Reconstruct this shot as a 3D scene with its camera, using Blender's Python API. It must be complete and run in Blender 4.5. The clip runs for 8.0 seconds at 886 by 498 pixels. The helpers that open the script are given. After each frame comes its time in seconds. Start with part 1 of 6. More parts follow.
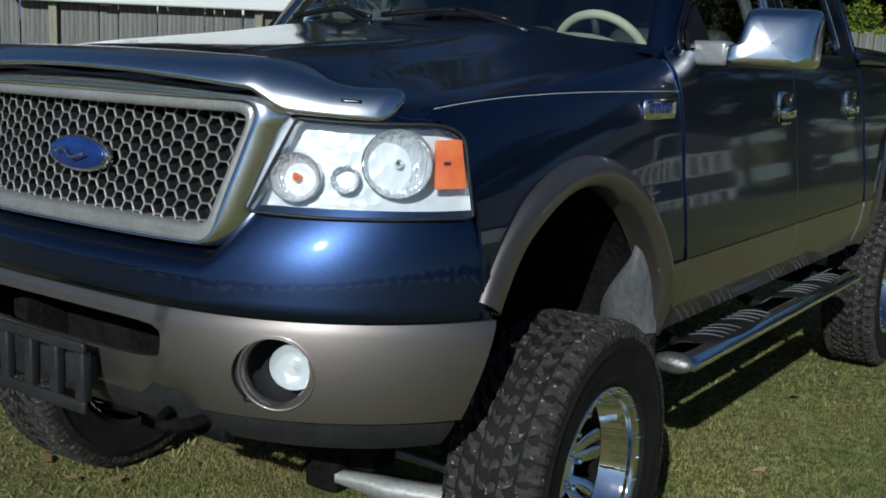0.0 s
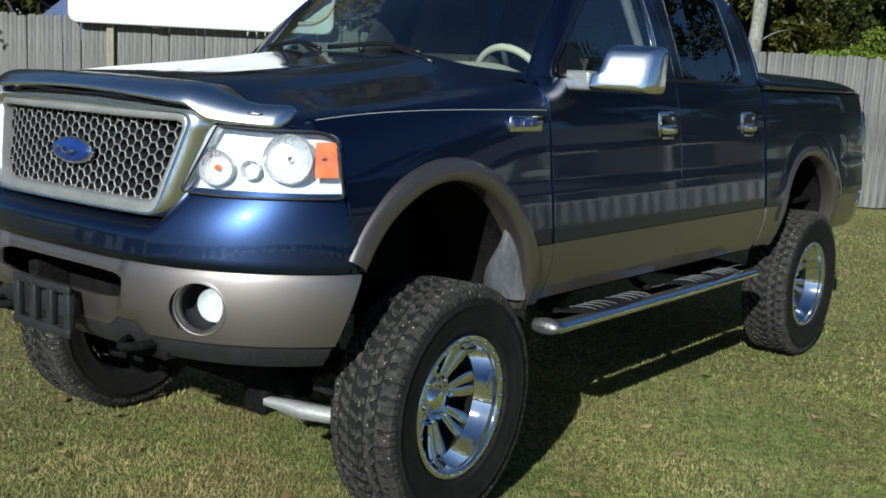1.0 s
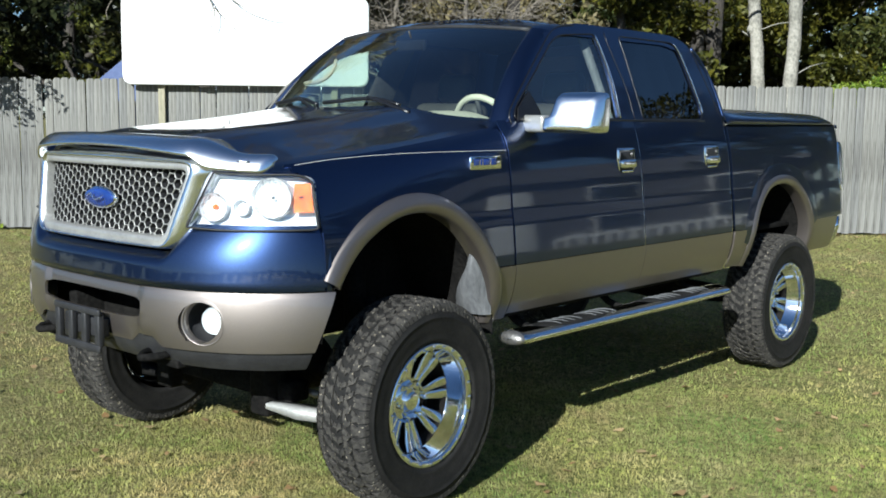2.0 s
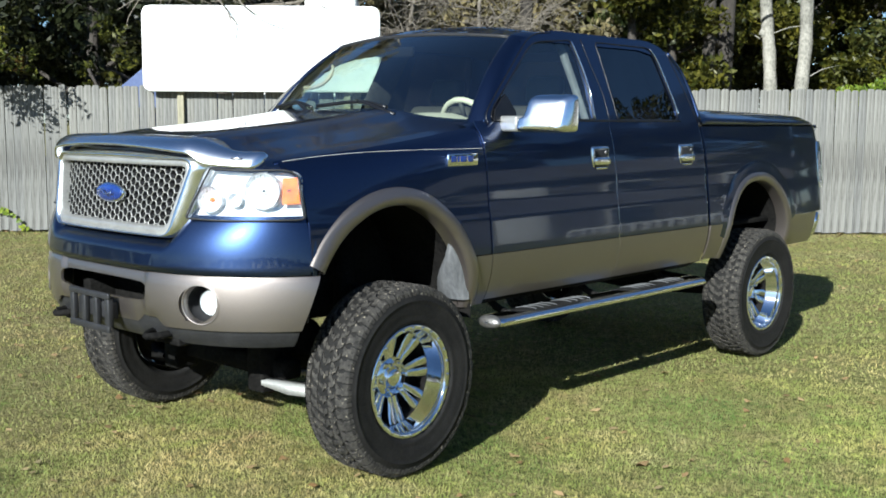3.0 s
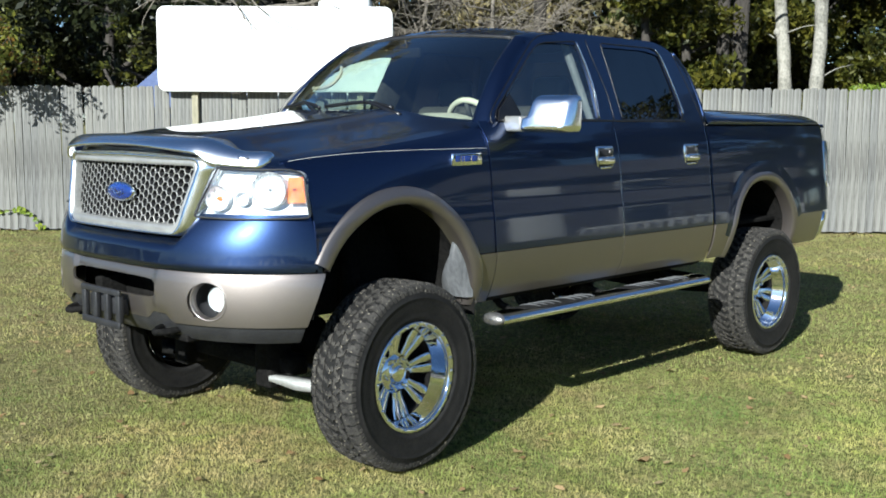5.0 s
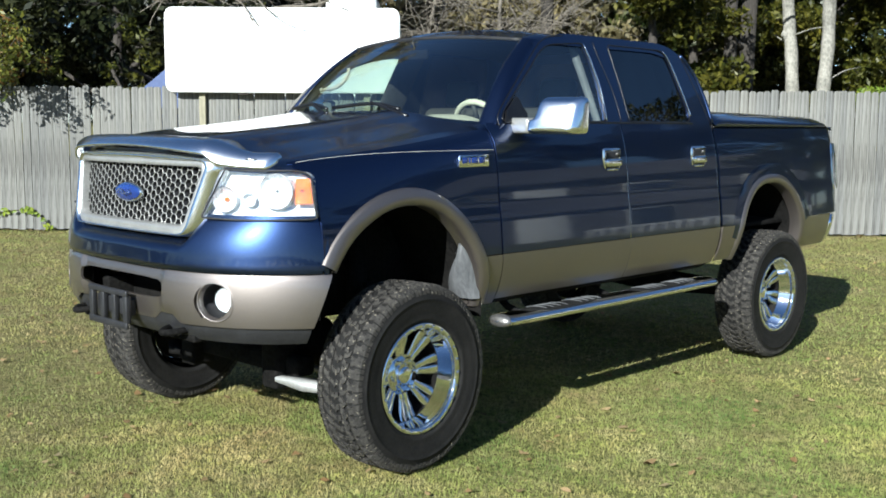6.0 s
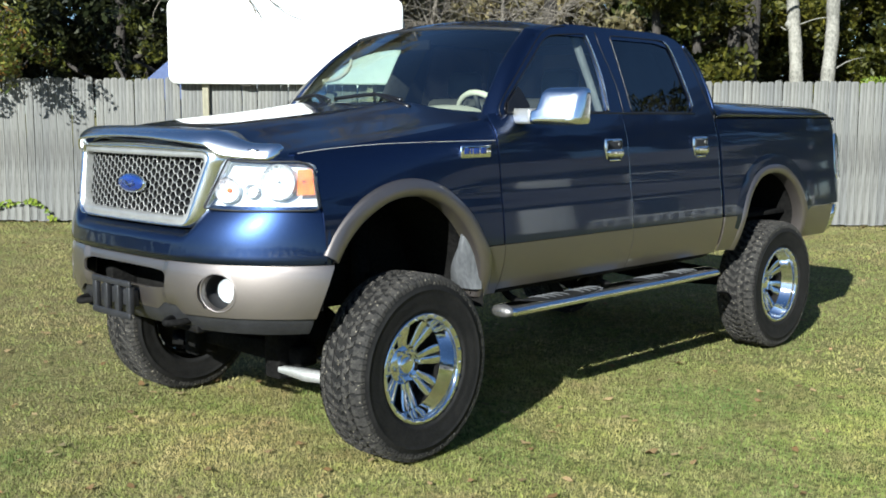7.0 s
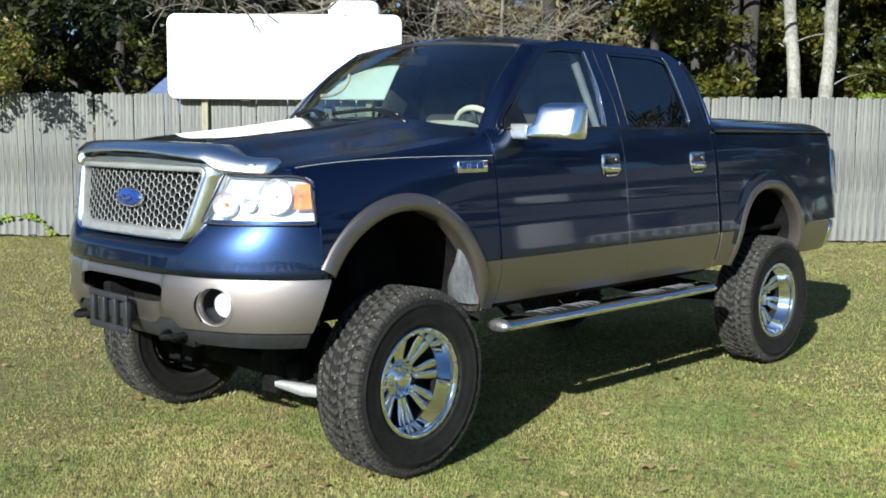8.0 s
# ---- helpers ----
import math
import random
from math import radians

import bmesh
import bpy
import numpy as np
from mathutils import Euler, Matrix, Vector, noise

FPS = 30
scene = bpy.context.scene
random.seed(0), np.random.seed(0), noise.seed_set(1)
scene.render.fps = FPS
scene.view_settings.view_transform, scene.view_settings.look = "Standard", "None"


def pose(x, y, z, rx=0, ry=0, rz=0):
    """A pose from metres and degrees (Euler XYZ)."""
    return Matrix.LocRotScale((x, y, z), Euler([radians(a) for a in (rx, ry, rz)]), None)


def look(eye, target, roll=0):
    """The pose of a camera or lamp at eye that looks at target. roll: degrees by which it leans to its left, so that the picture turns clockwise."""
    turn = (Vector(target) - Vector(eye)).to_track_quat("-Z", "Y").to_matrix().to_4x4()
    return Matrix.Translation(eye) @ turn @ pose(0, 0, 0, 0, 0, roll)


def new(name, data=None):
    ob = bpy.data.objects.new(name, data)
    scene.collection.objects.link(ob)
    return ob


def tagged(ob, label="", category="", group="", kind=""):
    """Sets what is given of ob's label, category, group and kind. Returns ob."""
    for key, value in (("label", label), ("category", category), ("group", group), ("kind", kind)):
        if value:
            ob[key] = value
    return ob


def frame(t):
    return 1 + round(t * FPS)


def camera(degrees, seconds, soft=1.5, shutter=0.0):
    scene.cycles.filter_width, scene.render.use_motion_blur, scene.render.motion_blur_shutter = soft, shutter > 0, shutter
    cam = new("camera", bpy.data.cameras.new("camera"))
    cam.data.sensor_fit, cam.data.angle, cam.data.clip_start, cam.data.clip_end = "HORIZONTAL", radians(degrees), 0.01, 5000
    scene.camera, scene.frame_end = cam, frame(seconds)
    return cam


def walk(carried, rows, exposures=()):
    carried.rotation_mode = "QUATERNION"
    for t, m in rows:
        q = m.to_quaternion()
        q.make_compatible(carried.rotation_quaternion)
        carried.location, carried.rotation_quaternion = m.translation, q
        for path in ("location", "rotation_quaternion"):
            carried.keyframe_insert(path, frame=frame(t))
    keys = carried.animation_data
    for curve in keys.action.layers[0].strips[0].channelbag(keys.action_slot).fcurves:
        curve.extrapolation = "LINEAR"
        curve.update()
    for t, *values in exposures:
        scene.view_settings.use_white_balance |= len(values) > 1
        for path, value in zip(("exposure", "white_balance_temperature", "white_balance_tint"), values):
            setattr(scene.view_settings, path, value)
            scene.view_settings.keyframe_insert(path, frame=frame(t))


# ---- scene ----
cam = camera(44.7, 8.0, 1.8)
PATH = [
    (0, (2.281, -2.553, 1.574), (1.157, -0.937, 1.221), 2.3),
    (0.5, (2.796, -2.8, 1.612), (1.651, -1.186, 1.318), 2.1),
    (1, (3.28, -2.96, 1.624), (2.055, -1.412, 1.299), 2.8),
    (1.5, (3.711, -3.167, 1.622), (2.45, -1.651, 1.289), 1.8),
    (1.7, (3.834, -3.206, 1.652), (2.546, -1.698, 1.384), 1.4),
    (2.8, (4.381, -3.354, 1.635), (3.012, -1.917, 1.388), 0.4),
    (3, (4.444, -3.407, 1.63), (3.085, -1.958, 1.393), 0.3),
    (3.5, (4.503, -3.411, 1.636), (3.132, -1.977, 1.387), 0.9),
    (4, (4.531, -3.42, 1.63), (3.157, -1.988, 1.377), 0.3),
    (5.5, (4.542, -3.427, 1.636), (3.16, -2.001, 1.403), 0.3),
    (6, (4.542, -3.43, 1.636), (3.153, -2.01, 1.4), 0.4),
    (6.5, (4.542, -3.445, 1.633), (3.155, -2.022, 1.406), 0.5),
    (7, (4.557, -3.433, 1.634), (3.165, -2.02, 1.382), 0.3),
    (7.5, (4.564, -3.432, 1.633), (3.175, -2.013, 1.396), 0.1),
    (8, (4.571, -3.432, 1.632), (3.177, -2.015, 1.408), 0.4),
]
walk(cam, [(t, look(eye, target, roll)) for t, eye, target, roll in PATH],
     exposures=[(0, -0.34, 5650, 4), (0.5, -0.10, 5700, 4), (1, 0.30, 5760, 4), (1.5, 0.80, 5830, 5), (1.7, 0.88, 5830, 5), (2.8, 1.12, 5860, 5), (8, 1.12, 5860, 5)])

# ---------------------------------------------------------------- world and sun
world = bpy.data.worlds.new("sky")
scene.world = world
world.use_nodes = True
wn = world.node_tree
sky = wn.nodes.new("ShaderNodeTexSky")
sky.sky_type = "NISHITA"
sky.sun_disc = False
SUN_TO = Vector((0.72, -1.93, 1.0)).normalized()
sky.sun_elevation = math.asin(SUN_TO.z)
sky.sun_rotation = math.atan2(SUN_TO.x, SUN_TO.y)
wn.links.new(sky.outputs[0], wn.nodes["Background"].inputs[0])
wn.nodes["Background"].inputs[1].default_value = 0.055
sky.air_density, sky.ozone_density, sky.dust_density = 0.8, 3.5, 0.2
sun_data = bpy.data.lights.new("sun", "SUN")
sun_data.energy, sun_data.angle, sun_data.color = 5.0, radians(0.53), (1.0, 0.96, 0.88)
sun = new("sun", sun_data)
sun.matrix_world = look(SUN_TO * 30, (0, 0, 0))


# ---------------------------------------------------------------- mesh helpers
def mesh_from(name, verts, faces, smooth=True):
    me = bpy.data.meshes.new(name)
    me.from_pydata([tuple(map(float, v)) for v in verts], [], [tuple(map(int, f)) for f in faces])
    me.validate()
    me.update()
    if smooth:
        me.polygons.foreach_set("use_smooth", [True] * len(me.polygons))
    return me


def fast_mesh(name, verts, faces):
    """Many equal faces at once; verts (n, 3), faces (m, k)."""
    verts, faces = np.asarray(verts, np.float32), np.asarray(faces, np.int32)
    m, k = faces.shape
    me = bpy.data.meshes.new(name)
    me.vertices.add(len(verts))
    me.vertices.foreach_set("co", verts.ravel())
    me.loops.add(m * k)
    me.loops.foreach_set("vertex_index", faces.ravel())
    me.polygons.add(m)
    me.polygons.foreach_set("loop_start", np.arange(0, m * k, k, dtype=np.int32))
    me.polygons.foreach_set("loop_total", np.full(m, k, np.int32))
    me.update(calc_edges=True)
    me.validate()
    return me


def bm_mesh(name, bm, smooth=False):
    bmesh.ops.recalc_face_normals(bm, faces=bm.faces)
    me = bpy.data.meshes.new(name)
    bm.to_mesh(me)
    bm.free()
    if smooth:
        me.polygons.foreach_set("use_smooth", [True] * len(me.polygons))
    return me


def place(name, me, mat, parent=None, label="", at=None):
    ob = new(name, me)
    if mat is not None and not me.materials:
        me.materials.append(mat)
    if parent is not None:
        ob.parent = parent
    if at is not None:
        ob.matrix_basis = at
    if label:
        tagged(ob, label)
    return ob


def part(name, shape, mat, parent, label="", smooth=True, at=None, thick=0.0):
    """Links a shape (bmesh, mesh, or verts and faces) as one mesh object under a thing or a part."""
    if isinstance(shape, bmesh.types.BMesh):
        me = bm_mesh(name, shape, smooth)
    elif isinstance(shape, tuple):
        me = mesh_from(name, shape[0], shape[1], smooth)
    else:
        me = shape
    ob = place(name, me, mat, parent, label, at)
    if thick:
        # keep the outer edge crisp
        used = {}
        for p in me.polygons:
            for e in p.edge_keys:
                used[e] = used.get(e, 0) + 1
        for e in me.edges:
            if used.get(e.key, 0) == 1:
                e.use_edge_sharp = True
        mod = ob.modifiers.new("thickness", "SOLIDIFY")
        mod.thickness, mod.offset = thick, -1.0
    return ob


def thing(name, label, category, at=(0, 0, 0), group="", kind=""):
    ob = new(name)
    ob.empty_display_size = 0.2
    ob.location = at
    return tagged(ob, label, category, group, kind)


def join(*shapes):
    """Several (verts, faces) as one."""
    verts, faces = [], []
    for v, f in shapes:
        base = len(verts)
        verts.extend([tuple(p) for p in v])
        faces.extend([tuple(i + base for i in q) for q in f])
    return verts, faces


def moved(shape, m):
    return [tuple(m @ Vector(p)) for p in shape[0]], shape[1]


def mirrored(shape):
    return [(-p[0], p[1], p[2]) for p in shape[0]], [tuple(reversed(q)) for q in shape[1]]


def box(x0, x1, y0, y1, z0, z1):
    v = [(x, y, z) for z in (z0, z1) for y in (y0, y1) for x in (x0, x1)]
    return v, [(0, 2, 3, 1), (4, 5, 7, 6), (0, 1, 5, 4), (2, 6, 7, 3), (0, 4, 6, 2), (1, 3, 7, 5)]


def bbox(x0, x1, y0, y1, z0, z1, r=0.01, seg=2):
    """A box with rounded edges."""
    bm = bmesh.new()
    bmesh.ops.create_cube(bm, size=1)
    for v in bm.verts:
        v.co = ((x0 + x1) / 2 + v.co.x * (x1 - x0), (y0 + y1) / 2 + v.co.y * (y1 - y0), (z0 + z1) / 2 + v.co.z * (z1 - z0))
    bmesh.ops.bevel(bm, geom=bm.edges[:], offset=r, segments=seg, profile=0.5, affect="EDGES")
    out = [tuple(v.co) for v in bm.verts], [tuple(v.index for v in f.verts) for f in bm.faces]
    bm.free()
    return out


def loft(rows, close_u=False, close_v=False, flip=False):
    """A skin over an array of points (n, m, 3)."""
    rows = np.asarray(rows, float)
    n, m = rows.shape[:2]
    faces = []
    for i in range(n if close_u else n - 1):
        for j in range(m if close_v else m - 1):
            a, b, c, d = i * m + j, ((i + 1) % n) * m + j, ((i + 1) % n) * m + (j + 1) % m, i * m + (j + 1) % m
            faces.append((a, d, c, b) if flip else (a, b, c, d))
    return [tuple(p) for p in rows.reshape(-1, 3)], faces


def lathe(profile, seg=64, axis="x"):
    """Turns (along, radius) pairs round the x, y or z axis."""
    rows = []
    for k in range(seg):
        a = 2 * math.pi * k / seg
        rows.append([{"x": (h, r * math.cos(a), r * math.sin(a)), "y": (r * math.sin(a), h, r * math.cos(a)),
                      "z": (r * math.cos(a), r * math.sin(a), h)}[axis] for h, r in profile])
    return loft(rows, close_u=True)


def tube(points, radius, seg=10, caps=True):
    """A round bar along points; radius one number or one for each point."""
    pts = [Vector(p) for p in points]
    radii = [radius] * len(pts) if isinstance(radius, (int, float)) else list(radius)
    rows, side = [], None
    for i, p in enumerate(pts):
        way = (pts[min(i + 1, len(pts) - 1)] - pts[max(i - 1, 0)]).normalized()
        if side is None:
            side = way.orthogonal().normalized()
        side = (side - way * side.dot(way)).normalized()
        up = way.cross(side)
        rows.append([p + radii[i] * (math.cos(2 * math.pi * k / seg) * side + math.sin(2 * math.pi * k / seg) * up) for k in range(seg)])
    v, f = loft([[tuple(q) for q in r] for r in rows], close_v=True)
    if caps:
        n = len(rows)
        f = list(f) + [tuple(range(seg)), tuple(reversed(range((n - 1) * seg, n * seg)))]
    return v, f


def spline(points, per=6):
    """Catmull-Rom through points."""
    p = [np.array(q, float) for q in points]
    p = [2 * p[0] - p[1]] + p + [2 * p[-1] - p[-2]]
    out = []
    for i in range(1, len(p) - 2):
        for k in range(per):
            t = k / per
            out.append(0.5 * (2 * p[i] + (p[i + 1] - p[i - 1]) * t + (2 * p[i - 1] - 5 * p[i] + 4 * p[i + 1] - p[i + 2]) * t * t
                              + (3 * p[i] - p[i - 1] - 3 * p[i + 1] + p[i + 2]) * t ** 3))
    return out + [p[-2]]


def surf(us, vs, fn, holes=(), keep=None, flip=False):
    """A sheet fn(u, v) over a grid, with super-elliptic holes (cu, cv, a, b, n) whose rims are smooth."""
    us, vs = list(us), list(vs)
    grid = [[[u, v] for v in vs] for u in us]

    def level(h, u, v):
        return (abs((u - h[0]) / h[2]) ** h[4] + abs((v - h[1]) / h[3]) ** h[4]) ** (1 / h[4])

    faces, used = [], set()
    m = len(vs)
    for i in range(len(us) - 1):
        for j in range(m - 1):
            cu, cv = (us[i] + us[i + 1]) / 2, (vs[j] + vs[j + 1]) / 2
            if any(level(h, cu, cv) < 1 for h in holes) or (keep and not keep(cu, cv)):
                continue
            q = (i * m + j, (i + 1) * m + j, (i + 1) * m + j + 1, i * m + j + 1)
            faces.append(tuple(reversed(q)) if flip else q)
            used.update(q)
    du, dv = us[1] - us[0], vs[1] - vs[0]
    for i in range(len(us)):
        for j in range(m):
            if i * m + j not in used:
                continue
            g = grid[i][j]
            for h in holes:
                l = level(h, *g)
                near = 1 + 0.75 * max(du / h[2], dv / h[3])
                touching = l < 1 or (l < near and any(not (0 <= i + a < len(us) - 1 and 0 <= j + b < m - 1) or level(
                    h, (us[i + a] + us[i + a + 1]) / 2, (vs[j + b] + vs[j + b + 1]) / 2) < 1 for a in (-1, 0) for b in (-1, 0)
                    if 0 <= i + a < len(us) - 1 and 0 <= j + b < m - 1))
                if touching and l > 1e-6:
                    g[0], g[1] = h[0] + (g[0] - h[0]) / l, h[1] + (g[1] - h[1]) / l
    order = sorted(used)
    new_index = {o: k for k, o in enumerate(order)}
    verts = [fn(*grid[o // m][o % m]) for o in order]
    return verts, [tuple(new_index[o] for o in q) for q in faces]


def outline(points, radius=0.02, per=4):
    """A polygon with rounded corners, 2D."""
    out, n = [], len(points)
    for i in range(n):
        p, a, b = (np.array(points[k % n], float) for k in (i, i - 1, i + 1))
        r = radius[i] if isinstance(radius, (list, tuple)) else radius
        da, db = np.linalg.norm(a - p), np.linalg.norm(b - p)
        s, e = p + (a - p) / da * min(r, da * 0.49), p + (b - p) / db * min(r, db * 0.49)
        for k in range(per + 1):
            t = k / per
            out.append(tuple((1 - t) ** 2 * s + 2 * t * (1 - t) * p + t * t * e))
    return out


def ring(outer, inner, fn):
    """The band between two loops of equally many points."""
    n = len(outer)
    return [fn(*p) for p in outer] + [fn(*p) for p in inner], [(i, (i + 1) % n, n + (i + 1) % n, n + i) for i in range(n)]


def fill(loop, fn, holes=(), out=None):
    """A flat face with holes, cut into triangles, then laid by fn(u, v); out: the way that it should face."""
    bm = bmesh.new()
    edges = []
    for lp in (loop, *holes):
        vs = [bm.verts.new((p[0], p[1], 0)) for p in lp]
        edges += [bm.edges.new((vs[i], vs[(i + 1) % len(vs)])) for i in range(len(vs))]
    bmesh.ops.triangle_fill(bm, edges=edges, use_beauty=True)
    bm.verts.index_update()
    verts, faces = [tuple(fn(v.co.x, v.co.y)) for v in bm.verts], [tuple(v.index for v in f.verts) for f in bm.faces]
    bm.free()
    if out is not None:
        turned = []
        for f in faces:
            a, b, c = (Vector(verts[i]) for i in f[:3])
            turned.append(f if (b - a).cross(c - a).dot(Vector(out)) > 0 else tuple(reversed(f)))
        faces = turned
    return verts, faces


def smooth01(t):
    t = min(1.0, max(0.0, t))
    return t * t * (3 - 2 * t)


# ---------------------------------------------------------------- materials
def material(name, base, rough=0.5, metal=0.0, coat=0.0, spec=0.5, coat_rough=0.03):
    m = bpy.data.materials.new(name)
    m.use_nodes = True
    b = m.node_tree.nodes["Principled BSDF"]
    b.inputs["Base Color"].default_value = (*base, 1)
    b.inputs["Roughness"].default_value = rough
    b.inputs["Metallic"].default_value = metal
    b.inputs["Coat Weight"].default_value = coat
    b.inputs["Coat Roughness"].default_value = coat_rough
    b.inputs["Specular IOR Level"].default_value = spec
    return m


def node(m, kind, **values):
    n = m.node_tree.nodes.new(kind)
    for key, value in values.items():
        n.inputs[key.replace("_", " ")].default_value = value
    return n


def link(m, a, b):
    m.node_tree.links.new(a, b)


def ramp(m, fac, stops):
    r = m.node_tree.nodes.new("ShaderNodeValToRGB")
    e = r.color_ramp.elements
    while len(e) < len(stops):
        e.new(0.5)
    for el, (pos, col) in zip(e, stops):
        el.position, el.color = pos, (*col, 1)
    link(m, fac, r.inputs[0])
    return r.outputs[0]


def mixed(m, fac, a, b, how="MIX"):
    n = m.node_tree.nodes.new("ShaderNodeMix")
    n.data_type, n.blend_type = "RGBA", how
    for sock, val in ((n.inputs[0], fac), (n.inputs[6], a), (n.inputs[7], b)):
        if isinstance(val, bpy.types.NodeSocket):
            link(m, val, sock)
        elif isinstance(val, (int, float)):
            sock.default_value = val
        else:
            sock.default_value = (*val, 1)
    return n.outputs[2]


def coords(m, scale=(1, 1, 1), kind="Object"):
    c = m.node_tree.nodes.new("ShaderNodeTexCoord")
    p = m.node_tree.nodes.new("ShaderNodeMapping")
    p.inputs["Scale"].default_value = scale
    link(m, c.outputs[kind], p.inputs[0])
    return p.outputs[0]


def noise_of(m, vector, scale, detail=4.0, rough=0.55):
    n = node(m, "ShaderNodeTexNoise", Scale=scale, Detail=detail, Roughness=rough)
    link(m, vector, n.inputs["Vector"])
    return n.outputs["Fac"]


def bumped(m, height, strength=0.2, distance=0.01):
    b = node(m, "ShaderNodeBump", Strength=strength, Distance=distance)
    link(m, height, b.inputs["Height"])
    link(m, b.outputs[0], m.node_tree.nodes["Principled BSDF"].inputs["Normal"])


def shader_input(m, key):
    return m.node_tree.nodes["Principled BSDF"].inputs[key]


def varied(name, dark, light, rough, scale, stretch=(1, 1, 1), metal=0.0, bump=0.2, dist=0.01, coat=0.0, spec=0.5, rough_to=None):
    """A surface whose colour wanders at two scales, with fine relief."""
    m = material(name, light, rough, metal, coat, spec)
    v = coords(m, stretch)
    big, fine = noise_of(m, v, scale), noise_of(m, v, scale * 9, 5)
    fac = node(m, "ShaderNodeMath")
    fac.operation = "MULTIPLY_ADD"
    link(m, fine, fac.inputs[0])
    fac.inputs[1].default_value = 0.5
    half = node(m, "ShaderNodeMath")
    half.operation = "MULTIPLY"
    half.inputs[1].default_value = 0.5
    link(m, big, half.inputs[0])
    link(m, half.outputs[0], fac.inputs[2])
    link(m, ramp(m, fac.outputs[0], [(0.35, dark), (0.65, light)]), shader_input(m, "Base Color"))
    if rough_to is not None:
        r = node(m, "ShaderNodeMapRange")
        r.inputs["To Min"].default_value, r.inputs["To Max"].default_value = rough, rough_to
        link(m, big, r.inputs["Value"])
        link(m, r.outputs[0], shader_input(m, "Roughness"))
    if bump:
        bumped(m, fine, bump, dist)
    return m


def car_paint(name, base, flake, dust=0.02, rough=0.32, metal=0.75):
    """Metallic paint under clear coat, with soft mottling of the flakes and a film of dust."""
    m = material(name, base, rough, metal, 1.0, 0.5, 0.012)
    v = coords(m)
    col = mixed(m, ramp(m, noise_of(m, v, 260.0, 3), [(0.3, (0.42, 0.42, 0.42)), (0.7, (0.58, 0.58, 0.58))]), base, flake)
    dirt = ramp(m, noise_of(m, v, 5.0, 6), [(0.45, (0, 0, 0)), (0.8, (dust * 6, dust * 6, dust * 6))])
    link(m, mixed(m, dirt, col, (0.30, 0.27, 0.22)), shader_input(m, "Base Color"))
    r = node(m, "ShaderNodeMapRange")
    r.inputs["To Min"].default_value, r.inputs["To Max"].default_value = 0.025, 0.065
    link(m, noise_of(m, v, 7.0, 5), r.inputs["Value"])
    link(m, r.outputs[0], shader_input(m, "Coat Roughness"))
    b = node(m, "ShaderNodeBump", Strength=0.05, Distance=0.01)
    link(m, noise_of(m, v, 3.0, 1), b.inputs["Height"])
    link(m, b.outputs[0], shader_input(m, "Coat Normal"))
    return m


PAINT = car_paint("blue_paint", (0.005, 0.008, 0.026), (0.044, 0.078, 0.186), 0.0015, 0.37, 1.0)
TAN = car_paint("tan_paint", (0.160, 0.139, 0.128), (0.29, 0.255, 0.235), 0.02, 0.48, 0.95)
CHROME = varied("chrome", (0.80, 0.81, 0.83), (0.90, 0.91, 0.92), 0.02, 6.0, metal=1.0, bump=0.02, dist=0.002, rough_to=0.07)
WORN_CHROME = varied("hazed_chrome", (0.90, 0.91, 0.93), (0.95, 0.96, 0.97), 0.10, 6.0, metal=1.0, bump=0.02, dist=0.002, rough_to=0.20)
SHIELD_CHROME = varied("plated_plastic", (0.88, 0.90, 0.93), (0.94, 0.95, 0.97), 0.14, 6.0, metal=1.0, bump=0.03, dist=0.002, rough_to=0.26)
DULL_METAL = varied("cast_metal", (0.16, 0.155, 0.15), (0.32, 0.31, 0.30), 0.45, 8.0, metal=0.8, bump=0.3)
PALE_CAST = varied("pale_cast_metal", (0.26, 0.26, 0.25), (0.38, 0.38, 0.36), 0.5, 8.0, metal=0.3, bump=0.2)
GRILLE_METAL = varied("grille_paint", (0.25, 0.25, 0.24), (0.37, 0.365, 0.345), 0.32, 12.0, metal=0.45, bump=0.08, coat=0.3)
BLACK_TRIM = varied("black_plastic", (0.012, 0.012, 0.013), (0.028, 0.028, 0.03), 0.5, 14.0, bump=0.25, dist=0.003, spec=0.35)
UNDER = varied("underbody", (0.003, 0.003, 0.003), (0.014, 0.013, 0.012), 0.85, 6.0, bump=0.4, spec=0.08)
RUBBER = varied("tyre_rubber", (0.006, 0.006, 0.006), (0.017, 0.016, 0.015), 0.75, 10.0, bump=0.35, dist=0.004, spec=0.2)
TREAD = varied("tread_rubber", (0.008, 0.008, 0.008), (0.070, 0.064, 0.056), 0.80, 34.0, bump=0.9, dist=0.004, spec=0.3)
grit = ramp(TREAD, noise_of(TREAD, coords(TREAD, (1, 1, 1)), 75.0, 2), [(0.66, (0, 0, 0)), (0.70, (0.8, 0.8, 0.8))])
link(TREAD, mixed(TREAD, grit, shader_input(TREAD, "Base Color").links[0].from_socket, (0.34, 0.30, 0.23)), shader_input(TREAD, "Base Color"))
TAN_TRIM = varied("tan_trim", (0.44, 0.41, 0.32), (0.56, 0.52, 0.42), 0.6, 9.0, bump=0.15)
# tan taken down almost to black: the cabin's shade is in this colour
SHADED_TAN = varied("shaded_seat_leather", (0.028, 0.026, 0.022), (0.05, 0.046, 0.038), 0.6, 9.0, bump=0.15)
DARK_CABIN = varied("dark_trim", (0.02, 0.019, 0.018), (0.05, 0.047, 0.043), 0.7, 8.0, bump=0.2)
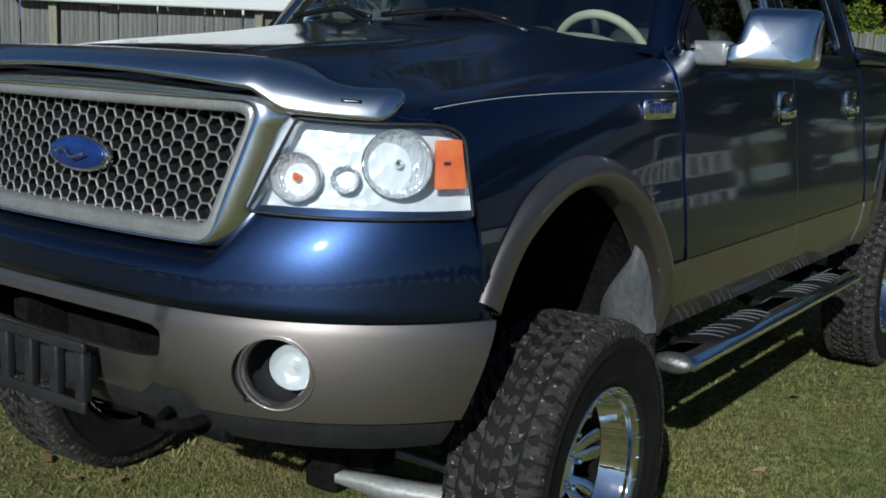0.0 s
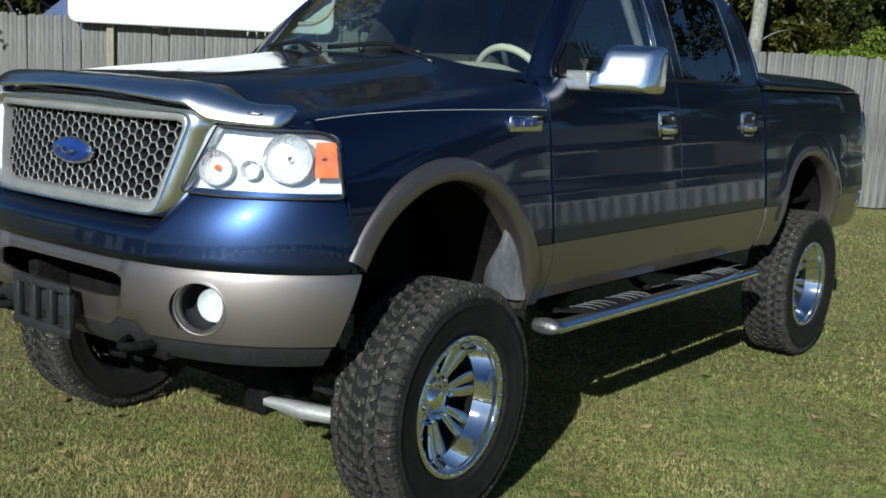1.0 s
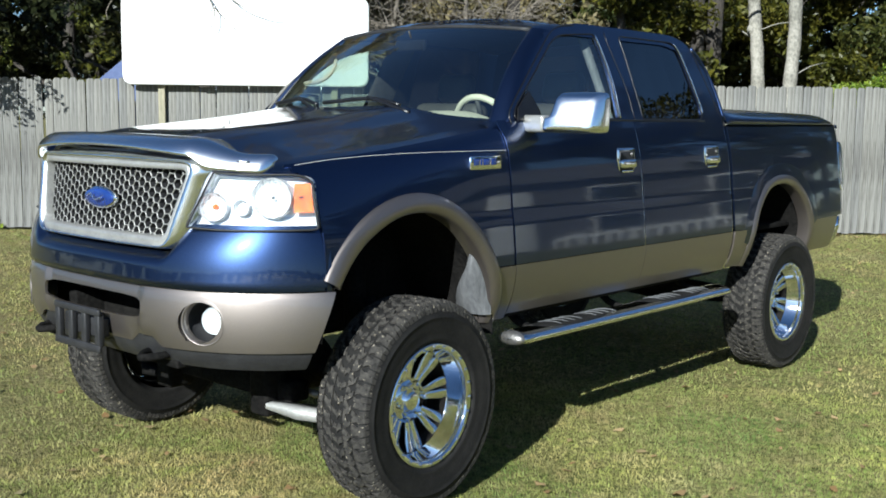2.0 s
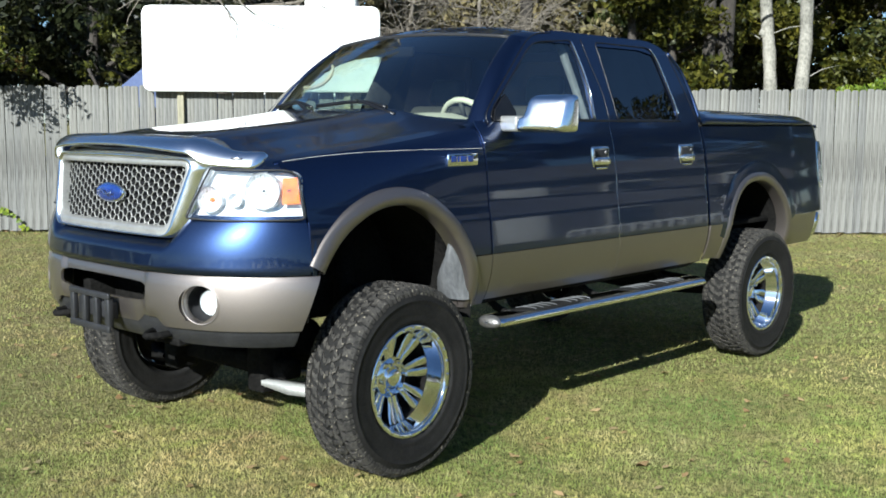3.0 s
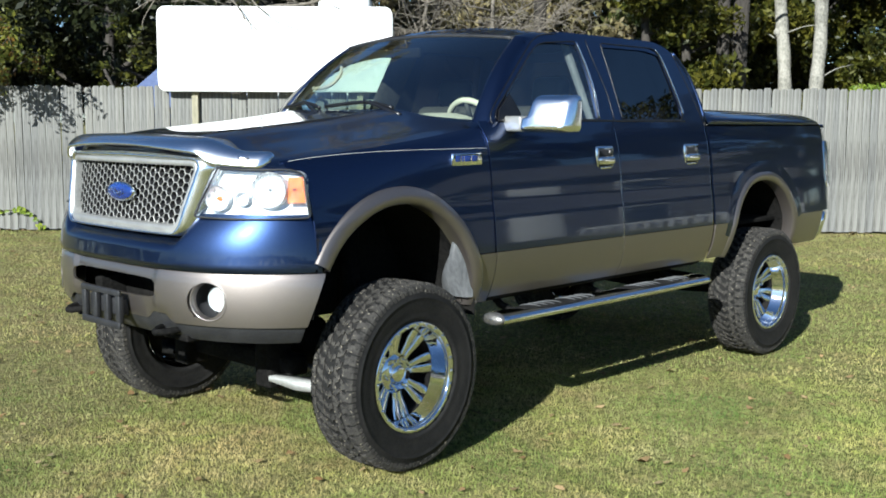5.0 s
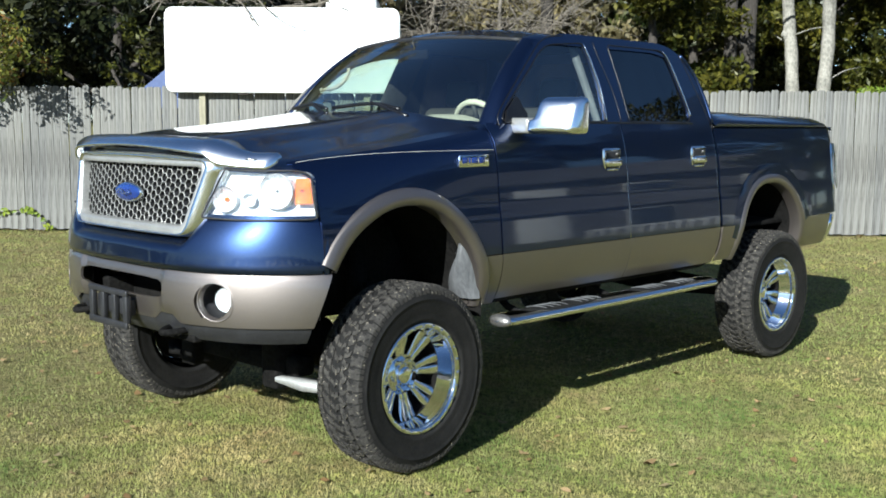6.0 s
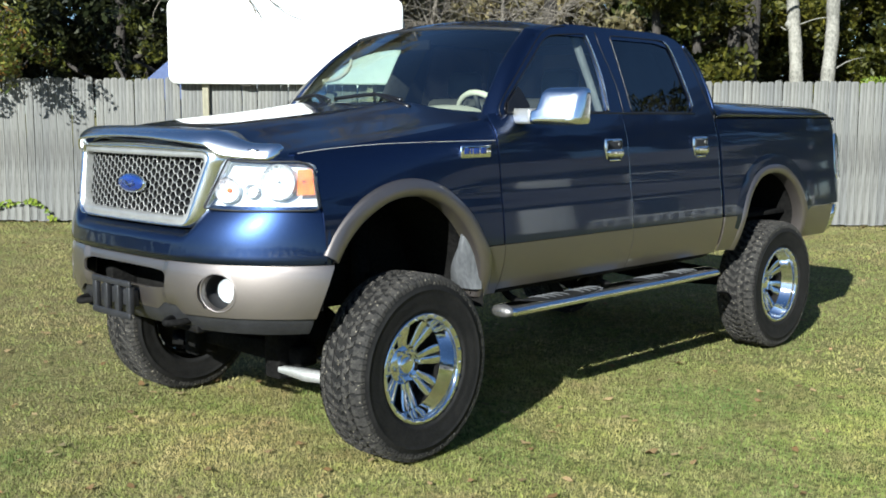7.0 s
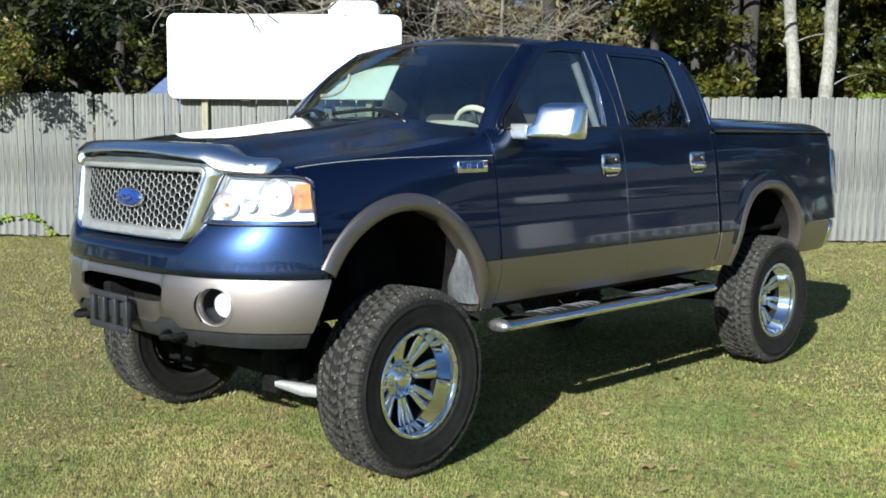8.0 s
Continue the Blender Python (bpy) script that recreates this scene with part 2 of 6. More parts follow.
LINER = varied("dusty_liner", (0.045, 0.047, 0.050), (0.125, 0.128, 0.133), 0.6, 7.0, (1, 1, 0.35), bump=0.08)
STRIPE = varied("pinstripe", (0.42, 0.42, 0.42), (0.52, 0.52, 0.51), 0.35, 20.0, bump=0)
SEAL = varied("black_rubber_seal", (0.004, 0.004, 0.005), (0.010, 0.010, 0.011), 0.35, 14.0, bump=0.1, dist=0.003)
BLUE_BADGE = varied("badge_blue", (0.007, 0.022, 0.12), (0.014, 0.04, 0.20), 0.25, 10.0, coat=1.0, bump=0)


def glass(name, tint, rough=0.0):
    m = material(name, tint, rough, 0.0)
    shader_input(m, "Transmission Weight").default_value = 1.0
    shader_input(m, "IOR").default_value = 1.45
    return m


def thin_glass(name, tint, gloss=0.08):
    """A pane too thin to bend light: see-through, with a mirror-like surface."""
    m = bpy.data.materials.new(name)
    m.use_nodes = True
    t = m.node_tree
    t.nodes.remove(t.nodes["Principled BSDF"])
    clear, shine, mix = (t.nodes.new(k) for k in ("ShaderNodeBsdfTransparent", "ShaderNodeBsdfGlossy", "ShaderNodeMixShader"))
    clear.inputs[0].default_value = (*tint, 1)
    shine.inputs["Roughness"].default_value = 0.01
    fr = t.nodes.new("ShaderNodeLayerWeight")
    fr.inputs[0].default_value = 0.5
    steep = t.nodes.new("ShaderNodeMath")
    steep.operation = "POWER"
    steep.inputs[1].default_value = 4.0
    t.links.new(fr.outputs["Facing"], steep.inputs[0])
    add = t.nodes.new("ShaderNodeMath")
    add.operation = "MULTIPLY_ADD"
    add.inputs[1].default_value, add.inputs[2].default_value = 0.9, 0.045 + gloss
    t.links.new(steep.outputs[0], add.inputs[0])
    t.links.new(add.outputs[0], mix.inputs[0])
    t.links.new(clear.outputs[0], mix.inputs[1])
    t.links.new(shine.outputs[0], mix.inputs[2])
    t.links.new(mix.outputs[0], t.nodes["Material Output"].inputs[0])
    return m


CLEAR_GLASS = thin_glass("windshield_glass", (0.82, 0.97, 0.87), 0.22)
SIDE_GLASS = thin_glass("door_glass", (0.74, 0.85, 0.80), 0.12)
DARK_GLASS = thin_glass("tinted_glass", (0.03, 0.03, 0.035), 0.07)
LAMP_GLASS = thin_glass("lamp_cover", (0.93, 0.95, 0.95), 0.04)
AMBER = varied("amber_lens", (0.76, 0.10, 0.006), (0.92, 0.24, 0.02), 0.18, 30.0, coat=1.0, bump=0.5, dist=0.006)


def fluted_reflector():
    """Bright lamp bowl, its facets and flutes breaking up the reflection."""
    m = material("lamp_reflector", (0.92, 0.93, 0.95), 0.24, 0.30)
    v = coords(m)
    w = node(m, "ShaderNodeTexVoronoi", Scale=34.0)
    link(m, v, w.inputs["Vector"])
    link(m, ramp(m, noise_of(m, v, 18.0, 4), [(0.30, (0.84, 0.87, 0.90)), (0.55, (0.95, 0.96, 0.97))]), shader_input(m, "Base Color"))
    bumped(m, w.outputs["Distance"], 0.22, 0.012)
    return m


REFLECTOR = fluted_reflector()


def faceted_bowl():
    """Mirror-bright bowl of a headlamp, cut into tall facets."""
    m = material("lamp_bowl", (0.90, 0.92, 0.95), 0.14, 0.55)
    w = node(m, "ShaderNodeTexVoronoi", Scale=1.0)
    link(m, coords(m, (95, 95, 24)), w.inputs["Vector"])
    bumped(m, w.outputs["Distance"], 0.70, 0.018)
    return m


BOWL = faceted_bowl()
RED_LENS = material("red_lens", (0.35, 0.02, 0.02), 0.12, 0.0, 1.0)

# ---------------------------------------------------------------- materials of the yard
def lawn_material():
    m = material("lawn_soil", (0.10, 0.10, 0.04), 0.95, spec=0.1)
    v = coords(m)
    big, mid, fine = noise_of(m, v, 0.55, 4), noise_of(m, v, 6.0, 5), noise_of(m, v, 70.0, 4)
    a = ramp(m, big, [(0.35, (0.20, 0.22, 0.065)), (0.5, (0.27, 0.265, 0.095)), (0.68, (0.36, 0.32, 0.15))])
    b = ramp(m, mid, [(0.3, (0.12, 0.14, 0.04)), (0.7, (0.38, 0.34, 0.16))])
    c = mixed(m, 0.5, a, b)
    d = ramp(m, fine, [(0.35, (0.45, 0.45, 0.45)), (0.7, (1.25, 1.25, 1.2))])
    c = mixed(m, 1.0, c, ramp(m, noise_of(m, v, 24.0, 4, 0.7), [(0.36, (0.45, 0.47, 0.42)), (0.50, (0.95, 0.95, 0.95)), (0.64, (1.5, 1.42, 1.4))]), "MULTIPLY")
    link(m, mixed(m, 0.8, c, d, "MULTIPLY"), shader_input(m, "Base Color"))
    bumped(m, fine, 0.9, 0.03)
    worn_side(m, (0.155, 0.118, 0.062), 0.6)
    return m


def worn_side(m, brown, most):
    """The lawn grows thinner and browner away from the house, in patches."""
    c = m.node_tree.nodes.new("ShaderNodeTexCoord")
    x = m.node_tree.nodes.new("ShaderNodeSeparateXYZ")
    link(m, c.outputs["Object"], x.inputs[0])
    span = node(m, "ShaderNodeMapRange")
    for key, value in (("From Min", 2.6), ("From Max", -2.5), ("To Min", 0.0), ("To Max", 1.0)):
        span.inputs[key].default_value = value
    link(m, x.outputs[0], span.inputs["Value"])
    part_of = node(m, "ShaderNodeMath")
    part_of.operation = "MULTIPLY"
    link(m, span.outputs[0], part_of.inputs[0])
    link(m, ramp(m, noise_of(m, coords(m), 3.2, 5, 0.65), [(0.38, (0.25, 0.25, 0.25)), (0.62, (1, 1, 1))]), part_of.inputs[1])
    amount = node(m, "ShaderNodeMath")
    amount.operation = "MULTIPLY"
    amount.inputs[1].default_value = most
    link(m, part_of.outputs[0], amount.inputs[0])
    for n in list(m.node_tree.nodes):
        for sock in n.inputs:
            if n.type in ("BSDF_PRINCIPLED", "BSDF_TRANSLUCENT") and sock.name in ("Base Color", "Color") and sock.links:
                link(m, mixed(m, amount.outputs[0], sock.links[0].from_socket, brown), sock)


def leafy(name, dark, light, spread=0.5, trans=0.35, rough=0.5):
    """Leaves or blades that differ one from another and let some light through."""
    m = material(name, light, rough, spec=0.3)
    g = m.node_tree.nodes.new("ShaderNodeNewGeometry")
    v = coords(m)
    patch = noise_of(m, v, spread, 3)
    per = ramp(m, g.outputs["Random Per Island"], [(0.0, dark), (0.55, tuple((a + b) / 2 for a, b in zip(dark, light))), (1.0, light)])
    tint = ramp(m, patch, [(0.35, (0.72, 0.80, 0.70)), (0.65, (1.25, 1.12, 0.95))])
    col = mixed(m, 1.0, per, tint, "MULTIPLY")
    link(m, col, shader_input(m, "Base Color"))
    t = m.node_tree.nodes.new("ShaderNodeBsdfTranslucent")
    mix = m.node_tree.nodes.new("ShaderNodeMixShader")
    link(m, col, t.inputs[0])
    mix.inputs[0].default_value = trans
    out = m.node_tree.nodes["Material Output"]
    link(m, m.node_tree.nodes["Principled BSDF"].outputs[0], mix.inputs[1])
    link(m, t.outputs[0], mix.inputs[2])
    link(m, mix.outputs[0], out.inputs[0])
    return m


SOIL = lawn_material()
def grass_material():
    """Blades green or straw-coloured in patches of a few inches and of a metre, with worn brown places."""
    m = leafy("grass_blades", (0.82, 0.82, 0.80), (1.12, 1.12, 1.08), 0.8, 0.35, 0.6)
    v = coords(m)
    small, wide, worn = noise_of(m, v, 5.5, 5, 0.65), noise_of(m, v, 0.7, 3), noise_of(m, v, 1.9, 6, 0.7)
    add = node(m, "ShaderNodeMath")
    add.operation = "ADD"
    link(m, small, add.inputs[0])
    link(m, wide, add.inputs[1])
    half = node(m, "ShaderNodeMath")
    half.operation = "MULTIPLY"
    half.inputs[1].default_value = 0.5
    link(m, add.outputs[0], half.inputs[0])
    col = ramp(m, half.outputs[0], [(0.38, (0.155, 0.240, 0.058)), (0.50, (0.315, 0.360, 0.118)), (0.61, (0.52, 0.475, 0.25))])
    col = mixed(m, ramp(m, worn, [(0.50, (0, 0, 0)), (0.64, (0.70, 0.70, 0.70))]), col, (0.29, 0.215, 0.13))
    clump = ramp(m, noise_of(m, v, 24.0, 4, 0.7), [(0.36, (0.62, 0.65, 0.60)), (0.50, (1.0, 1.0, 1.0)), (0.64, (1.40, 1.34, 1.32))])
    col = mixed(m, 1.0, col, clump, "MULTIPLY")
    for sock in (shader_input(m, "Base Color"), next(n for n in m.node_tree.nodes if n.type == "BSDF_TRANSLUCENT").inputs[0]):
        old = sock.links[0].from_socket
        link(m, mixed(m, 1.0, col, old, "MULTIPLY"), sock)
    worn_side(m, (0.20, 0.15, 0.072), 0.65)
    return m


GRASS = grass_material()
DRY_LEAF = leafy("dry_leaves", (0.20, 0.12, 0.055), (0.52, 0.39, 0.23), 2.0, 0.2, 0.7)
OAK = leafy("evergreen_leaves", (0.014, 0.022, 0.007), (0.074, 0.080, 0.020), 0.35, 0.25, 0.4)
# darker copy of the evergreen leaves; shade at the fence's left end in the colour
SHADED_OAK = leafy("shaded_evergreen_leaves", (0.010, 0.014, 0.006), (0.040, 0.043, 0.015), 0.35, 0.2, 0.4)
DRY = leafy("winter_foliage", (0.06, 0.052, 0.03), (0.28, 0.235, 0.13), 0.4, 0.3, 0.6)
OLIVE = leafy("olive_leaves", (0.020, 0.027, 0.005), (0.125, 0.120, 0.020), 0.5, 0.35, 0.45)
BUSH = leafy("shrub_leaves", (0.03, 0.048, 0.010), (0.17, 0.175, 0.035), 1.2, 0.35, 0.45)
RUSTY = leafy("rusty_leaves", (0.06, 0.035, 0.008), (0.20, 0.11, 0.025), 1.2, 0.3, 0.5)
BRIGHT = leafy("bright_leaves", (0.10, 0.17, 0.02), (0.30, 0.36, 0.05), 1.2, 0.4, 0.45)
BARK = varied("dark_bark", (0.018, 0.015, 0.012), (0.065, 0.055, 0.045), 0.9, 4.0, (1, 1, 0.25), bump=0.8, dist=0.03)
PALE_BARK = varied("pale_bark", (0.095, 0.092, 0.075), (0.37, 0.35, 0.30), 0.85, 2.4, (1, 1, 0.7), bump=0.6, dist=0.02)
TWIG = varied("grey_twigs", (0.065, 0.056, 0.044), (0.22, 0.19, 0.15), 0.85, 6.0, bump=0.4)


def picket_wood():
    m = material("weathered_pine", (0.4, 0.38, 0.35), 0.85, spec=0.2)
    v = coords(m, (38, 38, 1.5))
    grain, stain = noise_of(m, v, 1.0, 6, 0.7), noise_of(m, coords(m, (3, 3, 0.9)), 1.4, 4)
    info = m.node_tree.nodes.new("ShaderNodeObjectInfo")
    a = ramp(m, grain, [(0.32, (0.055, 0.053, 0.049)), (0.46, (0.165, 0.163, 0.152)), (0.60, (0.225, 0.225, 0.212)), (0.78, (0.32, 0.32, 0.30))])
    b = ramp(m, stain, [(0.35, (0.62, 0.61, 0.60)), (0.6, (1.0, 1.0, 1.0))])
    c = mixed(m, 0.75, a, b, "MULTIPLY")
    d = ramp(m, info.outputs["Random"], [(0.0, (0.86, 0.86, 0.87)), (0.5, (0.98, 0.97, 0.95)), (1.0, (1.08, 1.06, 1.02))])
    link(m, mixed(m, 1.0, c, d, "MULTIPLY"), shader_input(m, "Base Color"))
    bumped(m, grain, 0.6, 0.006)
    return m


PICKET = picket_wood()
POST = varied("post_wood", (0.16, 0.15, 0.10), (0.34, 0.31, 0.22), 0.85, 3.0, (8, 8, 0.6), bump=0.5)
WHITE = varied("white_panel", (0.80, 0.80, 0.78), (0.86, 0.86, 0.84), 0.35, 1.2, bump=0.03)
SIDING = varied("grey_siding", (0.10, 0.092, 0.086), (0.16, 0.148, 0.14), 0.6, 0.8, bump=0.1)
SHINGLE = varied("grey_shingles", (0.10, 0.10, 0.10), (0.18, 0.175, 0.17), 0.9, 2.0, bump=0.4)
TARP = varied("blue_tarp", (0.035, 0.06, 0.16), (0.06, 0.095, 0.22), 0.5, 3.0, bump=0.3)
WINDOW_DARK = material("dark_pane", (0.02, 0.025, 0.03), 0.05)

# ---------------------------------------------------------------- ground
bm = bmesh.new()
for a in np.linspace(0, 2 * math.pi, 64, endpoint=False):
    bm.verts.new((420 * math.cos(a), 420 * math.sin(a), 0))
bm.verts.ensure_lookup_table()
bm.faces.new(bm.verts[:])
ground = place("ground", bm_mesh("ground", bm), SOIL)
tagged(ground, "mown lawn with thin, partly dry grass", "lawn", kind="structure")

# fence line on the ground: a start and a direction
F0 = np.array((-10.75, 3.55))
FD = np.array((0.7152, 0.6989))
FN = np.array((0.6989, -0.7152))      # towards the truck


def at_fence(s, off=0.0):
    p = F0 + FD * s + FN * off
    return float(p[0]), float(p[1])


def grass_patch(n, x0, x1, y0, y1, height, width, seed, keep=None):
    rng = np.random.default_rng(seed)
    p = np.stack([rng.uniform(x0, x1, n), rng.uniform(y0, y1, n)], 1)
    ok = ((p - F0) @ FN) > 0.02
    if keep is not None:
        ok &= keep(p[:, 0], p[:, 1])
    # thinner where the lawn is worn
    wear = np.sin(p[:, 0] * 1.7 + np.sin(p[:, 1] * 1.3) * 2) * np.sin(p[:, 1] * 1.1 + np.sin(p[:, 0] * 0.9) * 2)
    ok &= rng.random(n) < 0.80 + 0.25 * wear
    p = p[ok]
    n = len(p)
    a, lean, tilt = rng.uniform(0, 2 * np.pi, n), rng.uniform(0.15, 0.95, n), rng.uniform(0, 2 * np.pi, n)
    h, w = height * rng.uniform(0.45, 1.25, n), width * rng.uniform(0.7, 1.3, n)
    v = np.zeros((n, 3, 3))
    v[:, 0, :2] = p + np.stack([np.cos(a), np.sin(a)], 1) * w[:, None]
    v[:, 1, :2] = p - np.stack([np.cos(a), np.sin(a)], 1) * w[:, None]
    v[:, 2, :2] = p + np.stack([np.cos(tilt), np.sin(tilt)], 1) * (h * lean)[:, None]
    v[:, 2, 2] = h
    v[:, :2, 2] = -0.002
    return fast_mesh("grass", v.reshape(-1, 3), np.arange(n * 3).reshape(-1, 3))


near = lambda x, y: (np.hypot(x - 2.6, y + 0.2) < 3.4)
far = lambda x, y: ~near(x, y)
for n, area, h, w, sd, kp in ((360000, (-0.8, 6.0, -3.6, 3.2), 0.019, 0.0026, 1, near), (420000, (-12, 6.0, -6.0, 12.5), 0.023, 0.0050, 2, far)):
    tagged(place("grass", grass_patch(n, *area, h, w, sd, kp), GRASS), "short, partly dry mown grass", "grass", kind="stuff")


def leaf_litter(n, area, size, seed, mat, keep=None):
    rng = np.random.default_rng(seed)
    p = np.stack([rng.uniform(area[0], area[1], n), rng.uniform(area[2], area[3], n)], 1)
    ok = ((p - F0) @ FN) > 0.05
    if keep is not None:
        ok &= keep(p[:, 0], p[:, 1], rng)
    p = p[ok]
    n = len(p)
    a = rng.uniform(0, 2 * np.pi, n)
    s = size * rng.uniform(0.5, 1.3, n)
    c, q = np.stack([np.cos(a), np.sin(a)], 1), np.stack([-np.sin(a), np.cos(a)], 1)
    v = np.zeros((n, 6, 3))
    for k, (u, w, z) in enumerate(((-1, 0, 0.3), (-0.3, 0.5, 0.0), (0.5, 0.42, 0.25), (1, 0, 0.1), (0.5, -0.42, 0.35), (-0.3, -0.5, 0.1))):
        v[:, k, :2] = p + c * (u * s)[:, None] + q * (w * s)[:, None]
        v[:, k, 2] = 0.012 + z * s * rng.uniform(0.1, 0.9, n) + rng.uniform(0, 0.014, n)
    return fast_mesh("leaf_litter", v.reshape(-1, 3), np.arange(n * 6).reshape(-1, 6))


tagged(place("fallen_leaves", leaf_litter(2200, (-10, 6, -5, 11), 0.030, 5, DRY_LEAF), DRY_LEAF), "scattered dry brown leaves on the lawn", "leaves", kind="stuff")
tagged(place("fallen_leaves", leaf_litter(2600, (-13, 0, 1, 13), 0.045, 6, DRY_LEAF,
             lambda x, y, r: (((np.stack([x, y], 1) - F0) @ FN) < 0.1 + r.random(len(x)) ** 2 * 1.6)), DRY_LEAF), "drift of dry brown leaves along the fence", "leaves", kind="stuff")


# ---------------------------------------------------------------- fence
fence = thing("wooden_fence", "weathered grey dog-eared wooden picket fence", "fence", at=(*at_fence(0), 0))
yaw = math.atan2(FD[1], FD[0])
fence.rotation_euler = (0, 0, yaw)
PICKET_W, FENCE_H = 0.108, 2.092


def picket_mesh(seed):
    rnd = random.Random(seed)
    w, h, t = PICKET_W / 2 * rnd.uniform(0.95, 1.02), FENCE_H + rnd.uniform(-0.012, 0.012), 0.017
    ear = rnd.uniform(0.022, 0.032)
    loop = [(-w, 0.03), (w, 0.03), (w + rnd.uniform(-0.002, 0.002), h * 0.5), (w, h - ear * 1.1), (w - ear * 0.45, h - ear * 0.28), (w - ear, h), (-w + ear, h), (-w + ear * 0.45, h - ear * 0.28), (-w, h - ear * 1.1), (-w - rnd.uniform(-0.002, 0.002), h * 0.5)]
    n = len(loop)
    v = [(x, -t, z) for x, z in loop] + [(x, 0, z) for x, z in loop]
    return mesh_from("picket", v, [tuple(range(n)), tuple(reversed(range(n, 2 * n)))] + [(i, n + i, n + (i + 1) % n, (i + 1) % n) for i in range(n)], smooth=False)


pickets = [picket_mesh(k) for k in range(9)]
rnd = random.Random(11)
s, k = -4.2, 0
POSTS = [-3.8, -1.4, 1.02, 3.5, 6.3, 8.7, 11.1, 13.5, 15.9, 18.3]
while s < 19.0:
    gap = 0.024 if abs(s - 1.02 + 0.07) < 0.07 else rnd.uniform(0.001, 0.005)
    m = Matrix.Translation((s, -0.020 + rnd.uniform(-0.0025, 0.0025), rnd.uniform(-0.012, 0.012))) @ Matrix.Rotation(rnd.uniform(-0.006, 0.006), 4, "Y")
    part("picket", pickets[rnd.randrange(9)], PICKET, fence, at=m)
    s += PICKET_W + gap
for z in (0.35, 1.05, 1.75):
    part("rail", bbox(-4.3, 19.0, 0.002, 0.04, z - 0.045, z + 0.045, 0.005), PICKET, fence)
for p in POSTS:
    part("post", bbox(p - 0.045, p + 0.045, 0.042, 0.13, -0.02, 1.98, 0.006), POST, fence)

# ---------------------------------------------------------------- white board on posts, in front of the fence
S0, S1 = 2.095, 5.42
board = thing("white_board", "big white panel with rounded corners on posts before the fence", "panel", at=(*at_fence(0, 0.19), 0))
board.rotation_euler = (0, 0, yaw)
lp = outline([(S0, 2.015), (S1, 2.015), (S1, 3.208), (S0, 3.208)], 0.14, 8)
n = len(lp)
rows = []
for grow, yy in ((-0.02, -0.035), (0.0, -0.025), (0.0, 0.06), (-0.02, 0.07)):
    cx, cz = (S0 + S1) / 2, 2.60
    rows.append([(x + grow * (1 if x > cx else -1) * -1 * -1, yy, z + grow * (1 if z > cz else -1)) for x, z in lp])
v, f = loft(rows, close_v=True)
part("panel", (v, f + [tuple(range(n)), tuple(reversed(range(3 * n, 4 * n)))]), WHITE, board, "smooth white panel")
for p in (2.59, 4.95):
    part("post", bbox(p - 0.045, p + 0.045, 0.072, 0.16, 0.0, 2.60, 0.006), POST, board, "square wooden post")
part("bracket", bbox(3.12, 3.27, -0.01, 0.06, 1.985, 2.022, 0.01), BARK, board)

# white rooftop unit of a trailer parked behind the fence
vx, vy = at_fence(4.52, -3.2)
camper = thing("camper", "white camper trailer behind the fence, mostly hidden", "camper", at=(vx, vy, 0))
camper.rotation_euler = (0, 0, yaw)
DARK_SKIRT = varied("dark_skirt", (0.02, 0.02, 0.02), (0.05, 0.05, 0.05), 0.8, 3.0)
part("body", bbox(-1.9, 0.75, -1.1, 1.1, 0.4, 3.30, 0.10, 3), WHITE, camper)
part("roof_unit", bbox(-0.48, 0.40, -0.45, 0.45, 3.29, 3.76, 0.16, 4), WHITE, camper)
part("skirt", bbox(-1.8, 0.65, -1.0, 1.0, 0.0, 0.42, 0.02), DARK_SKIRT, camper)

# tarpaulin tent peak over the fence
tx, ty = at_fence(2.30, -1.5)
tent = thing("tarp_shelter", "blue tarpaulin shelter behind the fence", "tarp", at=(tx, ty, 0))
tent.rotation_euler = (0, 0, yaw)
rows = [[(x, y, 2.72 - 0.82 * abs(x) ** 1.05 - 0.02 * math.sin(5 * y)) for y in np.linspace(-0.9, 0.9, 9)] for x in np.linspace(-0.9, 0.9, 17)]
part("sheet", loft(rows), TARP, tent, thick=0.01)
part("end_sheet", fill([(-0.9, 1.3), (0.9, 1.3), (0.9, 1.97), (0.0, 2.70), (-0.9, 1.97)], lambda x, z: (x, -0.9 + 0.02 * math.sin(9 * x), z)), TARP, tent, thick=0.008)
for x in (-0.85, 0.85):
    for y in (-0.8, 0.8):
        part("pole", tube([(x, y, 0), (x, y, 2.02)], 0.025, 8), TWIG, tent)


# ---------------------------------------------------------------- trees
def leaf_cloud(centres, radii, per, size, seed, flat=0.75, shell=0.35):
    """Small bent leaves filling clumps round the given centres."""
    rng = np.random.default_rng(seed)
    out = []
    for c, r in zip(centres, radii):
        n = int(per * r * r)
        d = rng.normal(size=(n, 3))
        d /= np.linalg.norm(d, axis=1)[:, None]
        q = (shell + (1 - shell) * rng.random(n)) ** 0.6
        out.append(np.array(c) + d * (r * q)[:, None] * (1, 1, flat))
    p = np.concatenate(out)
    n = len(p)
    a = rng.normal(size=(n, 3))
    a /= np.linalg.norm(a, axis=1)[:, None]
    b = np.cross(a, rng.normal(size=(n, 3)))
    b /= np.linalg.norm(b, axis=1)[:, None] + 1e-9
    s = size * rng.uniform(0.55, 1.35, n)[:, None]
    v = np.stack([p - a * s, p + b * s * 0.42, p + a * s, p - b * s * 0.42], 1)
    return fast_mesh("leaves", v.reshape(-1, 3), np.arange(n * 4).reshape(-1, 4))


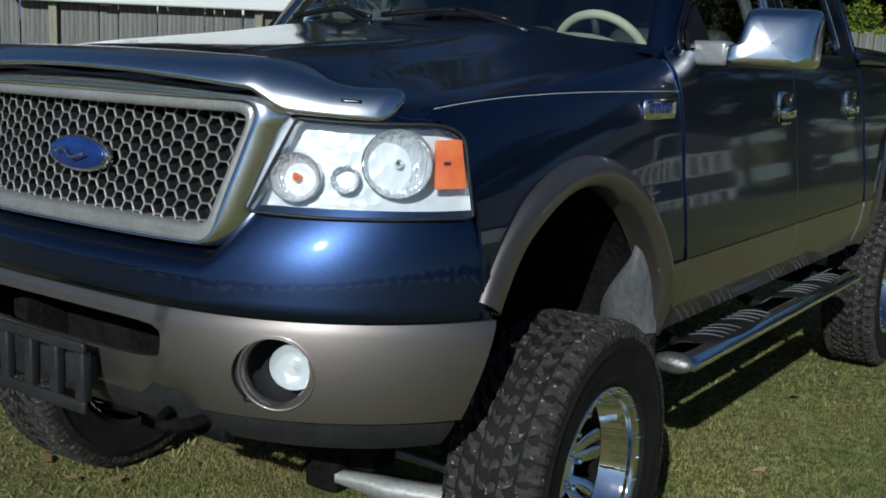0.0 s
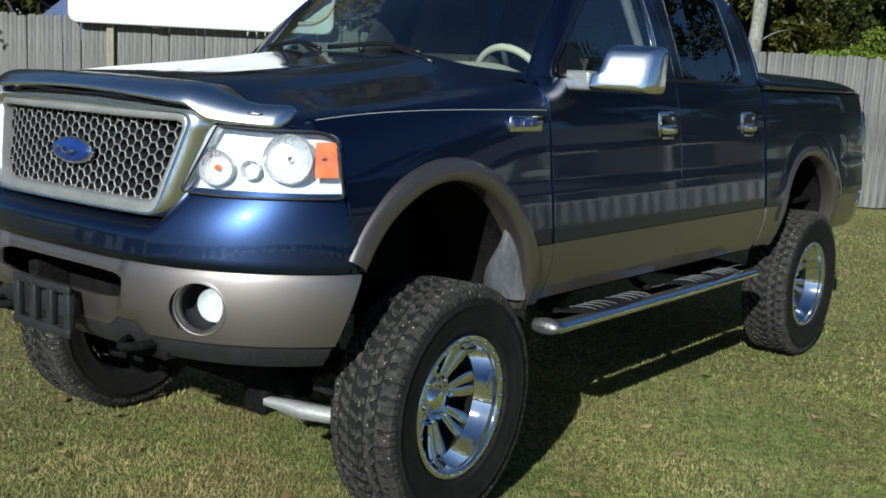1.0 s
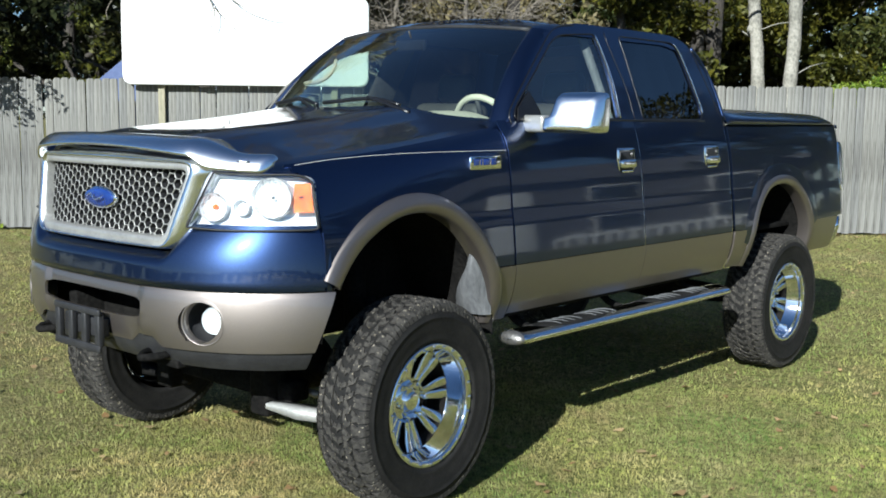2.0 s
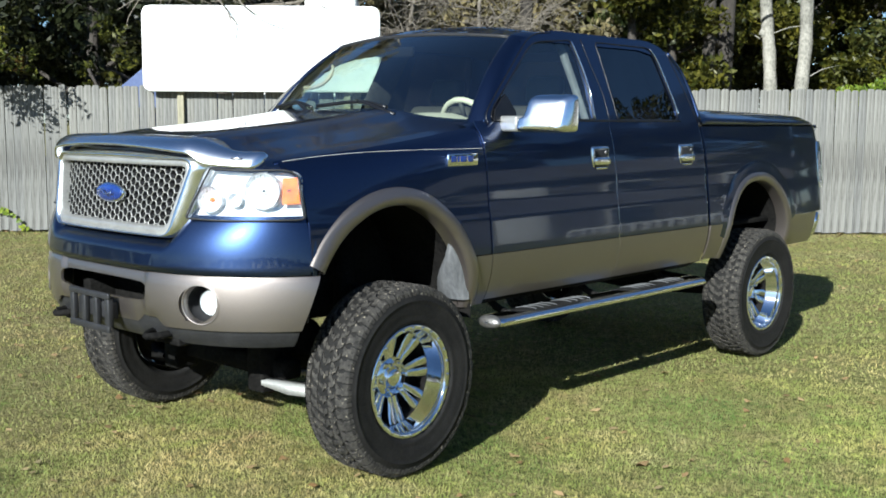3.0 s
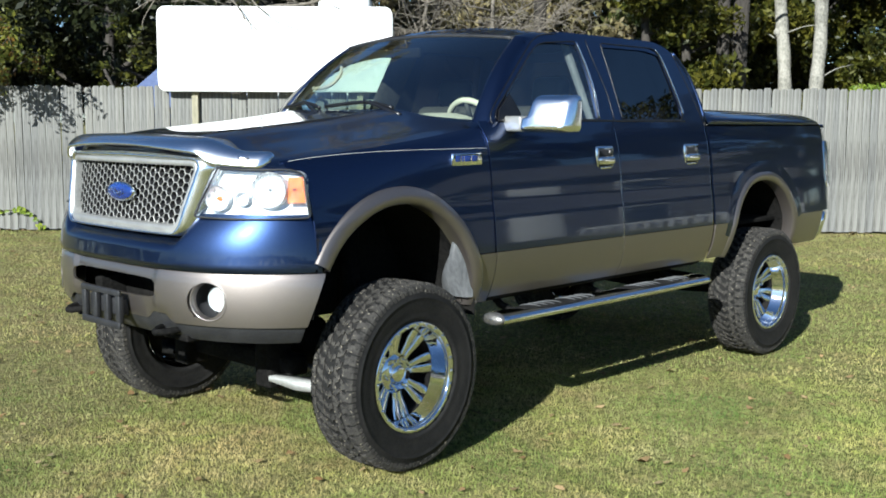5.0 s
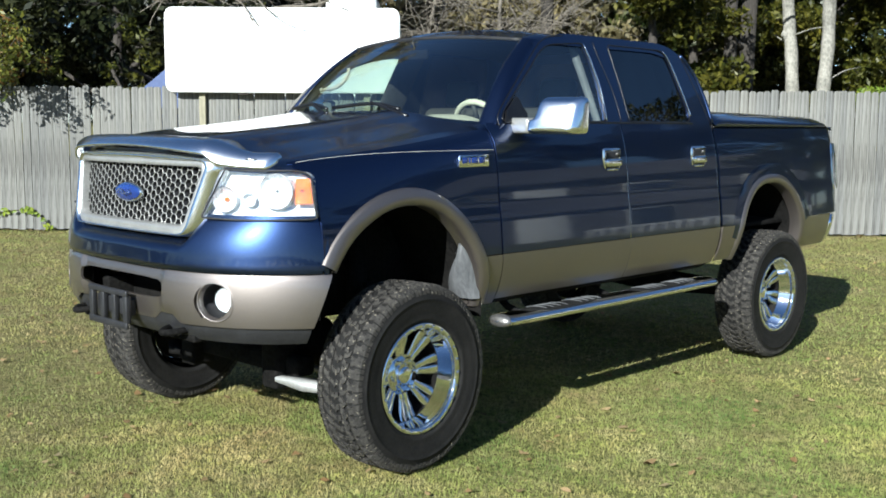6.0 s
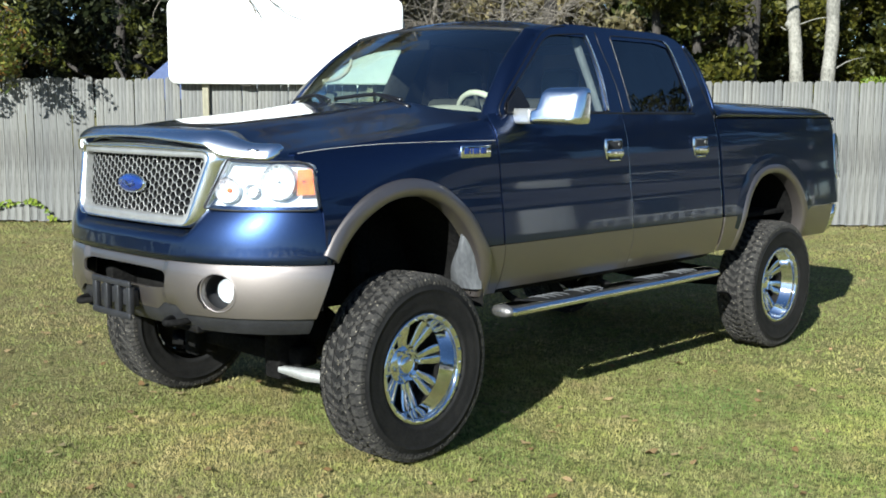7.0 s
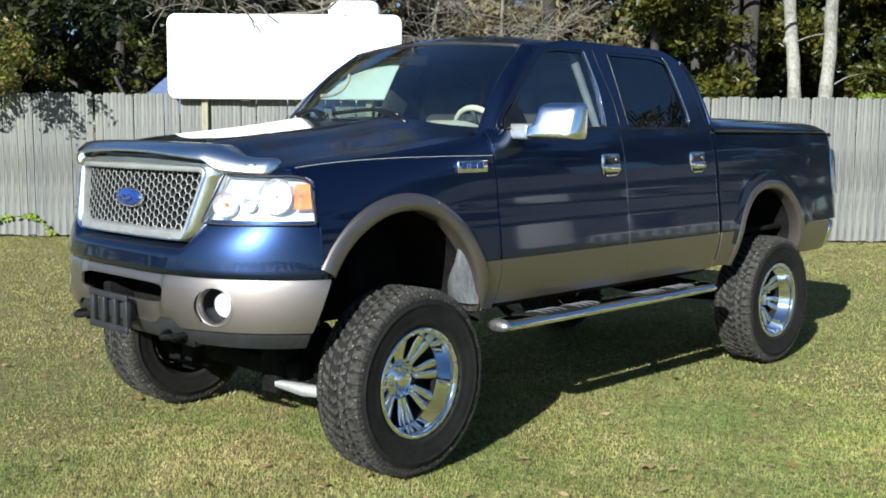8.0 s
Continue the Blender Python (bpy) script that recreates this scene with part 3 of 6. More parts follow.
def limb_set(rnd, base, top, r0, r1, count, reach, rise=0.5, twigs=2, wob=0.12):
    """A trunk and its limbs as tapered tubes; also the limbs' ends."""
    shapes, tips = [], []
    mid = [Vector(base).lerp(Vector(top), t) + Vector((rnd.uniform(-wob, wob), rnd.uniform(-wob, wob), 0)) * t for t in np.linspace(0, 1, 7)]
    pts = spline([tuple(p) for p in mid], 3)
    rad = [r0 + (r1 - r0) * i / (len(pts) - 1) for i in range(len(pts))]
    rad[0] *= 1.35
    shapes.append(tube(pts, rad, 10))
    for i in range(count):
        t = rnd.uniform(0.35, 1.0)
        a = i * 2.4 + rnd.uniform(-0.4, 0.4)
        start = np.array(pts[int(t * (len(pts) - 1))])
        ln = reach * rnd.uniform(0.6, 1.15) * (1.15 - 0.4 * t)
        way = np.array((math.cos(a), math.sin(a), rise * rnd.uniform(0.3, 1.3)))
        side = np.array((rnd.uniform(-0.3, 0.3), rnd.uniform(-0.3, 0.3), rnd.uniform(-0.1, 0.3)))
        lp = spline([start, start + way * ln * 0.4 + side * 0.2, start + way * ln * 0.75 + side * 0.7, start + way * ln + side], 4)
        rb = r1 + (r0 - r1) * (1 - t) * 0.5
        shapes.append(tube(lp, [rb * 0.55 * (1 - 0.85 * q / (len(lp) - 1)) + 0.004 for q in range(len(lp))], 6))
        tips.append(lp[-1])
        tips.append(lp[len(lp) * 2 // 3])
        for _ in range(twigs):
            b = np.array(lp[rnd.randrange(len(lp) // 2, len(lp))])
            e = b + way * ln * rnd.uniform(0.15, 0.4) + np.array((rnd.uniform(-1, 1), rnd.uniform(-1, 1), rnd.uniform(-0.5, 0.8))) * ln * 0.3
            shapes.append(tube(spline([b, (b + e) / 2 + np.array((rnd.uniform(-0.1, 0.1), rnd.uniform(-0.1, 0.1), 0.05)), e], 3), [0.012, 0.010, 0.009, 0.008, 0.006, 0.005, 0.004], 5))
            tips.append(e)
    return join(*shapes), tips


def leafy_tree(name, x, y, height, crown, seed, mat, label, per=1500, size=0.06, trunk=0.16, low=0.25, bark=None, group="trees behind the fence"):
    rnd = random.Random(seed)
    t = thing(name, label, "tree", at=(x, y, 0), group=group)
    wood, tips = limb_set(rnd, (0, 0, -0.05), (rnd.uniform(-0.4, 0.4), rnd.uniform(-0.4, 0.4), height * 0.75), trunk, trunk * 0.4, 9, crown * 0.85)
    part("trunk", wood, bark or BARK, t)
    cs, rs = [], []
    for p in tips:
        cs.append((p[0], p[1], max(p[2], height * low)))
        rs.append(rnd.uniform(0.28, 0.55) * crown * 0.55)
    for _ in range(16):
        a, q = rnd.uniform(0, 6.28), rnd.random() ** 0.5
        z = height * rnd.uniform(low, 1.0)
        w = crown * math.sin(math.pi * min(0.95, max(0.12, (z / height - low + 0.15) / (1.2 - low))))
        cs.append((math.cos(a) * q * w, math.sin(a) * q * w, z))
        rs.append(rnd.uniform(0.22, 0.42) * crown * 0.6)
    part("crown", leaf_cloud(cs, rs, per, size, seed), mat, t)
    return t


def fence_xy(px_s, behind):
    return at_fence(px_s, -behind)


# dark woods behind the fence, from its left end to its right end
rnd = random.Random(21)
for i, (s, b, h, c, mat) in enumerate((
        (-5.0, 3.0, 6.5, 2.6, OAK), (-3.4, 7.0, 6.5, 2.6, OAK), (-1.0, 9.5, 6.5, 2.6, OAK), (-2.6, 12.5, 8.5, 3.0, OAK), (0.4, 13.0, 8.5, 3.0, OAK), (1.5, 9.0, 6.0, 2.4, OAK), (-2.4, 2.4, 6.0, 2.2, OAK), (0.0, 4.6, 7.5, 2.8, OAK), (1.6, 2.8, 5.6, 1.8, OAK), (11.9, 9.6, 7.0, 1.5, OLIVE),
        (3.2, 8.5, 4.2, 1.3, OLIVE), (10.3, 7.0, 6.2, 2.0, OLIVE), (12.6, 13.2, 7.5, 2.6, OAK), (16.4, 13.5, 7.5, 2.8, OLIVE), (18.9, 9.0, 7.2, 2.2, OAK),
        (19.4, 6.0, 6.6, 2.2, OLIVE), (20.2, 7.5, 7.5, 3.0, OAK), (23.5, 9.0, 8.0, 3.2, OAK), (-8.5, 6.0, 8.0, 3.2, OAK))):
    leafy_tree("evergreen_tree" if mat is OAK else "olive_green_tree", *fence_xy(s, b), h, c, 100 + i, SHADED_OAK if mat is OAK and s < 2.0 else mat,
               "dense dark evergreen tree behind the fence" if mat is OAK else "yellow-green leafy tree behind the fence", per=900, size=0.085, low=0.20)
# undergrowth and a second, farther row close the view
for i in range(11):
    s = 5.5 + i * 1.75
    leafy_tree("evergreen_tree" if i > 2 else "winter_tree", *fence_xy(s, (11.5 if i < 3 else 15.0) + rnd.uniform(-1.0, 1.5)), rnd.uniform(4.4, 6.0), 1.9, 350 + i, OAK if i > 2 else DRY,
               "dense dark evergreen tree behind the fence" if i > 2 else "grey-brown winter tree behind the fence", per=650, size=0.09, low=0.12, trunk=0.10)
for i in range(15):
    s = -9 + i * 2.9
    leafy_tree("far_tree", *fence_xy(s, 15.5 + rnd.uniform(-1.5, 2.5)), rnd.uniform(8, 11.5), 3.6, 300 + i, DRY if 1.5 < s < 12 else OAK,
               "tall dark tree at the edge of the woods", per=470, size=0.17, low=0.10, trunk=0.22, group="woods beyond the yard")
# tall thin-crowned trees whose tops show only in the hood and the windshield
for i, (s, b, h) in enumerate(((-7.0, 5.0, 15), (6.0, 14.0, 17))):
    leafy_tree("tall_tree", *fence_xy(s, b), h, 4.4, 400 + i, DRY, "tall thin-crowned tree behind the fence", per=110, size=0.13, low=0.38, trunk=0.20, group="tall trees behind the fence")
# olive leaves that catch the sun beside the board, and the shrub at the fence's near end
leafy_tree("olive_green_tree", *fence_xy(1.15, 1.6), 3.2, 0.6, 41, OLIVE, "small yellow-green tree behind the fence", per=2200, size=0.05, trunk=0.06, low=0.5)


def shrub(x, y, zs, seed, mats, label, spread, per=3000, size=0.035):
    rnd = random.Random(seed)
    t = thing("overhanging_shrub", label, "shrub", at=(x, y, 0))
    wood, tips = limb_set(rnd, (0, 0, 0), (0.05, 0.0, zs[1] * 0.8), 0.045, 0.015, 10, spread, 0.6)
    part("stem", wood, BARK, t)
    for mat, k in mats:
        cs = [(p[0] + rnd.uniform(-0.15, 0.15), p[1] + rnd.uniform(-0.15, 0.15), min(zs[1], max(zs[0], p[2] + rnd.uniform(-0.2, 0.2)))) for p in tips]
        part("leaves", leaf_cloud(cs, [rnd.uniform(0.16, 0.34) for _ in cs], per * k, size, seed + int(10 * k)), mat, t)
    return t


def branchlets(points, seed, length, count):
    rnd = random.Random(seed)
    shapes = []
    for _ in range(count):
        p = np.array(points[rnd.randrange(len(points))])
        pts = [p]
        d = np.array((rnd.uniform(-1, 1), rnd.uniform(-1, 1), rnd.uniform(-0.7, 0.5)))
        for _ in range(4):
            d = d + np.array((rnd.uniform(-0.5, 0.5), rnd.uniform(-0.5, 0.5), rnd.uniform(-0.4, 0.3)))
            pts.append(pts[-1] + d / np.linalg.norm(d) * length * rnd.uniform(0.15, 0.32))
        shapes.append(tube(pts, [0.009, 0.008, 0.006, 0.005, 0.003], 4))
    return join(*shapes)


# bare trees whose limbs spread behind and above the board
for i, (fs, behind, h, reach, seed) in enumerate(((7.0, 6.5, 4.6, 1.7, 8), (5.6, 7.5, 4.6, 2.2, 18), (8.3, 10.5, 5.2, 1.9, 28), (3.4, 6.5, 4.6, 2.2, 48))):
    bx, by = fence_xy(fs, behind)
    bare = thing("bare_tree", "leafless grey tree with spreading twigs behind the fence", "tree", at=(bx, by, 0), group="bare trees behind the fence")
    wood, tips = limb_set(random.Random(seed), (0, 0, -0.05), (0.1, 0.2, h), 0.085, 0.03, 16, reach, 0.5, 8, 0.2)
    part("trunk", wood, TWIG, bare)
    part("brushwood", branchlets(tips, seed + 1, 1.1, 240), TWIG, bare)

# a leafless tree rooted behind the board, its twigs drooping over the board's face
droop = thing("bare_tree", "leafless tree whose thin twigs droop before the white board", "tree", at=(*at_fence(-0.42, 0), 0), group="bare trees behind the fence")
droop.rotation_euler = (0, 0, yaw)
rn = random.Random(9)
lines = [([(3.3, 0.9, -0.05), (3.32, 0.9, 1.8), (3.4, 0.8, 3.1)], 0.05, 0.03), ([(3.4, 0.8, 3.1), (3.45, 0.3, 3.32), (3.52, -0.1, 3.32), (3.66, -0.32, 3.22), (3.78, -0.36, 3.02), (3.77, -0.37, 2.85), (3.72, -0.37, 2.74)], 0.018, 0.005),
         ([(3.75, -0.35, 3.07), (3.86, -0.36, 2.96), (3.98, -0.37, 2.84), (4.12, -0.38, 2.69)], 0.010, 0.004), ([(3.70, -0.34, 3.15), (3.64, -0.35, 2.98), (3.66, -0.36, 2.86)], 0.007, 0.003),
         ([(3.45, 0.3, 3.32), (3.8, -0.2, 3.33), (3.96, -0.32, 3.20), (4.18, -0.35, 3.05), (4.48, -0.36, 2.95), (4.62, -0.36, 2.94), (4.80, -0.36, 2.98)], 0.013, 0.004),
         ([(3.4, 0.8, 3.1), (4.0, 0.3, 3.25), (4.45, -0.1, 3.24), (4.8, -0.2, 3.30), (5.0, -0.2, 3.52), (5.05, -0.2, 3.75)], 0.026, 0.014), ([(4.8, -0.2, 3.30), (5.0, -0.25, 3.22), (5.12, -0.25, 3.17)], 0.010, 0.004),
         ([(3.4, 0.8, 3.1), (2.9, 0.2, 3.36), (2.5, -0.2, 3.3), (2.2, -0.3, 3.12)], 0.016, 0.005), ([(2.5, -0.2, 3.3), (2.35, -0.3, 3.0), (2.36, -0.32, 2.86)], 0.009, 0.003)]
for k in range(26):
    x = rn.uniform(2.3, 4.6)
    lines.append(([(x, -0.05, 3.28), (x + rn.uniform(-0.2, 0.2), -0.2, 3.36 + rn.uniform(-0.1, 0.15)), (x + rn.uniform(-0.4, 0.4), -0.3, 3.30 + rn.uniform(-0.15, 0.35))], 0.008, 0.003))
part("trunk", join(*[tube(spline(p, 4), [float(q) for q in np.linspace(a, b, 4 * (len(p) - 1) + 1)], 6) for p, a, b in lines]), TWIG, droop)

# a dark trunk before the woods
dark = thing("dark_trunk_tree", "dark-barked tree trunk behind the fence", "tree", at=(*fence_xy(12.9, 9.6), 0))
wood, tips = limb_set(random.Random(33), (0, 0, -0.05), (0.2, 0.1, 7.5), 0.24, 0.15, 5, 0.9, 0.5, 2, 0.1)
part("trunk", wood, BARK, dark)
part("crown", leaf_cloud([tuple(p) for p in tips], [0.28 for _ in tips], 500, 0.07, 34), OAK, dark)

# two pale trunks well behind the fence
for x, y, lean, r, seed, top in ((-7.83, 21.18, 0.55, 0.150, 51, 7.5), (-6.66, 20.39, -0.35, 0.146, 52, 7.8)):
    t = thing("pale_trunk_tree", "pale grey-barked tree with mottled, sunlit trunk", "tree", at=(x, y, 0), group="pale trunks behind the fence")
    rn = random.Random(seed)
    pts = spline([(-lean * FD[0] * 0.12 * (k - 3) + rn.uniform(-0.03, 0.03), -lean * FD[1] * 0.12 * (k - 3) + rn.uniform(-0.03, 0.03), -0.05 + k * top / 9) for k in range(10)], 4)
    shapes = [tube(pts, [r * 1.12 * (1 - 0.22 * i / (len(pts) - 1)) * (1 + 0.05 * math.sin(i * 1.7)) for i in range(len(pts))], 16)]
    if seed == 51:
        shapes.append(moved(lathe([(-0.14, 0.0), (-0.10, 0.08), (0.0, 0.12), (0.10, 0.08), (0.14, 0.0)], 14, "z"), Matrix.Translation((-0.15 * FD[0] - 0.03, -0.17 * FD[1], 3.75))))
    for _ in range(7):
        b = np.array(pts[rn.randrange(12, len(pts))])
        a = rn.uniform(0, 6.28)
        e = b + np.array((math.cos(a), math.sin(a), rn.uniform(-0.1, 0.5))) * rn.uniform(0.7, 1.8)
        shapes.append(tube(spline([b, (b + e) / 2 + np.array((0, 0, 0.08)), e], 3), [0.02, 0.018, 0.015, 0.013, 0.010, 0.008, 0.005], 5))
    part("trunk", join(*shapes), PALE_BARK, t)

shrub(*at_fence(13.4, -1.2), (2.0, 2.75), 63, ((BRIGHT, 1.0),), "bright green bush behind the fence", 0.55)

# a shrub rooted behind the fence whose sprays hang over it and shade the pickets
over = thing("overhanging_shrub", "green and rusty shrub leaning over the fence", "shrub", at=(*at_fence(-0.55, -0.35), 0))
over.rotation_euler = (0, 0, yaw)
rn = random.Random(14)
sprays, green, rusty = [], [], []
for k in range(22):
    e = np.array((rn.uniform(-0.3, 1.05), -rn.uniform(0.3, 1.75), rn.uniform(2.12, 2.95)))
    b = np.array((0.0, 0.0, rn.uniform(1.4, 2.6)))
    m = (b + e) / 2 + np.array((0, 0, 0.32))
    line = spline([b, m, e, e + np.array((rn.uniform(0, 0.15), -0.12, -0.22))], 5)
    sprays.append(tube(line, [0.014 - 0.0007 * i for i in range(len(line))], 5))
    for q in line[6:]:
        for _ in range(2):
            (rusty if rn.random() < 0.22 else green).append(np.array(q) + np.array((rn.uniform(-0.1, 0.1), rn.uniform(-0.1, 0.1), rn.uniform(-0.12, 0.08))))
sprays.append(tube([(0, 0, -0.05), (0.03, 0.02, 1.2), (0.0, 0.0, 2.6)], [0.05, 0.04, 0.015], 8))
part("stem", join(*sprays), BARK, over)
part("leaves", leaf_cloud(green, [rn.uniform(0.07, 0.15) for _ in green], 620, 0.045, 71, 0.9, 0.0), BUSH, over)
part("rusty_leaves", leaf_cloud(rusty, [rn.uniform(0.06, 0.13) for _ in rusty], 900, 0.034, 72, 0.9, 0.0), RUSTY, over)

# vine at the foot of the fence
vine = thing("vine", "small green vine climbing the foot of the fence", "vine", at=(*at_fence(0.0, 0.03), 0))
vine.rotation_euler = (0, 0, yaw)
path = spline([(-0.55, -0.02, 0.22), (-0.40, -0.03, 0.27), (-0.15, -0.03, 0.31), (0.05, -0.03, 0.30), (0.22, -0.04, 0.20), (0.34, -0.05, 0.02)], 4)
part("stem", tube(path, 0.006, 6), TWIG, vine)
rn = random.Random(5)
lv, lf = [], []
for i in range(46):
    p = np.array(path[rn.randrange(len(path))]) + np.array((rn.uniform(-0.04, 0.04), rn.uniform(-0.05, 0.0), rn.uniform(-0.04, 0.04)))
    a, b = rn.uniform(0, 6.28), rn.uniform(0.025, 0.045)
    base = len(lv)
    for u, w, d in ((-1, 0, 0), (0, 0.7, 0.01), (1, 0, 0.0), (0, -0.7, 0.012)):
        lv.append((p[0] + b * (u * math.cos(a) - w * math.sin(a)), p[1] - d - 0.01, p[2] + b * (u * math.sin(a) + w * math.cos(a))))
    lf.append((base, base + 1, base + 2, base + 3))
part("leaves", (lv, lf), BRIGHT, vine, smooth=False)

# ---------------------------------------------------------------- what stands behind the camera and shows only in the paint and chrome
house = thing("house", "low grey-sided house with white windows across the yard", "house", at=(15.5, 18.0, 0))
house.rotation_euler = (0, 0, radians(-38.5))
part("wall", bbox(-8, 8, 0, 7, 0.0, 2.9, 0.03), SIDING, house)
part("roof", loft([[(-8.5, -0.6, 2.8), (-8.5, 3.5, 4.7), (-8.5, 7.6, 2.8)], [(8.5, -0.6, 2.8), (8.5, 3.5, 4.7), (8.5, 7.6, 2.8)]]), SHINGLE, house, smooth=False, thick=0.12)
for x in (-6.2, -3.2, 2.2, 5.4):
    w = part("window", bbox(x - 0.64, x + 0.64, -0.05, 0.04, 0.95, 2.2, 0.02), WHITE, house)
    part("pane", bbox(x - 0.58, x + 0.58, -0.062, -0.052, 1.02, 2.13, 0.003), WINDOW_DARK, w)
part("door", bbox(-1.1, 0.3, -0.05, 0.03, 0.15, 2.3, 0.02), WHITE, house)
part("porch_deck", bbox(-7.6, -1.4, -1.8, 0.0, 0.0, 0.12, 0.01), POST, house)
part("porch_rail", bbox(-7.5, -1.5, -1.65, -1.55, 0.95, 1.08, 0.01), WHITE, house)
for k in range(20):
    part("baluster", bbox(-7.45 + k * 0.31, -7.33 + k * 0.31, -1.64, -1.58, 0.12, 0.96, 0.004), WHITE, house)
# the first two, unseen, are added to darken the bed side's reflection
for i, (a, r, h, c) in enumerate(((-12, 36, 12, 5.0), (-2, 34, 13, 5.0), (8, 30, 12, 4.6), (18, 31, 13.0, 4.8), (28, 34, 14.0, 4.8), (38, 33, 13.2, 4.8), (48, 34, 13, 4.6), (58, 32, 12, 4.6), (68, 33, 11, 4.6))):
    x, y = r * math.sin(radians(a)), r * math.cos(radians(a))
    leafy_tree("yard_tree", x, y, h, c, 500 + i, OAK, "tall dark tree behind the house", per=620, size=0.11, low=0.08, trunk=0.25, group="trees round the yard")
# unseen low evergreens added so that the bed's tail mirrors something dark
for i, a in enumerate((-3, 3, 9, 15, 21)):
    leafy_tree("yard_tree", 25 * math.sin(radians(a)), 25 * math.cos(radians(a)), 6.0, 2.8, 480 + i, OAK, "low dense evergreen added unseen beyond the fence's end", per=420, size=0.14, low=0.0, trunk=0.12, group="trees round the yard")
# a ring of unseen trees, added as a dark skyline for paint and chrome
rnd = random.Random(77)
for i in range(40):
    a = radians(40 - i * 5.6)
    r = 112 + rnd.uniform(-3, 5)
    leafy_tree("yard_tree", r * math.cos(a), r * math.sin(a), rnd.uniform(6.5, 8), 5.6, 520 + i, OAK, "unseen dark tree added at the far side of the yard", per=42, size=0.50, low=0.02, trunk=0.25, group="trees round the yard")

for i, (along, behind, h, mat) in enumerate(((0.6, 4.4, 13.5, DRY), (4.2, 8.5, 17.0, DRY), (8.2, 8.0, 18.0, OLIVE), (12.5, 9.0, 18.5, DRY))):
    leafy_tree("tall_tree", *fence_xy(along, behind), h, 3.2, 610 + i, mat, "tall tree with bare twigs and a high crown behind the fence", per=420, size=0.10, low=0.52, trunk=0.17)

# ---------------------------------------------------------------- the pickup truck
# x: towards its left side, y: towards its tail, z: up; the front axle stands at y = 0
truck = thing("pickup_truck", "lifted dark blue and tan crew-cab pickup truck parked on grass", "pickup truck")

WHEELBASE, TAIL, AXLE = 3.515, 4.46, 0.452
Z_LINE, Z_ROCK, Z_BELT = 0.982, 0.745, 1.655
Y_DOOR, Y_MID, Y_CAB = 0.612, 1.728, 2.715
ARCH_F = (-0.034, 0.70, 0.495, 0.567, 2.0)
ARCH_R = (3.412, 0.70, 0.438, 0.550, 2.3)

SIDE_Z = [0.70, 0.76, 0.85, 0.95, 1.02, 1.10, 1.18, 1.24, 1.30, 1.40, 1.50, 1.58, 1.66, 1.72]
SIDE_X = [0.918, 0.950, 0.985, 1.0030, 1.0035, 0.9968, 0.989, 0.979, 0.9745, 0.9645, 0.9485, 0.929, 0.904, 0.882]
SIDE_CURVE = np.array(spline(list(zip(SIDE_Z, SIDE_X)), 10))


def half_width(y, z):
    """Half the body's width at a height, narrower towards nose and tail."""
    w = float(np.interp(z, SIDE_CURVE[:, 0], SIDE_CURVE[:, 1]))
    if y < 0.5:
        w -= (0.020 + 0.10 * smooth01((z - 1.2) / 0.45)) * ((0.5 - y) / 1.05) ** 1.7
    if y > 3.9:
        w -= 0.030 * ((y - 3.9) / 0.7) ** 1.6
    return w


def side_point(y, z, out=0.0):
    return (half_width(y, z) + out, y, z)


def nose(x):
    """Where the front of the bumper runs, seen from above."""
    return -0.47 - 0.46 * max(0.0, 1 - (abs(x) / 1.005) ** 3.4) ** 0.8


def steps(a, b, gap):
    return list(np.linspace(a, b, max(2, int(round(abs(b - a) / gap)) + 1)))


def both(name, shape, mat, parent, label="", smooth=True, thick=0.0):
    """The same part on the left and the right side."""
    one = part(name, shape, mat, parent[0] if isinstance(parent, tuple) else parent, label, smooth, None, thick)
    two = part(name, mirrored(shape), mat, parent[1] if isinstance(parent, tuple) else parent, label, smooth, None, thick)
    return one, two


# hood line: the seam between hood and fender
def seam(y):
    t = (y + 0.62) / 1.36
    return 0.845 + 0.025 * t, 1.490 + 0.172 * t - 0.016 * math.sin(math.pi * min(1, max(0, t)))


def hood_front(x):
    return nose(x * 1.03) + 0.085


def hood_back(x):
    return 0.40 + 0.38 * (abs(x) / 0.86) ** 2.2


def hood_point(u, t):
    """u: -1..1 across, t: 0 front .. 1 cowl."""
    xe = seam(0)[0]
    x = u * xe
    y = hood_front(x) * (1 - t) + hood_back(x) * t
    xs, zs = seam(y)
    x = u * xs
    a = abs(u)
    crown = 0.105 - 0.012 * t
    dome = crown * (1 - smooth01((a - 0.38) / 0.62)) - 0.006 * math.exp(-((a - 0.66) / 0.1) ** 2)
    lip = -0.055 * (1 - t) ** 8 * (1 - 0.5 * a)
    edge = -0.012 * smooth01((a - 0.93) / 0.07)
    return (x, y, zs + dome + lip + edge + 0.012 * (1 - a * a))


hood = part("hood", surf(np.linspace(-1, 1, 61), np.linspace(0, 1, 45), hood_point), PAINT, truck, thick=0.012)

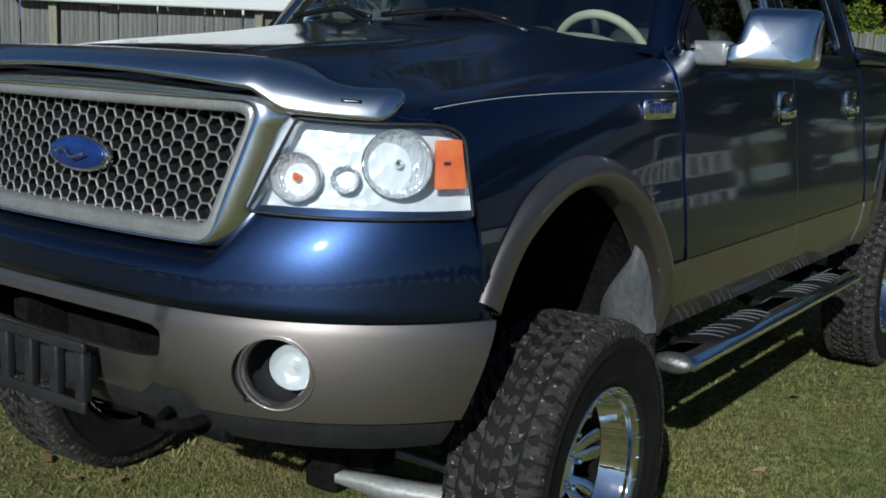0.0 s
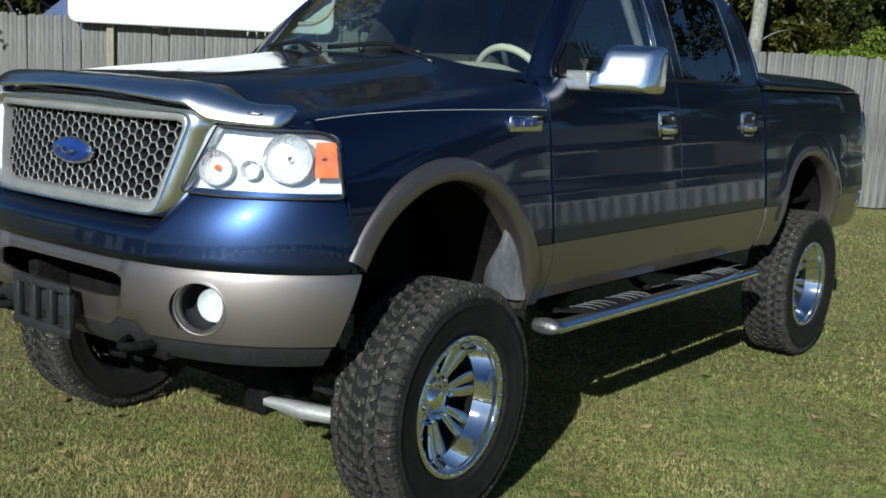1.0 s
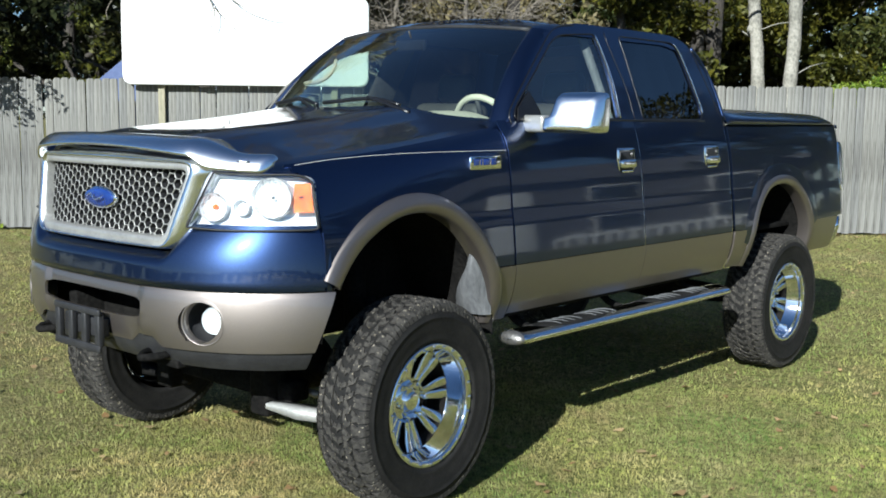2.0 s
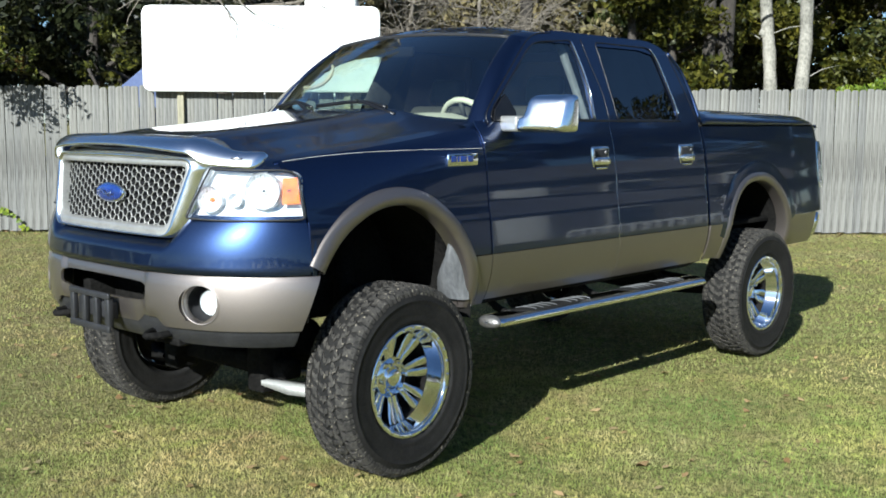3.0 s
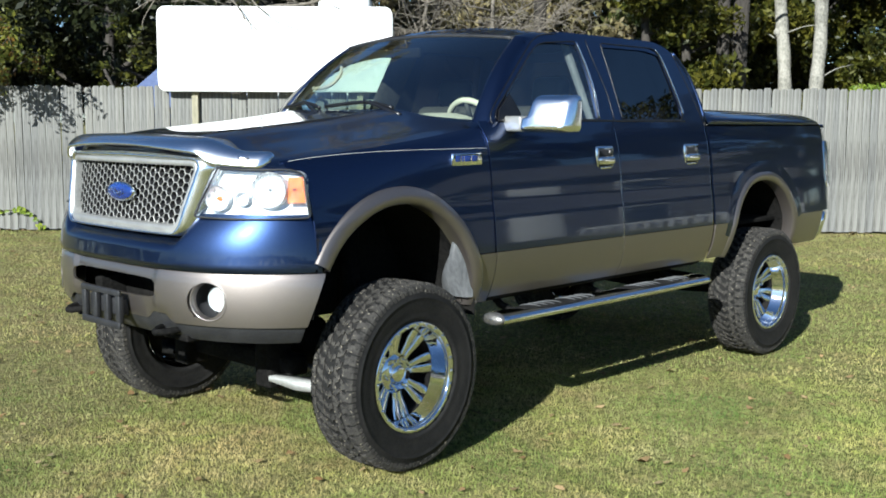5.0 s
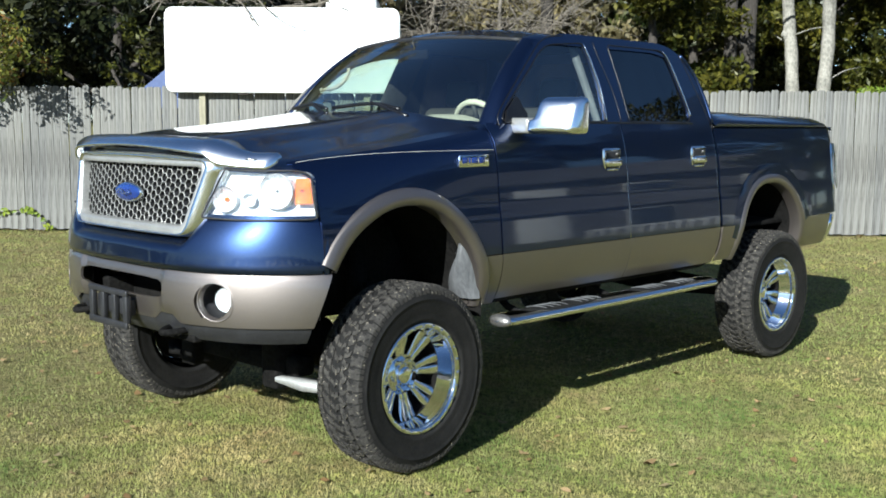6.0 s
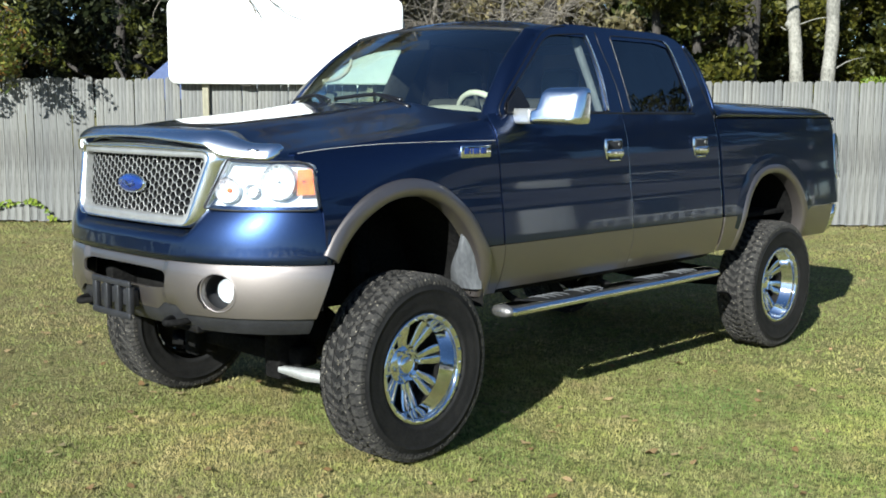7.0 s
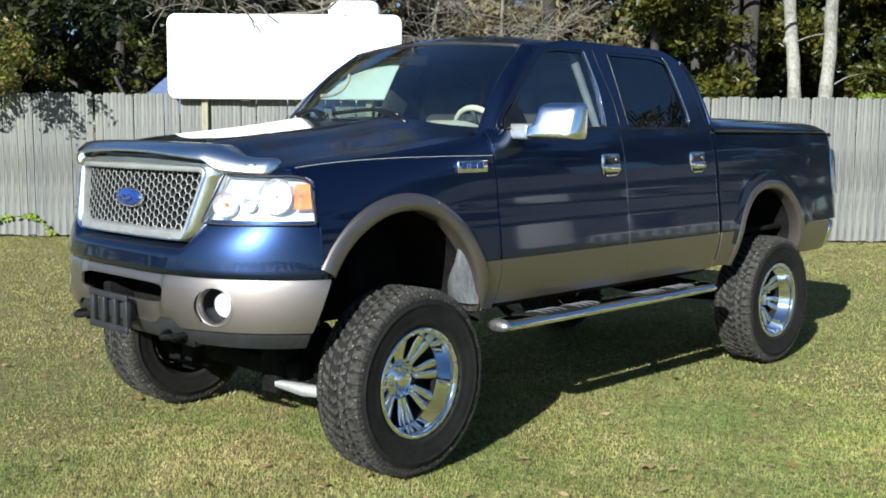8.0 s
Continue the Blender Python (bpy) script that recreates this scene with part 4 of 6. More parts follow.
# front fenders
def fender_point(y, v):
    """v: 0 at the hood's seam, 1 at the two-tone line."""
    xs, zs = seam(y)
    xs, zs = xs + 0.004, zs - 0.010
    z1 = zs - 0.16
    roll = 0.22
    if v < roll:
        t = v / roll
        p0, p2 = np.array([xs, zs]), np.array([half_width(y, z1), z1])
        slope = (half_width(y, z1 + 0.02) - half_width(y, z1 - 0.02)) / 0.04
        p1 = np.array([half_width(y, z1) + slope * 0.12, z1 + 0.12])
        p1[0] = max(p1[0], xs + 0.008)
        q = (1 - t) ** 2 * p0 + 2 * t * (1 - t) * p1 + t * t * p2
        return (q[0], y, q[1])
    z = z1 + (0.986 - z1) * (v - roll) / (1 - roll)
    return (half_width(y, z), y, z)


def fender_sheet():
    ys, vs = steps(-0.612, Y_DOOR - 0.003, 0.024), np.linspace(0, 1, 44)
    verts, faces = surf(ys, vs, lambda y, v: fender_point(y, v))
    good = []
    for q in faces:
        cy, cz = np.mean([verts[i][1] for i in q]), np.mean([verts[i][2] for i in q])
        l = (abs((cy - ARCH_F[0] - 0.008) / (ARCH_F[2] + 0.03)) ** 2.05 + abs((cz - ARCH_F[1]) / (ARCH_F[3] + 0.03)) ** 2.05)
        # the corner behind the headlamp
        if l > 1 and not (cy < -0.505 and 1.225 < cz < 1.483 - 0.09 * (cy + 0.612) / 0.114) and not (cy < -0.525 and cz < 1.3):
            good.append(tuple(reversed(q)))
    return verts, good


fenders = both("fender", fender_sheet(), PAINT, truck, thick=0.008)


def flat_sheet(y0, y1, z0, z1, out=0.0, holes=(), gap=0.03):
    return surf(steps(y0, y1, gap), steps(z0, z1, gap), lambda y, z: side_point(y, z, out), holes, flip=True)


# tan lower strips, doors and bed sides
both("fender_lower_panel", flat_sheet(0.18, Y_DOOR - 0.004, 0.725, Z_LINE, 0.003, [ARCH_F]), TAN, truck, "tan metallic lower panel", thick=0.008)


def door_point(y, z):
    """The front door's upper front corner rolls in with the fender."""
    return side_point(y, z, -0.034 * smooth01((z - 1.55) / 0.105) * (1 - smooth01((y - 0.62) / 0.20)))


def door(y0, y1, name):
    upper = surf(steps(y0, y1, 0.03), steps(Z_LINE + 0.003, Z_BELT, 0.03), door_point, flip=True)
    pair = both(name, upper, PAINT, truck, thick=0.006)
    both("lower_panel", flat_sheet(y0, y1, Z_ROCK, Z_LINE, 0.004), TAN, pair, "tan metallic lower door panel", thick=0.006)
    return pair


front_doors = door(Y_DOOR + 0.002, Y_MID - 0.002, "front_door")
rear_doors = door(Y_MID + 0.002, Y_CAB - 0.002, "rear_door")
for y, top in ((Y_DOOR, 1.53), (Y_MID, Z_BELT), (Y_CAB, Z_BELT)):
    both("door_gap", flat_sheet(y - 0.02, y + 0.02, 0.76, top, -0.012, gap=0.02), UNDER, truck, "black shut-line")
both("rocker", loft([[(0.90, y, 0.80), (0.925, y, 0.735), (0.86, y, 0.70), (0.80, y, 0.72)] for y in (0.45, 2.72)]), UNDER, truck)


def bed_point(y, z):
    x, yy, zz = side_point(min(y, TAIL), z)
    bend = 0.07
    if y > TAIL - bend:
        a = (y - TAIL + bend) / bend * math.pi / 2
        x = half_width(TAIL - bend, z) - 0.09 * (1 - math.cos(a))
        yy = TAIL - bend + 0.09 * math.sin(a)
    return (x, yy, zz)


BED0 = Y_CAB + 0.022
ARCH_RO = (ARCH_R[0], ARCH_R[1], ARCH_R[2] + 0.02, ARCH_R[3] + 0.02, 2.3)
both("bed_side", surf(steps(BED0, TAIL, 0.025), steps(Z_LINE + 0.003, 1.625, 0.03), bed_point, [ARCH_RO], flip=True), PAINT, truck, thick=0.010)
for y0, y1 in ((BED0, ARCH_R[0] - 0.02), (ARCH_R[0] + 0.02, 4.300)):
    both("bed_lower_panel", surf(steps(y0, y1, 0.025), steps(0.755, Z_LINE, 0.03), lambda y, z: (bed_point(y, z)[0] + 0.003, *bed_point(y, z)[1:]),
                                 [ARCH_RO], flip=True), TAN, truck, "tan metallic lower bed panel", thick=0.010)


# bulge over the rear arch
def arch_curve(arch, grow, a):
    c, s = math.cos(a), math.sin(a)
    r = (abs(c) ** arch[4] + abs(s) ** arch[4]) ** (-1 / arch[4])
    lean = 0.032 * max(0.0, s) ** 4 if arch is ARCH_F else 0.0
    return arch[0] + (arch[2] + grow) * r * c + lean, arch[1] + (arch[3] + grow) * r * s


def flare(arch, width, a0, a1, proud=0.030, nose_x=0.0):
    """A tan moulding round a wheel opening: inner lip, rounded face, outer edge; nose_x: how far out its front foot stands."""
    rows = []
    for a in np.linspace(a0, a1, 64):
        row = []
        foot = smooth01((a - 1.75) / 0.55)
        for g, p in ((-0.004, -0.070), (-0.004, 0.004), (0.002, 0.016), (0.014, proud * 0.82), (0.032, proud), (width * 0.62, proud * 0.93),
                     (width * 0.88, proud * 0.62), (width, proud * 0.30), (width + 0.002, -0.006)):
            y, z = arch_curve(arch, g, a)
            skin = half_width(y, max(z, 0.72))
            face = skin + foot * max(0.0, nose_x - skin) if p > 0 else skin
            row.append((face + p * (1 - 0.45 * foot * (nose_x > 0)), y, z))
        rows.append(row)
    return loft(rows, flip=True)


both("fender_flare", flare(ARCH_F, 0.081, math.asin(0.035), math.pi - 0.535, 0.036, 0.978), TAN, truck, "tan metallic wheel-arch flare", thick=0.004)
both("fender_flare", flare(ARCH_R, 0.066, 0.10, math.pi - 0.07, 0.028), TAN, truck, "tan metallic wheel-arch flare", thick=0.004)


def swell(arch, w0, w1, a0, a1, rise):
    """The soft raised shoulder above a flare."""
    rows = []
    for a in np.linspace(a0, a1, 40):
        row = []
        for g, p in ((w0, rise), (w0 + (w1 - w0) * 0.35, rise * 0.9), (w0 + (w1 - w0) * 0.7, rise * 0.45), (w1, -0.003)):
            y, z = arch_curve(arch, g, a)
            row.append((half_width(y, z) + p, y, z))
        rows.append(row)
    return loft(rows, flip=True)


both("arch_shoulder", swell(ARCH_R, 0.058, 0.20, 0.42, math.pi - 0.30, 0.016), PAINT, truck)

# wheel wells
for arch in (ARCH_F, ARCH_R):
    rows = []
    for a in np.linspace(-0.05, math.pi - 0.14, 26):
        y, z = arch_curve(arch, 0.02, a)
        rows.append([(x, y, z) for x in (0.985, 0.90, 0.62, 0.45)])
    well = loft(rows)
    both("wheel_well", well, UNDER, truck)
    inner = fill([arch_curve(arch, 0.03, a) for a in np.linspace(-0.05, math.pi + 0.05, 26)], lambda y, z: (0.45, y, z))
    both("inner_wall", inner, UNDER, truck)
# dusty splash guard at the back of the front wheel opening
guard = []
for k, z in enumerate(np.linspace(1.085, 0.765, 10)):
    bulge = 0.02 * math.sin(k / 9 * math.pi)
    inn = 0.962 - 0.140 * smooth01(k / 8)
    y0 = 0.375 + 0.060 * smooth01(k / 9)
    guard.append([(0.985, y0 + 0.03, z), (0.965, y0 - 0.004 - bulge, z), ((inn + 0.95) / 2, y0 - 0.012 - bulge * 1.4, z), (inn, y0 - bulge, z), (inn - 0.02, y0 + 0.04, z)])
both("splash_guard", loft(guard), LINER, truck, "dusty grey splash guard", thick=0.006)

# ---- nose: blue upper cover, tan bumper, black valance
def front_half(x, z, out, side=1.0):
    """A point of the front skin, pushed outwards: forwards in the middle, sideways at the corners."""
    w = min(1.0, abs(x)) ** 4
    tuck = w ** 2.5 * (1 - (half_width(-0.49, z) + 0.002) / 0.999) if side < 1 else 0.0
    return (x * (1 + out * w * side - tuck), nose(x) - out * (1 - 0.8 * w), z)


def cover_out(x, z):
    t = max(0.0, (z - 0.99) / 0.255)
    return 0.024 - 0.034 * t - 0.105 * max(0.0, t - 0.28) ** 2 - 0.012 * smooth01((0.08 - t) / 0.08)


def before_wheel(x, z):
    """The cover ends at the wheel opening."""
    return ((nose(x) - ARCH_F[0]) / (ARCH_F[2] + 0.055)) ** 2 + ((z - ARCH_F[1]) / (ARCH_F[3] + 0.055)) ** 2 > 1


def cover_point(x, z):
    """The cover's upper edge dips and rolls in under the grille."""
    under = 1 - smooth01((abs(x) - 0.46) / 0.12)
    share = (z - 0.99) / 0.255
    z = 0.99 + share * (0.255 - 0.118 * under)
    return front_half(x, z, cover_out(x, z) - 0.045 * under * max(0.0, share - 0.62) ** 2 / 0.144, 0.2)


t = np.linspace(-1, 1, 97)
nose_cover = part("nose_cover", surf(list(np.sign(t) * 0.999 * np.sin(np.abs(t) * math.pi / 2) ** 0.95), steps(0.99, 1.245, 0.0128), cover_point, (), before_wheel), PAINT, truck, thick=0.01)


def bumper_out(x, z):
    t = (z - 0.735) / 0.25
    return 0.004 + 0.022 * math.sin(math.pi * min(1, max(0, 0.12 + t * 0.88))) ** 0.6 - 0.03 * (1 - t) ** 2 * 0.5 - 0.014 * (1 - smooth01((abs(x) - 0.345) / 0.03))


def bumper_end(z):
    """The bumper's ends draw in towards the bottom."""
    return 0.962 + 0.038 * (z - 0.735) / 0.25


def hook_cut(x):
    """How far the lower edge rises over the tow hooks."""
    return 0.036 * smooth01((0.49 - abs(x)) / 0.06) * smooth01((abs(x) - 0.28) / 0.06)


FOGS = [(s * 0.655, 0.862, 0.083, 0.083, 2.0) for s in (1, -1)]
SLOT = (0.0, 0.893, 0.375, 0.046, 5.0)
tt = np.linspace(-1, 1, 141)
bumper_xs = list(np.sign(tt) * 0.9995 * np.sin(np.abs(tt) * math.pi / 2) ** 0.95)
bumper = part("front_bumper", surf(bumper_xs, steps(0.7475, 0.985, 0.0125), lambda x, z: front_half(x * bumper_end(z), z + hook_cut(x) * max(0.0, 1 - (z - 0.750) / 0.08), bumper_out(x, z)), FOGS + [SLOT]),
              TAN, truck, "tan metallic front bumper", thick=0.012)
part("bumper_top", loft([[front_half(x, 0.985, bumper_out(x, 0.985) - d) for d in (0.0, 0.03, 0.08)] for x in bumper_xs]), TAN, bumper)
part("valance", surf(bumper_xs, steps(0.672, 0.754, 0.0117), lambda x, z: front_half(x * (bumper_end(0.745) - 0.10 * (0.754 - z)), z + hook_cut(x) * max(0.0, (z - 0.672) / 0.082), -0.012 - 0.10 * (0.754 - z) - 6.0 * (0.754 - z) ** 2)), BLACK_TRIM, truck, "black plastic valance rolled under the bumper", thick=0.008)
part("bumper_beam", bbox(-0.90, 0.90, -0.60, -0.56, 0.70, 1.0, 0.01), UNDER, truck)
part("bumper_core", loft([[front_half(x, z, -0.26) for z in (0.72, 0.80, 0.99)] for x in np.linspace(-0.86, 0.86, 41)]), UNDER, truck)
for s in (1, -1):
    cx, cz = s * 0.655, 0.862
    base = Vector(front_half(cx, cz, 0.01))
    n = Vector((s * 0.42, -0.90, 0)).normalized()
    m = Matrix.Translation(base) @ n.to_track_quat("Z", "Y").to_matrix().to_4x4()
    bezel = part("fog_lamp_housing", moved(lathe([(-0.014, 0.106), (-0.018, 0.090), (-0.032, 0.085), (-0.10, 0.076), (-0.11, 0.0)], 36, "z"), m), BLACK_TRIM, bumper, "black recessed fog lamp housing")
    part("fog_lamp_rim", moved(lathe([(-0.030, 0.080), (-0.010, 0.081), (0.004, 0.085), (0.006, 0.090), (-0.004, 0.096)], 40, "z"), m), TAN, bezel, "tan ring round the fog lamp")
    lm = Matrix.Translation((s * 0.022, 0, 0)) @ m @ Matrix.Translation((0, 0, -0.062))
    part("lens", moved(lathe([(0.0, 0.057), (0.010, 0.055), (0.020, 0.045), (0.026, 0.025), (0.028, 0.0)], 32, "z"), lm), LAMP_GLASS, bezel, "clear round fog lamp lens")
    part("reflector", moved(lathe([(-0.002, 0.056), (-0.018, 0.040), (-0.028, 0.015), (-0.014, 0.010), (-0.010, 0.0)], 32, "z"), lm), REFLECTOR, bezel)

# tow hooks
for s in (1, -1):
    hx = s * 0.40
    hook = part("tow_hook", tube(spline([(hx - 0.055, -0.80, 0.715), (hx - 0.05, -0.90, 0.708), (hx, -0.955, 0.702), (hx + 0.05, -0.90, 0.708), (hx + 0.055, -0.80, 0.715)], 5), 0.016), UNDER, truck, "black steel tow hook")
    part("hook_mount", bbox(hx - 0.10, hx + 0.10, -0.86, -0.74, 0.655, 0.69, 0.008), UNDER, hook)

# licence plate holder, empty
px0, px1, py = -0.185, 0.165, -1.0
holder = part("plate_holder", bbox(px0, px1, py, py + 0.014, 0.685, 0.717, 0.005), BLACK_TRIM, truck, "empty black plastic licence plate holder")
part("top_rail", bbox(px0, px1, py, py + 0.016, 0.838, 0.868, 0.006), BLACK_TRIM, holder)
for k in range(4):
    x = px0 + 0.02 + k * 0.103
    part("rib", bbox(x - 0.017, x + 0.017, py + 0.002, py + 0.03, 0.71, 0.845, 0.006), BLACK_TRIM, holder)
part("back_plate", bbox(px0 + 0.03, px1 - 0.03, py + 0.03, py + 0.07, 0.74, 0.82, 0.006), BLACK_TRIM, holder)

# ---- grille
def grille_point(x, z, back=0.0):
    return (x, nose(x) + 0.035 + back + 0.052 * smooth01((z - 1.10) / 0.44), z)


def trap(wt, wb, zt, zb, r):
    return outline([(-wt, zt), (wt, zt), (wb, zb), (-wb, zb)], r, 6)


def dense(loop, gap=0.03):
    out = []
    for i, p in enumerate(loop):
        q = loop[(i + 1) % len(loop)]
        n = max(1, int(math.dist(p, q) / gap))
        out += [(p[0] + (q[0] - p[0]) * k / n, p[1] + (q[1] - p[1]) * k / n) for k in range(n)]
    return out


def frame_band(wo, wi, prof, mat, name, parent, label, sag=0.0):
    """A rounded moulding between two trapezoids; prof: (share from outer to inner, how far proud)."""
    a, b = trap(*wo), trap(*wi)
    gaps = [max(1, int(math.dist(a[i], a[(i + 1) % len(a)]) / 0.03)) for i in range(len(a))]
    la, lb = [], []
    for i, n in enumerate(gaps):
        for k in range(n):
            for src, dst in ((a, la), (b, lb)):
                p, q = src[i], src[(i + 1) % len(src)]
                dst.append((p[0] + (q[0] - p[0]) * k / n, p[1] + (q[1] - p[1]) * k / n))
    rows = []
    for (ax, az), (bx, bz) in zip(la, lb):
        az -= sag * (ax / 0.62) ** 2 * smooth01((az - 1.42) / 0.06)
        rows.append([grille_point(ax + (bx - ax) * s, az + (bz - az) * s, -p) for s, p in prof])
    return part(name, loft(rows, close_u=True), mat, parent, label)


grille = frame_band((0.650, 0.543, 1.536, 1.132, (0.09, 0.09, 0.08, 0.08)), (0.558, 0.471, 1.481, 1.150, (0.055, 0.055, 0.05, 0.05)),
                    ((0.0, -0.075), (0.03, -0.036), (0.22, -0.004), (0.45, 0.019), (0.68, 0.031), (0.86, 0.032), (1.0, 0.014)), SHIELD_CHROME, "grille", truck, "chrome grille surround", 0.036)
frame_band((0.560, 0.473, 1.483, 1.147, (0.055, 0.055, 0.05, 0.05)), (0.536, 0.456, 1.453, 1.186, (0.04, 0.04, 0.035, 0.035)),
           ((0.0, 0.004), (0.15, 0.018), (0.8, 0.020), (1.0, 0.012), (1.02, -0.045)), GRILLE_METAL, "inner_frame", grille, "silver painted inner grille frame")
R_HEX = 0.0234


def honeycomb():
    verts, faces = [], []
    cols = int(0.60 / (1.5 * R_HEX)) + 1
    h = R_HEX * math.sqrt(3)
    for i in range(-cols, cols + 1):
        cx = i * 1.5 * R_HEX
        for j in range(9):
            cz = 1.172 + j * h + (h / 2 if i % 2 else 0)
            if cz > 1.466 or abs(cx) > 0.462 + 0.08 * (cz - 1.185) / 0.27:
                continue
            base = len(verts)
            for rr, back in ((R_HEX * 1.01, 0.018), (R_HEX * 0.91, 0.016), (R_HEX * 0.89, 0.019), (R_HEX * 0.87, 0.040)):
                for k in range(6):
                    a = math.pi / 3 * k
                    verts.append(grille_point(cx + rr * math.cos(a), cz + rr * math.sin(a), back))
            for lvl in range(3):
                for k in range(6):
                    n = (k + 1) % 6
                    faces.append((base + lvl * 6 + k, base + lvl * 6 + n, base + lvl * 6 + 6 + n, base + lvl * 6 + 6 + k))
    return verts, faces


comb = part("honeycomb_insert", honeycomb(), GRILLE_METAL, grille, "silver honeycomb grille insert", smooth=False)
# inner cell walls blackened: the shade deep in the cells put into colour
comb.data.materials.append(BLACK_TRIM)
comb.data.polygons.foreach_set("material_index", [1 if (k // 6) % 3 == 2 else 0 for k in range(len(comb.data.polygons))])
part("grille_back", surf(np.linspace(-0.64, 0.64, 30), np.linspace(1.12, 1.50, 8), lambda x, z: grille_point(x, z, 0.042)), UNDER, grille)


def oval(cx, cz, a, b, depth, back):
    rows = []
    for k in range(48):
        t = 2 * math.pi * k / 48
        rows.append([(cx + a * s * math.cos(t), nose(0) + 0.035 + 0.03 - back - d, cz + b * s * math.sin(t)) for s, d in ((1.0, 0.0), (1.0, depth * 0.7), (0.96, depth), (0.5, depth * 1.25), (0.001, depth * 1.3))])
    return loft(rows, close_u=True, flip=True)


emblem = part("emblem", oval(0, 1.318, 0.118, 0.047, 0.018, 0.0), CHROME, grille, "plain blue oval emblem with chrome rim")
part("emblem_face", oval(0, 1.318, 0.108, 0.039, 0.009, 0.0145), BLUE_BADGE, emblem)
part("emblem_mark", tube(spline([(-0.055, nose(0) + 0.024, 1.322), (-0.02, nose(0) + 0.019, 1.334), (0.01, nose(0) + 0.018, 1.312), (0.055, nose(0) + 0.023, 1.322)], 5), 0.0035, 6), CHROME, emblem)

# ---- chrome hood deflector
def deflector_at(x, a):
    """A point of the chrome shield; a: 0 on its crest .. 1 at its lower front lip."""
    w = abs(x)
    wing = smooth01((w - 0.52) / 0.22)
    zt = 1.592 - 0.010 * (min(w, 0.6) / 0.55) ** 2 - 0.058 * wing
    zb = 1.546 - 0.030 * (min(w, 0.55) / 0.55) ** 2 - 0.051 * smooth01((w - 0.55) / 0.09) - 0.012 * max(0.0, w - 0.63) / 0.17
    reach = 0.105 - 0.034 * wing
    phi = radians(76) * a
    y = hood_front(x) + 0.042 - 0.016 * wing - reach * math.sin(phi) / math.sin(radians(76))
    return np.array((x, y, zt - (zt - zb) * (1 - math.cos(phi)) / (1 - math.cos(radians(76)))))


def deflector(x1, n):
    rows = []
    for x in x1 * np.sin(np.linspace(-1, 1, n) * math.pi / 2):
        w = abs(x)
        wing = smooth01((w - 0.52) / 0.22)
        tip = math.sqrt(max(0.0, 1 - max(0.0, (w - x1 + 0.024) / 0.024) ** 2))
        hp = hood_point(max(-1, min(1, x / seam(hood_front(x))[0])), 0.07)
        crest, lip = deflector_at(x, 0), deflector_at(x, 1)
        row = [crest + (0, 0.09 - 0.076 * wing, max(hp[2] + 0.004 - crest[2], -0.010) * (1 - wing) - 0.012 * wing)]
        row += [deflector_at(x, a) for a in np.linspace(0, 1, 15)]
        row += [lip + (0, 0.004, -0.005), lip + (0, 0.014, -0.007), lip + (0, 0.05, 0.0)]
        c = (crest + lip) / 2 + (0, 0.006, 0)
        rows.append([tuple(c + (p - c) * (0.02 + 0.98 * tip)) for p in row])
    return loft(rows)


shield = part("hood_deflector", deflector(0.818, 151), SHIELD_CHROME, truck, "chrome hood deflector")
part("deflector_mark", tube([deflector_at(x, 0.66) for x in np.linspace(0.728, 0.764, 6)], 0.0042, 6), UNDER, shield)
part("mark_plate", tube([deflector_at(x, 0.66) + (0.0012, -0.0022, 0.0008) for x in np.linspace(0.731, 0.761, 6)], 0.0018, 6), SHIELD_CHROME, shield)

# ---- headlamps
def lamp_at(u, v, back=0.0):
    """u: 0 inner .. 1 outer, v: 0 bottom .. 1 top, on the lamp's bent face."""
    xi = 0.560 + 0.085 * v
    xo = 0.960 - 0.034 * v
    x = xi + (xo - xi) * u
    z = 1.232 + 0.216 * v - 0.006 * math.sin(math.pi * u)
    y = nose(min(1.0, x * (1.0 + 0.012 * v))) + 0.030 + 0.03 * v
    n = Vector((0.55, -0.83, 0)).normalized()
    return (x - n.x * back, y - n.y * back, z)


LAMP_LOOP = outline([(0.0, 0.0), (1.0, 0.0), (1.0, 1.0), (0.0, 1.0)], [0.02, 0.04, 0.22, 0.03], 6)


def lamp_round(u, v):
    """Rounds the upper outer corner."""
    if u > 0.80 and v > 0.72:
        du, dv = (u - 0.80) / 0.20, (v - 0.72) / 0.28
        r = math.hypot(du, dv)
        if r > 1e-6:
            k = max(du, dv) / r
            u, v = 0.80 + 0.20 * du * k, 0.72 + 0.28 * dv * k
    return u, v


def lamp_surface(back):
    return surf(np.linspace(0, 1, 31), np.linspace(0, 1, 17), lambda u, v: lamp_at(*lamp_round(u, v), back))


